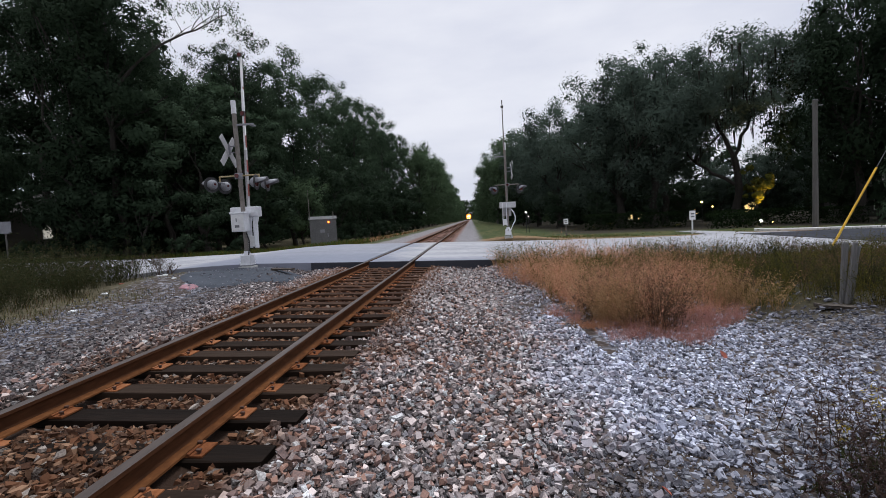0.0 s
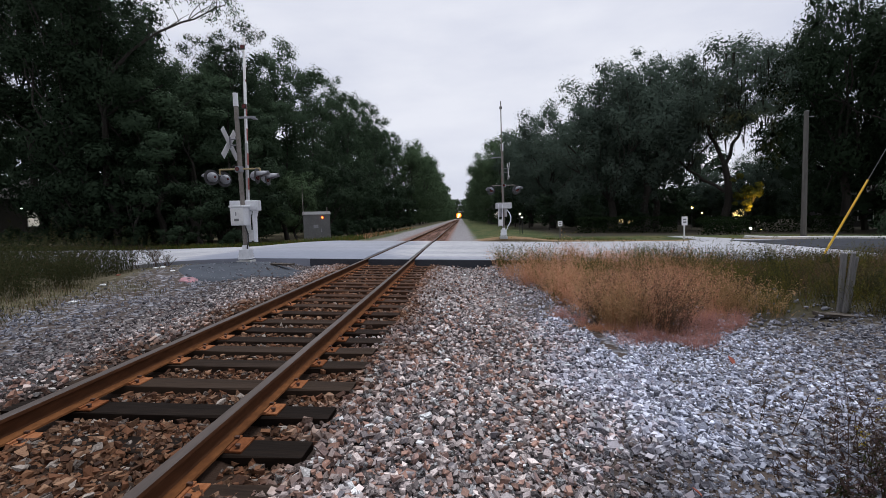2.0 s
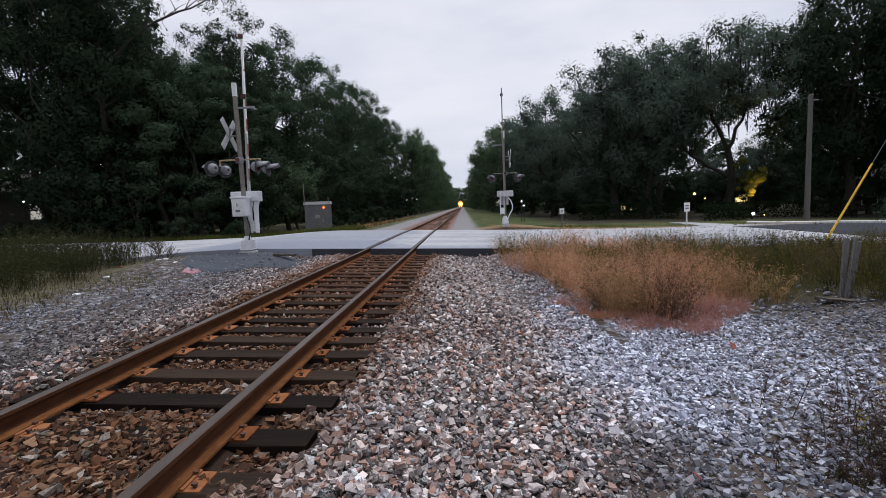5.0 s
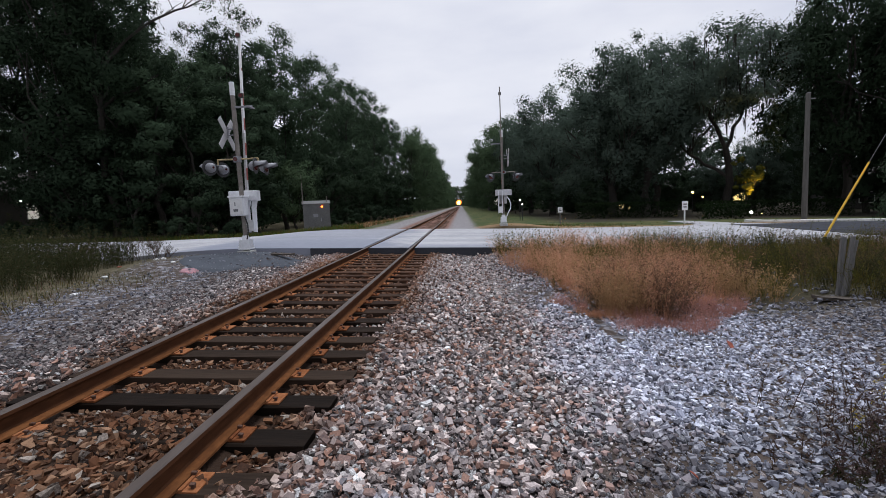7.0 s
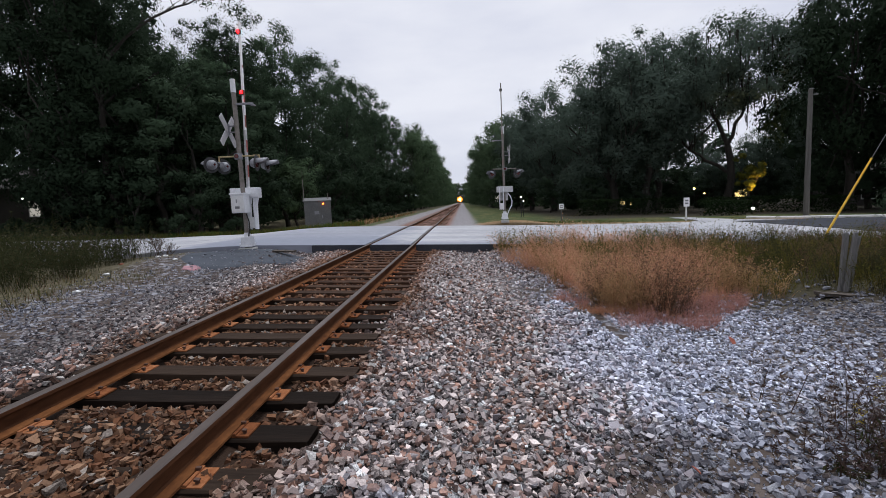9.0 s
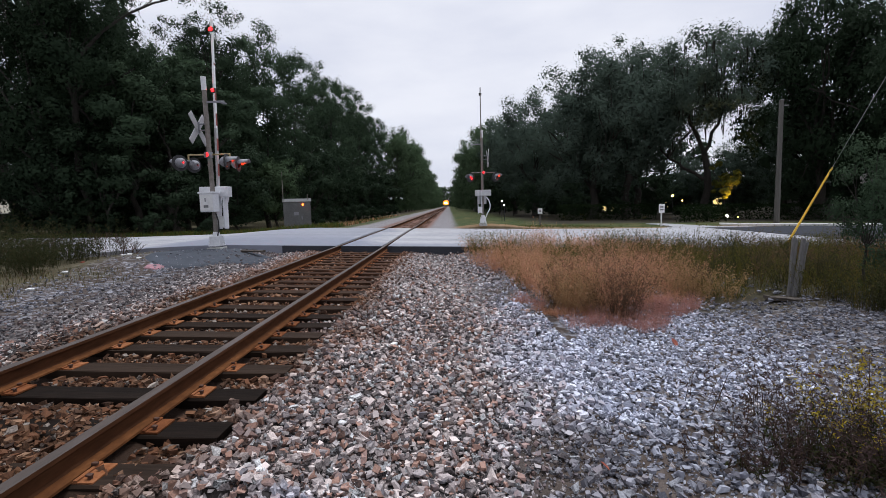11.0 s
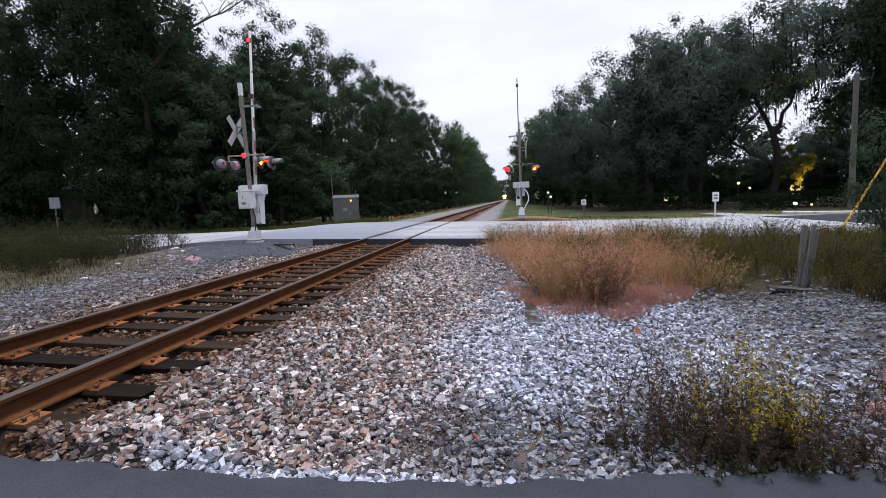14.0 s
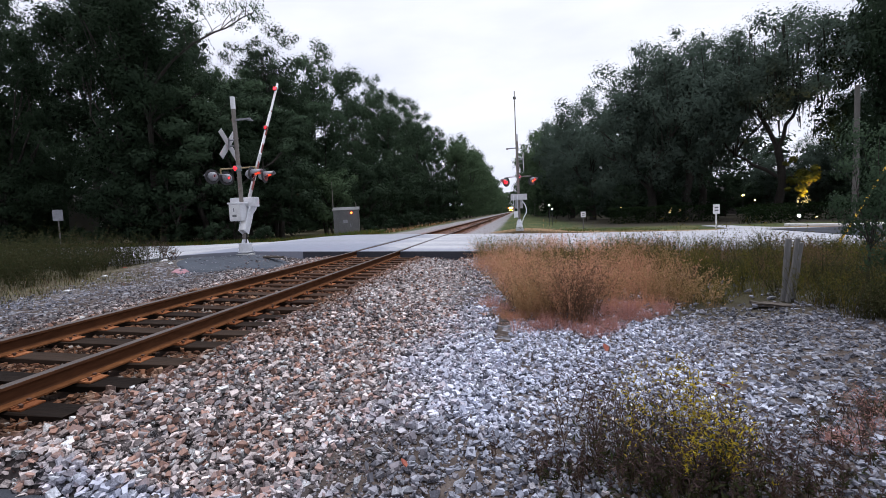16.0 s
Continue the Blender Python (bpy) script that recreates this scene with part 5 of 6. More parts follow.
def crown_leaves(cl, r, flat, leaves, size, rs, floor_z, shape):
    """Fine three-cornered leaves over the clumps, facing outward and up, round a coarse dark inside."""
    n = leaves
    mid, half, radius = shape
    reach = np.sqrt((cl[:, 0] / radius) ** 2 + (cl[:, 1] / radius) ** 2 + ((cl[:, 2] - mid) / half) ** 2)
    share = r ** 2 * (0.6 + 1.2 * np.clip(reach, 0, 1.1))
    pick = rs.choice(len(cl), n, p=share / share.sum())
    d = rs.normal(size=(n, 3))
    d /= np.linalg.norm(d, axis=1, keepdims=True)
    rad = rs.uniform(0.10, 1.0, (n, 1)) ** 0.7
    p = cl[pick] + d * rad * np.array([1.0, 1.0, flat]) * r[pick][:, None]
    p += 0.10 * r[pick][:, None] * np.stack([np.sin(5.1 * p[:, 1] / r.mean() + 2 * p[:, 2]), np.sin(4.3 * p[:, 2] / r.mean() + p[:, 0]), np.sin(4.7 * p[:, 0] / r.mean() + p[:, 1])], -1)
    out = np.stack([p[:, 0] / radius, p[:, 1] / radius, (p[:, 2] - mid) / half], -1)
    lean = d * 0.55 + out * 0.75 + np.array([0, 0, 0.30])
    nor = d * 0.7 + out * 0.5 + np.array([0, 0, 0.35]) + rs.normal(0, 0.20, (n, 3))
    nor /= np.linalg.norm(nor, axis=1, keepdims=True)
    a = np.cross(nor, rs.normal(size=(n, 3)))
    a /= np.linalg.norm(a, axis=1, keepdims=True) + 1e-9
    b = np.cross(nor, a)
    s = (size * rs.uniform(0.55, 1.4, n))[:, None]
    keep = p[:, 2] > floor_z
    v = np.stack([p + a * s, p - a * s * 0.6 + b * s * 0.6, p - a * s * 0.6 - b * s * 0.6], 1)[keep].reshape(-1, 3)
    f = np.arange(len(v)).reshape(-1, 3)
    lean = np.repeat(lean[keep], 3, 0)
    # the inside of each clump
    m = max(leaves // 16, 3 * len(cl)) if size > 0.05 else 1
    pick = rs.choice(len(cl), m, p=r ** 2 / (r ** 2).sum())
    q = cl[pick] + in_ball(rs, m) * np.array([1.0, 1.0, flat]) * r[pick][:, None] * 0.62
    q = q[q[:, 2] > floor_z + 0.3]
    inner, _ = leaf_quads(q, min(float(r.mean()) * 0.28, 2.4 * size), rs)
    k = len(v) + np.arange(len(inner)).reshape(-1, 4)
    f = np.concatenate([f, k[:, [0, 1, 2]], k[:, [0, 2, 3]]])
    q = np.stack([inner[:, 0] / radius, inner[:, 1] / radius, (inner[:, 2] - mid) / half + 0.3], -1)
    lean = np.concatenate([lean, q])
    return np.concatenate([v, inner]), f, lean / (np.linalg.norm(lean, axis=1, keepdims=True) + 1e-6)


TREE_MESHES = {}
OAK_FORKS = [((0, 0, 6.0), (-1.6, 0.2, 9.6), 0.22, 0.13), ((0, 0, 5.9), (1.5, -0.2, 9.4), 0.20, 0.12), ((0, 0, 3.6), (-3.4, 0.1, 5.6), 0.17, 0.11), ((-3.3, 0.1, 5.55), (-6.2, -0.4, 8.2), 0.11, 0.06)]


def tree_kind(key, height, radius, low, blobs, leaves, size, leaf_mat, seed, trunk_r=0.22, flat=0.75, moss=0, fork=0.35, puff=None, column=False, forks=(), foot=0.0):
    """Meshes of one kind of tree: trunk with limbs, and a crown of many small leaves in uneven clumps."""
    rs, rng = np.random.RandomState(seed), random.Random(seed)
    mid = (height + low) / 2
    half = (height - low) / 2
    d = in_ball(rs, blobs)
    d *= (0.72 + 0.28 * rs.uniform(size=(blobs, 1)))
    if column:
        d[:, 2] = rs.uniform(-1, 0.86, blobs)
        d[:, :2] *= 1.15
    cl = np.stack([d[:, 0] * radius, d[:, 1] * radius, mid + d[:, 2] * half], -1)
    cl[:, :2] *= (1.0 - 0.22 * np.clip((cl[:, 2:] - mid) / half, 0, 1) ** 2)
    r = (puff or radius * 0.26) * rs.uniform(0.55, 1.25, blobs)
    v, f, lean = crown_leaves(cl, r, flat, leaves, size, rs, 0.02 * height, (mid, half, radius))
    crown = fast_mesh("crown", v, f, leaf_mat, normals=lean)
    bm = fresh()
    fork_z = forks[0][0][2] if forks else low + fork * (height - low) * 0.4
    top = limb(bm, (foot, 0, -0.4), (rng.uniform(-0.3, 0.3), rng.uniform(-0.3, 0.3), fork_z), trunk_r * 1.25, trunk_r * 0.8, rng, 4, 10)
    trunk = bm_mesh("trunk", bm, BARK, True)
    bm = fresh()
    for a, b, r0, r1 in forks:
        end = limb(bm, a, b, r0, r1, rng, 4)
        for _ in range(4):
            q = cl[int(np.argmin(np.linalg.norm(cl - np.array(end) - rs.normal(size=3) * 2.2, axis=1)))]
            limb(bm, end, q, r1, r1 * 0.25, rng, 4)
    for i in range(0 if forks else 7):
        c = cl[rng.randrange(blobs)]
        p = limb(bm, top, c, trunk_r * 0.5, trunk_r * 0.14, rng, 4)
        for _ in range(2):
            q = cl[int(np.argmin(np.linalg.norm(cl - np.array(p) - rs.normal(size=3) * radius * 0.3, axis=1)))]
            limb(bm, p.lerp(top, 0.4), q, trunk_r * 0.2, trunk_r * 0.06, rng, 3)
    limbs = bm_mesh("branchwork", bm, BARK, True)
    strands = None
    if moss:
        c = cl[rs.randint(0, blobs, moss)] + rs.normal(size=(moss, 3)) * np.array([0.7, 0.7, 0.3])
        c[:, 2] -= 0.6
        n = len(c)
        ln, w = rs.uniform(0.5, 1.7, n), rs.uniform(0.05, 0.13, n)
        ang = rs.uniform(0, np.pi, n)
        ux = np.stack([np.cos(ang), np.sin(ang), 0 * ang], -1) * w[:, None]
        dn = np.stack([rs.normal(0, 0.08, n), rs.normal(0, 0.08, n), -ln], -1)
        v = np.stack([c - ux, c + ux, c + dn + ux * 0.15, c + dn - ux * 0.15], 1).reshape(-1, 3)
        strands = fast_mesh("hanging_moss", v, np.arange(4 * n).reshape(n, 4), MOSS)
    TREE_MESHES[key] = (trunk, limbs, crown, strands)


def tree(key, x, y, turn=0.0, scale=1.0, label="", name="tree", category="tree", group="trees of the wood", z=None, tall=None):
    trunk, limbs, crown, strands = TREE_MESHES[key]
    g = land_flat(x, y) if z is None else z
    root = base(name, pose(x, y, g - 0.1, 0, 0, turn) @ Matrix.Diagonal((scale, scale, tall or scale, 1)), label, category, group)
    for nm, me in (("trunk", trunk), ("branchwork", limbs), ("crown", crown), ("hanging_moss", strands)):
        if me:
            ob = new(nm, me)
            ob.parent = root
            if nm != "trunk":
                tagged(ob, kind="stuff")
    return root


tree_kind("wood_a", 19.5, 5.6, 1.5, 120, 36000, 0.098, LEAF_MID, 31, 0.24, puff=1.3)
tree_kind("wood_b", 19.0, 4.8, 0.8, 115, 36000, 0.100, LEAF, 32, 0.20, column=True)
tree_kind("wood_airy", 19.5, 5.2, 2.5, 110, 34000, 0.092, LEAF_MID, 46, 0.24, puff=0.95)
tree_kind("wood_d", 19.0, 4.8, 0.8, 115, 34000, 0.10, LEAF_MID, 48, 0.20, column=True)
tree_kind("wood_c", 20.0, 4.6, 6.0, 60, 22000, 0.09, LEAF, 33, 0.22, puff=1.35)
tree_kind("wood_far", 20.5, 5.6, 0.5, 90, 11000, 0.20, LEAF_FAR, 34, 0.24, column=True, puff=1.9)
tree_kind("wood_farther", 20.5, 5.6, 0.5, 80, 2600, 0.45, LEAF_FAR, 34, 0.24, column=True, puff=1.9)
tree_kind("wood_back", 20.0, 7.0, 0.3, 80, 2600, 0.50, LEAF, 35, 0.24, column=True)
tree_kind("wood_behind", 20.0, 6.6, 0.3, 90, 11000, 0.19, LEAF, 35, 0.24, column=True)
tree_kind("understory", 8.5, 3.4, 0.3, 50, 5600, 0.12, LEAF, 36, 0.12)
tree_kind("understory_light", 8.0, 3.3, 0.2, 50, 9000, 0.105, LEAF_FAR, 37, 0.12)
tree_kind("bush", 2.6, 1.7, 0.0, 26, 3200, 0.08, LEAF, 38, 0.05)
tree_kind("oak_a", 16.0, 8.6, 3.2, 250, 44000, 0.105, LEAF_OAK, 39, 0.42, moss=90, puff=1.3)
tree_kind("oak_b", 16.5, 7.8, 0.9, 250, 44000, 0.105, LEAF_OAK, 40, 0.40, puff=1.3)
tree_kind("oak_dark", 16.5, 7.8, 0.9, 150, 32000, 0.12, LEAF, 47, 0.36, puff=1.75)
tree_kind("oak_open", 17.0, 7.6, 8.1, 120, 36000, 0.10, LEAF_OAK, 41, 0.34, moss=260, puff=1.5, forks=OAK_FORKS, foot=0.7)
tree_kind("thin_top", 22.5, 4.0, 10.0, 44, 10000, 0.085, LEAF, 42, 0.24, puff=1.15)
tree_kind("branchy_shrub", 5.6, 2.2, 0.3, 36, 8000, 0.06, LEAF, 43, 0.07)
tree_kind("near_shrub", 2.6, 0.85, 0.5, 44, 9000, 0.026, LEAF_MID, 45, 0.03, puff=0.3)
tree_kind("garden_shrub", 4.4, 1.35, 0.9, 17, 3600, 0.085, LEAF_LIT, 44, 0.07)

DARK = "tall dark-green broadleaf tree in a dense wood"
rt = random.Random(77)
# the wood beyond the road, on the side of the signal with the crossbuck
for x, y, key, s, tall in ((-17.6, 34, "wood_airy", 1.1, 0.82), (-23, 31, "wood_b", 1.1, 1.15), (-29, 33, "wood_c", 1.15, 1.15), (-36, 31, "wood_b", 1.1, 1.2), (-42, 35, "wood_b", 1.1, 1.2),
                           (-18.6, 43, "wood_airy", 1.1, 1.06), (-29, 41, "wood_behind", 0.9, 1.15), (-34, 43, "wood_behind", 0.9, 1.15), (-20.4, 46, "wood_airy", 1.05, 1.10), (-19.6, 39.5, "wood_airy", 0.85, 0.90), (-20.2, 36.5, "wood_airy", 1.0, 0.90), (-22.5, 38.5, "wood_b", 0.9, 0.9), (-17.5, 52, "wood_a", 1.0, 1.20), (-24, 52, "wood_b", 1.0, 0.8),
                           (-16.8, 61, "wood_d", 1.05, 1.17), (-16.4, 70, "wood_a", 1.0, 1.26), (-15.6, 79, "wood_d", 1.12, 1.27), (-15.4, 88, "wood_d", 1.1, 1.26), (-19.5, 84, "wood_back", 0.9, 1.0), (-19.0, 96, "wood_back", 0.9, 1.05), (-18.0, 108, "wood_back", 0.9, 1.1), (-15.5, 98, "wood_airy", 1.05, 1.30), (-14.8, 108, "wood_d", 1.0, 1.26)):
    tree(key, x, y, rt.uniform(0, 360), s, DARK, tall=tall)
tree("wood_airy", -17.4, 38, 140, 0.95, DARK, tall=0.84)
tree("wood_b", -26.5, 37, 40, 1.0, DARK, tall=1.1)
tree("wood_b", -45, 41, 200, 1.1, DARK, tall=1.2)
tree("wood_airy", -19.6, 33, 20, 0.9, DARK, tall=0.84)
tree("thin_top", -19.0, 40.5, 310, 0.88, "slender tree with an airy open top")
tree("thin_top", -16.9, 40.0, 75, 0.93, "slender tree with an airy open top")
broken = tree("wood_c", -20.5, 29.5, 100, 0.95, "tall tree with a broken open crown", tall=1.1)
bm = fresh()
rb = random.Random(12)
to_tree = broken.matrix_basis.inverted()
bough = [Vector(c) for c in ((-20.4, 29.5, 10.6), (-18.6, 29.8, 12.7), (-17.0, 30.0, 13.8), (-15.3, 30.0, 14.4), (-13.8, 30.1, 14.9), (-12.4, 30.1, 15.4))]
for k, (a, b) in enumerate(zip(bough, bough[1:])):
    limb(bm, to_tree @ a, to_tree @ b, 0.10 - 0.015 * k, 0.085 - 0.015 * k, rb, 2, 6)
    for _ in range(3):
        limb(bm, to_tree @ a.lerp(b, rb.random()), to_tree @ (b + Vector((rb.uniform(-0.5, 1.0), rb.uniform(-0.6, 0.6), rb.uniform(0.2, 1.3)))), 0.035, 0.01, rb, 3, 4)
part("bare_bough", bm, BARK, broken, "bare arching bough")
rl = np.random.RandomState(13)
tips = np.array([to_tree @ Vector(c) for c in ((-17.6, 30, 15.2), (-16.2, 30, 15.8), (-14.9, 30.2, 16.0), (-13.6, 30, 15.9), (-12.3, 30, 15.7), (-13.2, 29.8, 14.5), (-11.9, 30, 14.9))])
spray = tips[rl.randint(0, len(tips), 900)] + rl.normal(0, 1, (900, 3)) * np.array([0.42, 0.35, 0.20])
ob = new("bough_foliage", fast_mesh("bough_foliage", *leaf_quads(spray, 0.085, rl), LEAF_MID))
ob.parent = broken
tagged(ob, kind="stuff")
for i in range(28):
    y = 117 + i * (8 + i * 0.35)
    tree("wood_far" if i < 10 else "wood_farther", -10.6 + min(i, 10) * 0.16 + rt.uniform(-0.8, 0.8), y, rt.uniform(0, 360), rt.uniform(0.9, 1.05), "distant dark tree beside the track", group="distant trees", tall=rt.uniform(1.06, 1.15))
for i in range(18):
    tree("wood_back", -25 - rt.uniform(0, 6) - (i % 3) * 9, 50 + i * 5.5, rt.uniform(0, 360), rt.uniform(0.95, 1.15), "dark tree deep in the wood", tall=0.8, group="trees deep in the wood")
for i in range(8):
    tree("wood_back", -54 - 4 * i + rt.uniform(-2, 2), 40 + rt.uniform(-4, 8), rt.uniform(0, 360), 1.15, "dark tree deep in the wood", tall=0.85, group="trees deep in the wood")
for x, y in ((-54, 44), (-60, 50), (-62, 72), (-55, 78), (-70, 66), (-48, 80), (-76, 60)):
    tree("wood_back", x, y, rt.uniform(0, 360), 1.15, "dark tree deep in the wood", tall=0.95, group="trees deep in the wood")
for x, y, key, s in ((-14.2, 46.0, "understory_light", 1.05), (-13.6, 36.0, "understory", 0.95), (-12.2, 50, "understory", 1.1), (-12.4, 59, "understory", 1.2), (-12.0, 68, "understory", 1.1), (-12.2, 78, "understory", 1.25),
                     (-11.8, 88, "understory", 1.2), (-11.5, 98, "understory", 1.2), (-11.0, 108, "understory", 1.3), (-15.5, 30.6, "understory", 0.62), (-19.0, 28.9, "understory", 0.95), (-21.6, 28.8, "understory", 0.9), (-23.6, 29.4, "understory", 0.75),
                     (-33.5, 29.5, "understory", 0.75), (-38, 30, "understory", 0.75), (-16.2, 36, "understory", 0.9), (-21, 37, "understory", 0.8), (-26, 36, "understory", 0.8)):
    tree(key, x, y, rt.uniform(0, 360), s, "leafy understory tree at the edge of the wood", name="understory_tree", group="understory trees")
for i in range(16):
    tree("bush", -10.8 + rt.uniform(-0.8, 0.6), 47 + i * 4.6, rt.uniform(0, 360), rt.uniform(0.7, 1.2), "low dark bush beside the track", name="bush", category="bush", group="bushes beside the track")
for i in range(9):
    tree("bush", -12.5 - 2.9 * i + rt.uniform(-0.5, 0.5), 28.9 + rt.uniform(-0.3, 0.5), rt.uniform(0, 360), rt.uniform(0.5, 0.95), "low dark bush at the edge of the wood", name="bush", category="bush", group="bushes at the wood's edge")

# live oaks beyond the road, on the other side
OAK = "broad dark live oak with grey hanging moss"
for x, y, key, s, tall in ((17.8, 47.5, "oak_b", 1.0, 1.02), (20.6, 46.5, "oak_a", 0.9, 1.10), (24.0, 52.0, "oak_a", 0.8, 1.16), (28.0, 46.0, "oak_open", 1.0, 1.08), (36.4, 42.5, "oak_dark", 1.0, 1.45), (41.5, 41.0, "oak_dark", 0.9, 1.25), (47, 38, "oak_dark", 1.1, 1.3), (43, 48, "wood_back", 1.1, 1.0), (14.2, 60, "oak_b", 0.92, 1.0),
                           (13.0, 71, "oak_a", 0.75, 0.98), (37, 31.5, "oak_dark", 0.8, 1.1), (46, 60, "oak_b", 0.85, 1.2), (39.5, 60, "oak_b", 0.56, 0.6), (34.0, 60, "oak_b", 0.4, 0.48), (53, 45, "wood_back", 1.0, 0.95), (22, 60, "wood_back", 1.0, 0.82), (27, 70, "wood_back", 0.7, 0.5), (34.5, 64, "wood_back", 0.7, 0.52), (30.5, 66, "wood_back", 0.7, 0.5)):
    tree(key, x, y, 0 if key == "oak_open" else rt.uniform(0, 360), s, OAK, name="live_oak", group="live oaks", tall=tall)
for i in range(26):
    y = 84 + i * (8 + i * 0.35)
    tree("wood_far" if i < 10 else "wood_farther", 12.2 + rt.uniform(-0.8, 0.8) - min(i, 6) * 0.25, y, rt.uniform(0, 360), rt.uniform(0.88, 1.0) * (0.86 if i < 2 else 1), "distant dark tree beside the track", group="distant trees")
for i in range(12):
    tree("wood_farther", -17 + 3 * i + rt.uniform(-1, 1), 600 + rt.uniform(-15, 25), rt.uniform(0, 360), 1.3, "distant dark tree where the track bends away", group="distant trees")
for i in range(12):
    tree("wood_back", 22 + rt.uniform(0, 8) + (i % 2) * 9, 78 + i * 6, rt.uniform(0, 360), rt.uniform(0.8, 0.95), "dark tree behind the oaks", group="trees behind the oaks")
for i in range(10):
    tree("wood_back", 40 + 6 * i, 72 + rt.uniform(-4, 8), rt.uniform(0, 360), 0.5 if i < 2 else 0.8, "dark tree behind the houses", group="trees behind the oaks")
for x, y, s in ((12.2, 52, 0.55), (14.8, 44.5, 0.5), (11.5, 62, 0.6), (10.8, 72, 0.7), (19.5, 46, 0.45), (10.2, 82, 0.8)):
    tree("understory", x, y, rt.uniform(0, 360), s, "leafy understory tree beneath the oaks", name="understory_tree", group="understory trees")
for i in range(13):
    tree("understory", 17.5 + 3.6 * i + rt.uniform(-0.8, 0.8), 58 + rt.uniform(-2, 3), rt.uniform(0, 360), rt.uniform(0.55, 0.72), "leafy understory tree before the houses", name="understory_tree", group="understory trees")
tree("garden_shrub", 28.4, 43.0, 20, 1.35, "garden shrub lit yellow from below by a lamp", name="garden_shrub", category="shrub")
tree("near_shrub", 10.12, 8.0, 30, 0.8, "slender leafy green shrub rising from the grass", name="roadside_shrub", category="shrub", tall=1.18)
tree("branchy_shrub", 19.5, 13.4, 130, 0.9, "leafy green shrub beside the road", name="roadside_shrub", category="shrub")


def distant_wood(x0, x1, y0, y1, height, n, seed):
    rs_ = np.random.RandomState(seed)
    x = rs_.uniform(x0, x1, n)
    y = y0 + (y1 - y0) * rs_.uniform(size=n)
    top = height * (0.8 + 0.2 * np.sin(0.5 * x) * np.sin(0.3 * x + 1))
    p = np.stack([x, y, rs_.uniform(0, 1, n) * top - 1.0], -1)
    v, f = leaf_quads(p, 1.0, rs_)
    ob = new("distant_wood", fast_mesh("distant_wood", v, f, LEAF))
    return tagged(ob, "dark distant wood closing the view", "wood", kind="stuff")


distant_wood(-170, -28, 100, 135, 17, 9000, 1)
distant_wood(24, 190, 96, 125, 9, 9000, 2)
distant_wood(-160, -52, 44, 60, 17, 9000, 3)
distant_wood(62, 170, 58, 72, 14, 7000, 4)


def hedge(x0, x1, y, depth, height, seed):
    rs = np.random.RandomState(seed)
    n = int(1500 * (x1 - x0) / 4)
    p = np.stack([rs.uniform(x0, x1, n), y + rs.uniform(-depth / 2, depth / 2, n), rs.uniform(0.05, height, n)], -1)
    side = rs.randint(0, 3, n)
    p[side == 0, 1] = y - depth / 2 + rs.normal(0, 0.05, (side == 0).sum())
    p[side == 1, 2] = height + rs.normal(0, 0.05, (side == 1).sum())
    p[:, 2] += land(p[:, 0], p[:, 1])
    v, f = leaf_quads(p, 0.09, rs)
    ob = new("hedge", fast_mesh("hedge", v, f, LEAF_HEDGE))
    return tagged(ob, "dark clipped evergreen hedge on the lawn", "hedge", "hedges")


hedge(19.9, 23.35, 34.8, 1.2, 1.05, 1)
hedge(12.5, 21.0, 41.0, 1.4, 1.3, 2)
hedge(22.5, 34.5, 39.5, 1.2, 1.25, 3)
hedge(35.0, 52.0, 36.0, 1.2, 1.2, 4)


# ---- houses behind the trees ----
def house(m, w, d, h, label, lights):
    root = base("house", m, label, "house", "houses behind the trees")
    bm = fresh()
    box(bm, -w / 2, w / 2, -d / 2, d / 2, -0.4, h)
    part("wall", bm, WALL, root)
    bm = fresh()
    e = 0.6
    v = [bm.verts.new(c) for c in ((-w / 2 - e, -d / 2 - e, h), (w / 2 + e, -d / 2 - e, h), (w / 2 + e, d / 2 + e, h), (-w / 2 - e, d / 2 + e, h), (-w / 2 + 2.5, 0, h + d * 0.24), (w / 2 - 2.5, 0, h + d * 0.24))]
    for f in ((0, 1, 5, 4), (2, 3, 4, 5), (0, 4, 3), (1, 2, 5), (3, 2, 1, 0)):
        bm.faces.new([v[i] for i in f])
    bmesh.ops.recalc_face_normals(bm, faces=bm.faces)
    part("roof", bm, ROOF, root)
    for x, z, ww, hh, mat in lights:
        bm = fresh()
        for a, b, c, e2 in ((x - ww / 2 - 0.08, x + ww / 2 + 0.08, z - 0.08, z), (x - ww / 2 - 0.08, x + ww / 2 + 0.08, z + hh, z + hh + 0.08), (x - ww / 2 - 0.08, x - ww / 2, z, z + hh), (x + ww / 2, x + ww / 2 + 0.08, z, z + hh)):
            box(bm, a, b, -d / 2 - 0.06, -d / 2 - 0.005, c, e2)
        win = part("window", bm, DULL_WHITE, root)
        bm = fresh()
        box(bm, x - ww / 2, x + ww / 2, -d / 2 - 0.03, -d / 2 - 0.008, z, z + hh)
        part("pane", bm, mat, win)
    return root


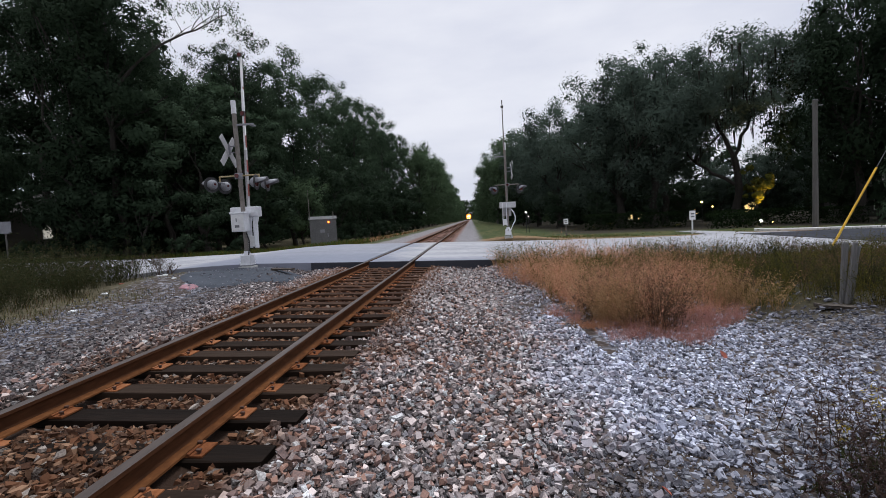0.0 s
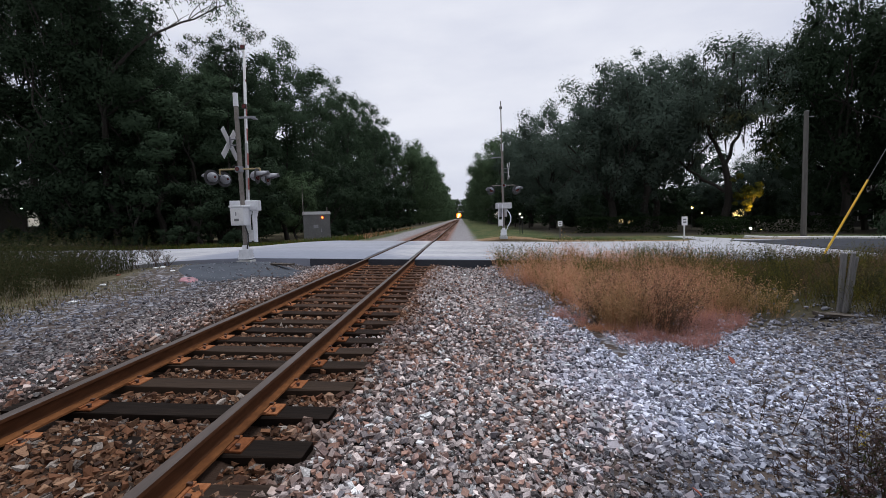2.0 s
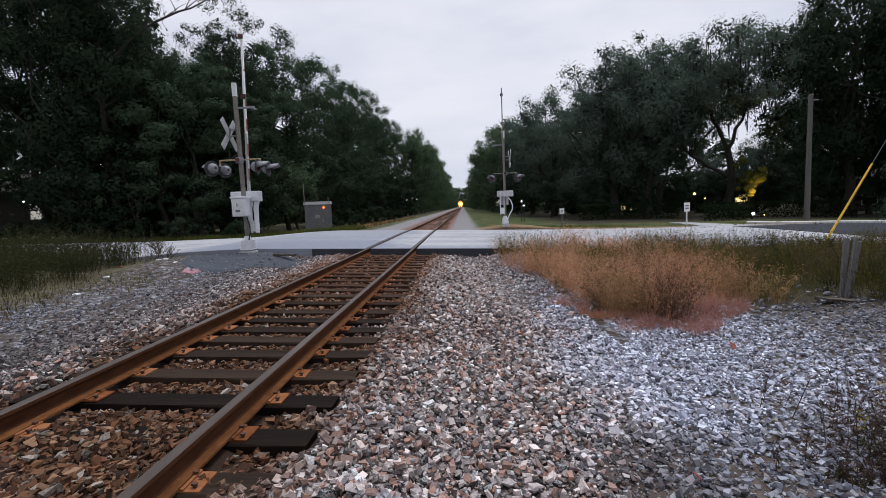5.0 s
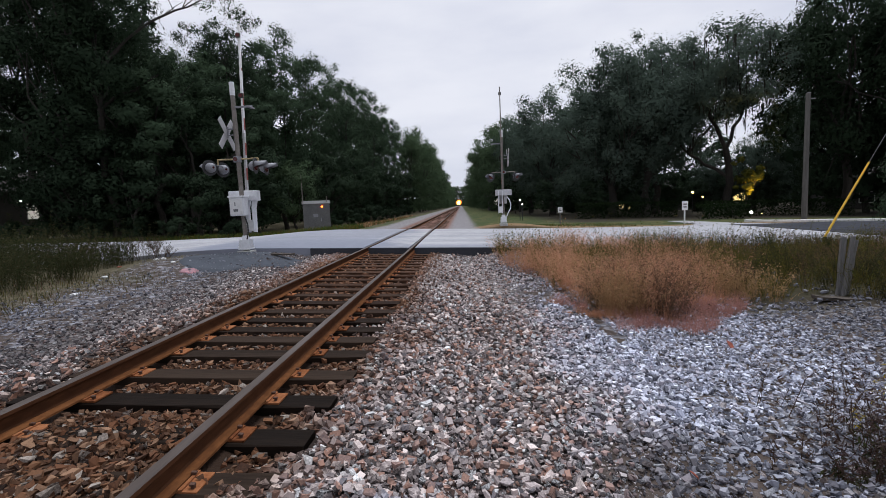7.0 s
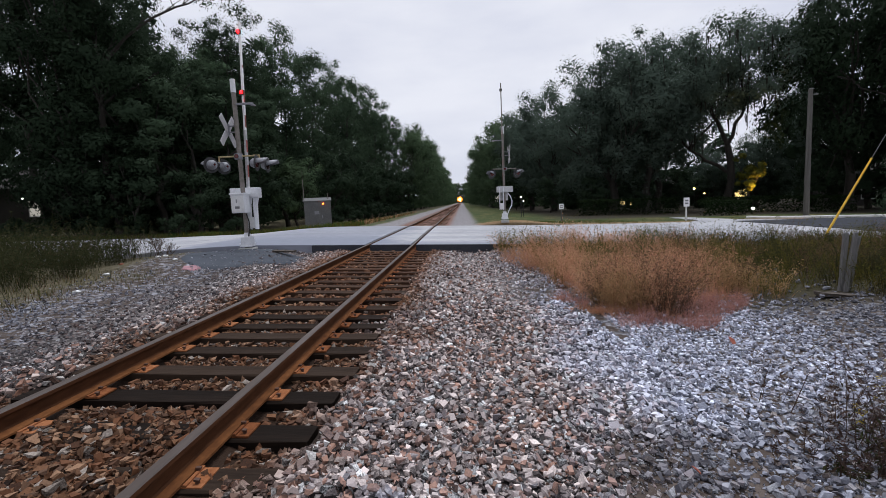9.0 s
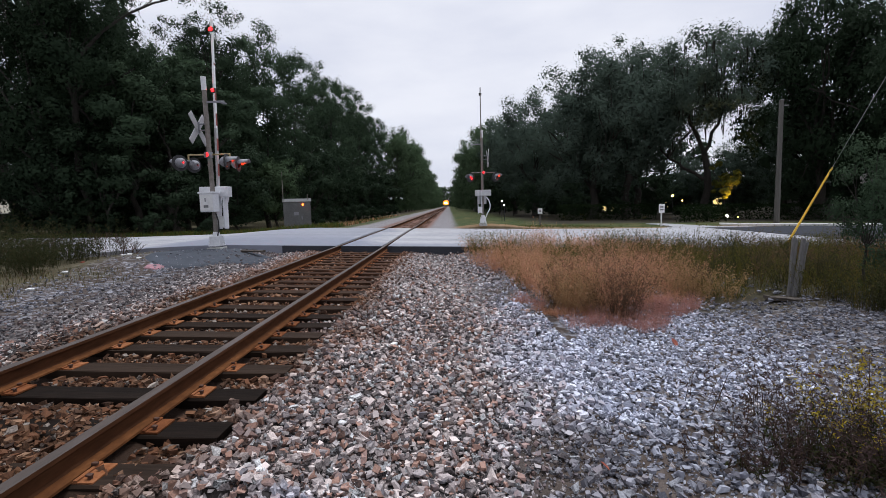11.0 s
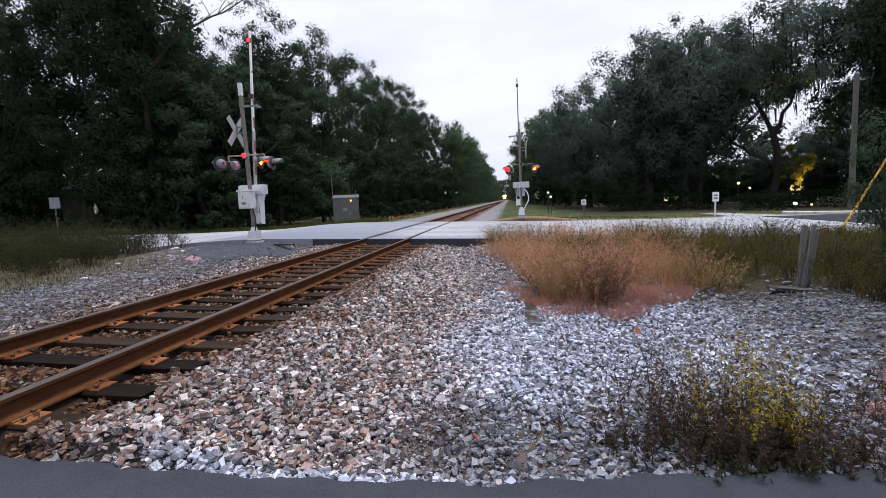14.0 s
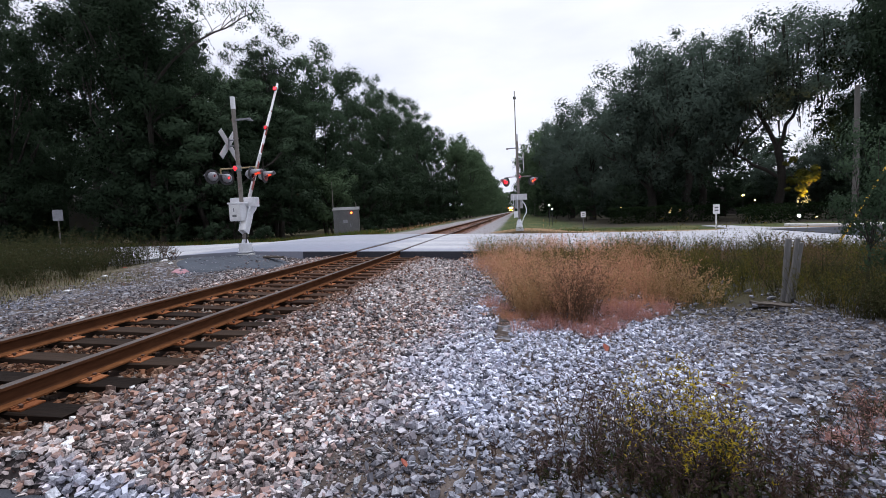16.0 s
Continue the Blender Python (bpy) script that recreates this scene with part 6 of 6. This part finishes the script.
house(pose(38.0, 80, -1.01, 0, 0, -12), 22, 10, 2.6, "low pale house with lamplit windows behind the oaks", [(-8.5, 0.7, 0.6, 1.6, WINDOW_LIT), (-6.6, 0.5, 1.5, 0.9, WINDOW_LIT), (-3, 0.9, 1.2, 1.2, GLASS), (1.2, 1.0, 0.8, 1.0, WINDOW_LIT), (5.5, 1.0, 1.2, 1.2, GLASS), (8.6, 1.0, 1.6, 1.4, WINDOW_LIT)])
house(pose(58, 58, -1.19, 0, 0, -25), 20, 10, 3.0, "low pale house half hidden by trees", [(-6.5, 0.9, 1.3, 1.2, GLASS), (-2.5, 0.9, 1.3, 1.2, WINDOW_COOL), (3.0, 0.9, 1.3, 1.2, GLASS)])
house(pose(13.5, 108, -0.15, 0, 0, 0), 9, 9, 3.0, "pale house glimpsed beyond the lawn", [(-3.2, 1.0, 0.9, 1.5, WINDOW_COOL), (1.0, 0.9, 1.3, 1.2, WINDOW_COOL)])
# both white-glowing panes are added to give a pale patch between the trees
house(pose(-45.6, 55.5, 0.49, 0, 0, 40), 14, 10, 4.2, "pale house glimpsed through the wood", [(-3.2, 1.2, 1.5, 1.8, WINDOW_COOL), (0.4, 1.2, 1.0, 1.8, WINDOW_COOL), (3.5, 1.2, 1.5, 1.6, GLASS)])


def garden_lamp(x, y, mat, size, label, height=0.35):
    root = base("garden_lamp", pose(x, y, land_flat(x, y)), label, "lamp", "garden lamps")
    bm = fresh()
    tube(bm, (0, 0, -0.1), (0, 0, height), 0.03, seg=8)
    part("stake", bm, BLACK, root)
    bm = fresh()
    bmesh.ops.create_uvsphere(bm, u_segments=12, v_segments=8, radius=size, matrix=Matrix.Translation((0, 0, height + size * 0.8)))
    part("globe", bm, mat, root, smooth=True)
    return root


garden_lamp(24.0, 35.3, LAMP_WHITE, 0.10, "white glowing garden lamp on the lawn", 0.35)
garden_lamp(28.5, 41.2, WARM_GLOBE, 0.07, "warm garden lamp beneath a shrub", 0.15)
garden_lamp(15.6, 50.5, WARM_GLOBE, 0.06, "warm lamp glowing beneath the oaks", 1.3)
garden_lamp(37.0, 48.0, WARM_GLOBE, 0.07, "warm lamp glowing beneath the oaks", 1.9)
# these two post globes stand in for lit house windows beneath the oaks
garden_lamp(27.9, 52.0, WARM_GLOBE, 0.11, "warm globe on a post standing in for a lamplit window", 2.2)
garden_lamp(29.0, 52.0, WARM_GLOBE, 0.07, "warm globe on a post standing in for a lamplit window", 1.7)
garden_lamp(7.6, 41.0, LAMP_WHITE, 0.05, "white lamp gleaming on the lawn", 1.75)
garden_lamp(7.85, 41.3, LAMP_WHITE, 0.04, "white lamp gleaming on the lawn", 1.4)
garden_lamp(-39.5, 42.5, LAMP_WHITE, 0.09, "white lamp glowing through the wood", 3.6)
up = bpy.data.lights.new("shrub_uplight", "SPOT")
up.energy, up.color, up.shadow_soft_size, up.spot_size, up.spot_blend = 2000, (1.0, 0.60, 0.14), 0.1, radians(56), 0.6
new("shrub_uplight", up).matrix_world = look((28.5, 41.2, land_flat(28.5, 41.2) + 0.45), (28.5, 42.9, 4.0))


# ---- weeds and grass ----
def blades(name, xy, h, width, material, rs, lean=0.35, ground=land):
    """Many bent blades, one joined mesh: each is a bent strip of two quads."""
    n = len(xy)
    g = ground(xy[:, 0], xy[:, 1])
    root = np.stack([xy[:, 0], xy[:, 1], g - 0.02], -1)
    a = rs.uniform(0, 2 * np.pi, n)
    side = np.stack([np.cos(a), np.sin(a), 0 * a], -1) * (width * rs.uniform(0.6, 1.3, n))[:, None]
    bend = np.stack([rs.normal(0, lean, n), rs.normal(0, lean, n), 0 * a], -1) * h[:, None]
    mid = root + bend * 0.3 + np.stack([0 * h, 0 * h, h * 0.55], -1)
    tip = root + bend + np.stack([0 * h, 0 * h, h * rs.uniform(0.85, 1.0, n)], -1)
    v = np.stack([root - side, root + side, mid + side * 0.8, mid - side * 0.8, tip + side * 0.15, tip - side * 0.15], 1).reshape(-1, 3)
    k = np.arange(n)[:, None] * 6
    f = np.concatenate([k + np.array([[0, 1, 2, 3]]), k + np.array([[3, 2, 4, 5]])])
    return fast_mesh(name, v, f, material)


def sprigs(rs, xy, h, per, size, material, name, ground=land, spread=0.10, low=0.25):
    """Little leaves or seed heads up the stems."""
    n = len(xy)
    i = rs.randint(0, n, n * per)
    t = rs.uniform(low, 1.05, len(i))
    p = np.stack([xy[i, 0], xy[i, 1], ground(xy[i, 0], xy[i, 1]) + h[i] * t], -1)
    p += rs.normal(0, 1, p.shape) * spread * h[i][:, None] * np.array([1, 1, 0.5])
    v, f = leaf_tris(p, size, rs)
    return fast_mesh(name, v, f, material)


def weed_patch(name, label, xy, h, mats, rs, width=0.006, leaf=0.0, per=4):
    root = base(name, pose(0, 0, 0), label, "weeds", kind="stuff")
    cut = np.array_split(rs.permutation(len(xy)), len(mats))
    for idx, mt in zip(cut, mats):
        ob = new("grass_mass", blades("grass_mass", xy[idx], h[idx], width, mt, rs))
        ob.parent = root
        tagged(ob, kind="stuff")
        if leaf:
            ob = new("weed_foliage", sprigs(rs, xy[idx], h[idx], per, leaf, mt, "weed_foliage"))
            ob.parent = root
            tagged(ob, kind="stuff")
    return root


rs = np.random.RandomState(55)


def clumped(n, x0, x1, y0, y1, keep):
    x, y = rs.uniform(x0, x1, n), rs.uniform(y0, y1, n)
    ok = keep(x, y)
    return np.stack([x[ok], y[ok]], -1)


def tuft_height(xy, lo, hi):
    w = 0.5 + 0.25 * np.sin(2.3 * xy[:, 0] + 1.2 * xy[:, 1]) + 0.25 * np.sin(3.7 * xy[:, 1] - 1.1 * xy[:, 0])
    return lo + (hi - lo) * (0.55 * w + 0.45 * rs.uniform(size=len(xy)))


def thicket_edge(x):
    return 7.15 + 0.25 * np.sin(2.1 * x) + 1.0 * ramp01(x, 6.0, 7.4) + 0.5 * (1 - ramp01(x, 4.2, 4.9))


def tufts(name, label, spots, mats, per, leaf, width=0.0035, spread=0.55):
    """Mounded tufts: stems that lean outward from each root, with small dry leaves along them."""
    root = base(name, pose(0, 0, 0), label, "weeds", kind="stuff")
    field = np.sin(1.7 * spots[:, 0] + 0.9 * spots[:, 1]) + np.sin(2.6 * spots[:, 1] - 1.3 * spots[:, 0] + 1) + rs.normal(0, 0.7, len(spots))
    spots[:, 3] *= 0.98 + 0.13 * np.sin(2.1 * spots[:, 0] - 0.7 * spots[:, 1]) + 0.10 * np.sin(3.3 * spots[:, 1] + spots[:, 0])
    groups = np.array_split(np.argsort(field), len(mats))
    for idx, mt in zip(groups, mats):
        c = np.repeat(spots[idx], per, 0)
        n = len(c)
        off = rs.normal(0, 0.36, (n, 2))
        d = np.linalg.norm(off, axis=1)
        xy = c[:, :2] + off * c[:, 2:3] * 0.45
        h = c[:, 3] * np.clip(1.05 - 0.55 * d, 0.3, 1.1) * rs.uniform(0.7, 1.08, n)
        bend = np.concatenate([off * spread * h[:, None] + rs.normal(0, 0.22, (n, 2)) * h[:, None], np.zeros((n, 1))], 1)
        foot = np.stack([xy[:, 0], xy[:, 1], land(xy[:, 0], xy[:, 1]) - 0.02], -1)
        a = rs.uniform(0, 2 * np.pi, n)
        side = np.stack([np.cos(a), np.sin(a), 0 * a], -1) * width
        up = np.stack([0 * h, 0 * h, h], -1)
        mid, tip = foot + bend * 0.35 + up * 0.55, foot + bend + up
        v = np.stack([foot - side, foot + side, mid + side, mid - side, tip + side * 0.2, tip - side * 0.2], 1).reshape(-1, 3)
        k = np.arange(n)[:, None] * 6
        ob = new("stalk_mass", fast_mesh("stalk_mass", v, np.concatenate([k + np.array([[0, 1, 2, 3]]), k + np.array([[3, 2, 4, 5]])]), mt))
        ob.parent = root
        tagged(ob, kind="stuff")
        i = rs.randint(0, n, n * leaf[0])
        t = rs.uniform(0.18, 1.03, len(i))[:, None] ** 0.8
        p_ = foot[i] + bend[i] * t ** 1.6 + up[i] * t + rs.normal(0, 0.018, (len(i), 3))
        v, f = leaf_tris(p_, leaf[1], rs)
        ob = new("dry_foliage", fast_mesh("dry_foliage", v, f, mt))
        ob.parent = root
        tagged(ob, kind="stuff")
    return root


def spots(n, x0, x1, y0, y1, keep, radius, height):
    q = clumped(n, x0, x1, y0, y1, keep)
    r = rs.uniform(*radius, len(q))
    return np.concatenate([q, r[:, None], (rs.uniform(*height, len(q)) * (0.8 + 0.4 * r / radius[1]))[:, None]], 1)


def thicket(x, y):
    left = 4.5 - 1.0 * ramp01(y, 10, 14) + 0.15 * np.sin(2.4 * y)
    return (y > thicket_edge(x) + 0.75 - 0.5 * ramp01(x, 6.2, 7.2)) & (x > left)


tufts("dry_grass", "thicket of dry reddish-brown grass beside the gravel", spots(350, 3.3, 8.0, 7.4, 14.8, thicket, (0.30, 0.75), (0.52, 0.95)), [WEED_RED, WEED_TAN, WEED_RED, WEED_RED, WEED_OLIVE, WEED_TAN], 38, (11, 0.019), 0.0016, 0.95)
tufts("dry_grass", "low purplish dead grass creeping over the gravel", spots(150, 4.1, 7.3, 6.5, 8.5, lambda x, y: (y > thicket_edge(x) - 0.55) & (y < thicket_edge(x) + 0.9), (0.15, 0.42), (0.10, 0.30)), [WEED_PURPLE, WEED_PURPLE, WEED_RED], 34, (9, 0.010), 0.002, 1.1)
tufts("weed_clump", "tall olive-brown weed clump in the dry grass", spots(34, 4.7, 5.9, 7.1, 8.2, lambda x, y: x > 0, (0.25, 0.45), (0.90, 1.25)), [WEED_STEM, WEED_RED, WEED_STEM, WEED_TAN], 46, (16, 0.018), 0.0016, 0.75)
tufts("olive_grass", "deep unmown olive grass between gravel and road", spots(760, 7.5, 18.0, 4.8, 14.9, lambda x, y: y > olive_edge(x) + 0.1, (0.4, 0.8), (0.52, 0.82)), [WEED_OLIVE, WEED_DARK, WEED_DARK, WEED_OLIVE, WEED_STEM], 34, (8, 0.020), 0.0028, 0.8)
tufts("dark_weeds", "dark-green grass thick beside the gravel", spots(150, 9.0, 13.0, 4.9, 9.0, lambda x, y: (y > olive_edge(x) + 0.05) & (y < olive_edge(x) + 2.0), (0.3, 0.6), (0.45, 0.80)), [WEED_DARK, LEAF_LIGHT, WEED_DARK], 30, (9, 0.022), 0.003, 0.8)
tufts("dry_grass", "low reddish weeds creeping over the gravel", spots(26, 6.9, 8.8, 3.5, 4.4, lambda x, y: np.abs(y - 3.4 - 0.3 * (x - 6.0)) < 0.35, (0.15, 0.35), (0.10, 0.26)), [WEED_STEM, WEED_DARK, WEED_PURPLE], 30, (9, 0.012), 0.002, 1.1)
tufts("green_sprigs", "leafy green sprigs standing above the dry grass", spots(16, 5.6, 7.2, 11.5, 12.6, lambda x, y: x > 0, (0.3, 0.5), (0.85, 1.05)), [LEAF_LIGHT, WEED_OLIVE], 26, (14, 0.020))
p = clumped(150, 4.0, 12.0, 12.6, 14.9, lambda x, y: rs.uniform(size=len(x)) < 0.6)
weed_patch("seed_stalks", "thin seeding stalks above the roadside grass", p, rs.uniform(0.8, 1.15, len(p)), [WEED_OLIVE], rs, 0.006, 0.03, 14)
tufts("dark_weeds", "tall dark-green roadside weeds", spots(560, -22.0, -6.2, 9.0, 14.8, lambda x, y: (y > 9.2 + 0.3 * np.sin(2 * x) - 0.2 * np.clip(-x - 7, 0, 9)) & (x < -6.8 - 0.8 * ramp01(y, 10, 13)), (0.4, 0.8), (0.70, 1.40)), [WEED_DARK], 22, (9, 0.034), 0.003, 0.8)
p = clumped(9000, -16.0, -4.2, 6.4, 11.4, lambda x, y: (x < -4.7 + 0.4 * np.sin(2 * y)) & (rs.uniform(size=len(x)) < 0.35 + 0.65 * ramp01(-x, 4.5, 6.0)) & (y > 7.2 + 0.35 * np.sin(1.7 * x) - 0.1 * np.clip(-x - 6, 0, 9)))
weed_patch("short_grass", "short yellowish grass at the gravel's edge", p, tuft_height(p, 0.05, 0.20), [WEED_OLIVE, WEED_STEM, WEED_DARK, WEED_DARK], rs, 0.005)
p = clumped(5200, 7.5, 40, 27.1, 31.5, lambda x, y: ~((x > 13) & (x < 22.5)))
weed_patch("verge_grass", "mown verge grass beyond the road", p, rs.uniform(0.06, 0.16, len(p)), [WEED_OLIVE, LEAF_LIGHT], rs, 0.014)
p = clumped(13000, -30, -4.2, 27.1, 31.5, lambda x, y: y > 27.1)
weed_patch("verge_grass", "uncut grass along the road by the wood", p, rs.uniform(0.12, 0.45, len(p)), [LEAF_LIGHT, WEED_OLIVE], rs, 0.014)
p = clumped(5000, -11.5, -4.0, 31.5, 70, lambda x, y: x < -4.6 + 0.4 * np.sin(y))
weed_patch("verge_grass", "uncut grass along the track by the wood", p, rs.uniform(0.12, 0.40, len(p)), [WEED_OLIVE, LEAF_LIGHT, WEED_RED], rs, 0.02)


# weeds with yellow flowers close to the walk
def flower_weed(x, y, h, n, yellow, r):
    root = base("flowering_weed", pose(x, y, land_flat(x, y)), "straggly brown weed with yellow flowers on the gravel" if yellow else "straggly dark weed on the gravel", "weed", "weeds on the gravel")
    flat = lambda px, py: 0 * px
    n = max(3, int(0.95 * n))
    xy = r.normal(0, 0.11, (n, 2))
    hh = 1.3 * h * r.uniform(0.4, 1.0, n)
    for name, me in (("stalk_mass", blades("stalk_mass", xy, hh, 0.0034, WEED_BLACK, r, 0.30, flat)), ("foliage", sprigs(r, xy, hh * 0.62, 15, 0.022, WEED_DARK if n > 12 else WEED_BLACK, "foliage", flat, 0.17, 0.0)), ("dry_foliage", sprigs(r, xy, hh, 26, 0.014, WEED_TOP, "dry_foliage", flat, 0.05, 0.35))):
        ob = new(name, me)
        ob.parent = root
        tagged(ob, kind="stuff")
    if yellow:
        ob = new("blossom", sprigs(r, xy[: max(3, n // 2)], hh[: max(3, n // 2)], 9 * yellow if yellow > 2 else 3, 0.015, FLOWER, "blossom", flat, 0.07, 0.5))
        ob.parent = root
        tagged(ob, kind="stuff")
    return root


rw = np.random.RandomState(6)
for x, y, h, n, yl in ((4.80, 3.05, 0.28, 4, 0), (4.95, 3.15, 0.40, 6, 0), (5.1, 2.98, 0.42, 8, 0), (5.12, 3.32, 0.70, 7, 0), (5.28, 3.1, 0.50, 14, 1), (5.42, 2.95, 0.46, 24, 1), (5.5, 3.2, 0.62, 20, 4), (5.66, 3.0, 0.50, 28, 3), (5.8, 3.2, 0.60, 24, 7), (5.92, 2.98, 0.48, 26, 4), (6.06, 3.2, 0.58, 14, 1), (5.3, 3.35, 0.72, 6, 0), (5.68, 3.4, 0.74, 7, 0),
                       (6.25, 3.05, 0.42, 8, 0), (5.35, 2.90, 0.24, 12, 0), (5.6, 2.87, 0.28, 20, 0), (5.82, 2.86, 0.30, 18, 1), (6.15, 2.90, 0.28, 8, 1), (6.66, 3.3, 0.3, 3, 0), (5.02, 4.2, 0.62, 5, 0), (5.45, 3.7, 0.62, 7, 0), (5.0, 2.88, 0.18, 5, 0), (6.45, 2.95, 0.24, 6, 0), (4.98, 2.93, 0.16, 16, 0), (5.5, 2.9, 0.22, 20, 0), (5.72, 2.9, 0.24, 22, 0), (5.98, 2.87, 0.22, 20, 0), (6.3, 2.88, 0.20, 16, 0), (6.6, 2.95, 0.20, 14, 0), (6.55, 3.2, 0.4, 5, 0), (6.9, 3.5, 0.34, 10, 0), (7.2, 3.3, 0.26, 14, 0), (7.0, 3.05, 0.22, 14, 0), (7.3, 3.9, 0.30, 9, 0)):
    flower_weed(x, y, h, n, yl, rw)


def dead_shrub(x, y, h, seed):
    rng = random.Random(seed)
    bm = fresh()

    def grow(p, d, ln, r, depth):
        q = p + d * ln
        tube(bm, p, q, r, r * 0.6, 4, False)
        if depth:
            for _ in range(rng.choice((2, 3))):
                nd = (d + Vector((rng.uniform(-0.8, 0.8), rng.uniform(-0.8, 0.8), rng.uniform(-0.1, 0.5)))).normalized()
                grow(q, nd, ln * rng.uniform(0.6, 0.85), r * 0.62, depth - 1)

    for _ in range(6):
        grow(Vector((rng.uniform(-0.2, 0.2), rng.uniform(-0.2, 0.2), -0.05)), Vector((rng.uniform(-0.6, 0.6), rng.uniform(-0.4, 0.4), 1)).normalized(), h * 0.34, 0.013, 4)
    ob = new("dead_shrub", bm_mesh("dead_shrub", bm, TWIG))
    ob.matrix_basis = pose(x, y, land_flat(x, y))
    return tagged(ob, "leafless brown twiggy shrub by the road", "shrub", "dead shrubs")


dead_shrub(-7.3, 14.2, 0.75, 1)
dead_shrub(-8.3, 14.4, 0.85, 2)
dead_shrub(-6.7, 13.9, 0.45, 3)
dead_shrub(-9.6, 14.2, 0.8, 4)

bed_of_stones()


# ---- the train ----
def locomotive(m):
    root = base("locomotive", m, "dark diesel locomotive with bright headlights on the track", "locomotive")
    bm = fresh()
    box(bm, -1.5, 1.5, 2.2, 20, 1.3, 2.0, 0.05)
    box(bm, -1.05, 1.05, 5.6, 19.5, 2.0, 4.3, 0.1)
    part("body", bm, LOCO, root)
    bm = fresh()
    box(bm, -1.5, 1.5, 2.9, 5.6, 2.0, 4.55, 0.12)
    cab = part("cab", bm, LOCO, root)
    for x in (-0.72, 0.72):
        bm = fresh()
        box(bm, x - 0.45, x + 0.45, 2.87, 2.90, 3.45, 4.05, 0.01)
        part("windscreen", bm, GLASS, cab)
    bm = fresh()
    box(bm, -0.95, 0.95, 1.0, 2.95, 1.4, 3.15, 0.12)
    part("nose", bm, LOCO_YELLOW, root)
    bm = fresh()
    box(bm, -1.5, 1.5, 0.3, 0.8, 0.25, 1.4, 0.06)
    part("pilot", bm, LOCO, root)
    bm = fresh()
    tube(bm, (0, 0.0, 0.85), (0, 0.6, 0.85), 0.12, seg=10)
    part("coupler", bm, SPIKE, root)
    # oversized glowing disc added for the glare round the headlights
    bm = fresh()
    tube(bm, (0, -0.05, 0), (0, 0.05, 0), 3.0, seg=24)
    glare = part("headlight_bowl", bm, GLARE, root, "wide warm glowing disc that stands for headlight glare", at=GLARE_AT)
    for x in (-0.45, 0.45):
        bm = fresh()
        tube(bm, (x, 2.70, 3.95), (x, 2.775, 3.95), 0.75, seg=14)
        part("headlight", bm, HEADLIGHT, root, "bright warm headlight")
    for x in (-1.05, 1.05):
        bm = fresh()
        tube(bm, (x, 0.18, 1.5), (x, 0.28, 1.5), 0.20, seg=14)
        part("ditch_light", bm, DITCH, root, "white ditch light")
    for y in (3.6, 5.4, 7.2, 14.6, 16.4, 18.2):
        for x in (-0.76, 0.76):
            bm = fresh()
            tube(bm, (x - 0.06, y, 0.51), (x + 0.06, y, 0.51), 0.51, seg=20)
            part("wheel", bm, SPIKE, root)
    for y in (5.4, 16.4):
        bm = fresh()
        box(bm, -1.15, 1.15, y - 2.3, y + 2.3, 0.45, 1.1, 0.05)
        part("bogie_side", bm, LOCO, root)
    bm = fresh()
    box(bm, -1.4, 1.4, 8.2, 13.6, 0.45, 1.3, 0.12)
    part("fuel_tank", bm, LOCO, root)
    return root, glare


GLARE_AT = pose(0, 2.83, 3.95)
TRAIN, HEAD_GLARE = locomotive(pose(0, 545, 0))

# ---- what moves ----
FIRST, HALF = 8.76, 0.542      # the alternation's beat
ARM_ROWS = [(0.0, 3.5), (13.8, 3.8), (14.0, 5.2), (14.25, 9.5), (14.5, 14.0), (15.0, 20.5), (15.5, 25.5), (16.0, 29.5)]


def lit_spans(phase, wake):
    if phase == 2:
        return [(wake, 99.0)]
    out, t, k = [], FIRST, 0
    while t < 17:
        if k % 2 == phase:
            out.append((max(t, wake), t + HALF))
        t, k = t + HALF, k + 1
    return out


def motions():
    walk(TRAIN, [(0.0, pose(0, 545, 0)), (4.0, pose(0, 522, 0)), (8.0, pose(0, 498, 0)), (12.0, pose(0, 474, 0)), (16.0, pose(0, 450, 0))])
    # the glare disc tips edge-on, which leaves only the lamps' own glow
    walk(HEAD_GLARE, [(t, GLARE_AT @ pose(0, 0, 0, a, 0, 0)) for t, a in ((0.0, 0), (10.6, 0), (11.2, 44), (11.8, 84), (16.0, 84))])
    walk(ARM_A, [(t, ARM_A_AT @ pose(0, 0, 0, -a, 0, 0)) for t, a in ARM_ROWS])
    tick = 1 / 30
    for ob, at, phase, wake in FLASHERS:
        rows = [(0.0, at @ pose(0, 0, 0, 0, 0, 180))]
        for a, b in lit_spans(phase, wake):
            for k, turn in enumerate((180, 120, 60, 0)):
                if a + k * tick <= 15.9:
                    rows.append((a + k * tick, at @ pose(0, 0, 0, 0, 0, turn)))
            for k, turn in enumerate((0, 60, 120, 180)):
                if b + k * tick <= 15.9:
                    rows.append((b + k * tick, at @ pose(0, 0, 0, 0, 0, turn)))
        rows.append((16.0, rows[-1][1]))
        walk(ob, rows)


motions()
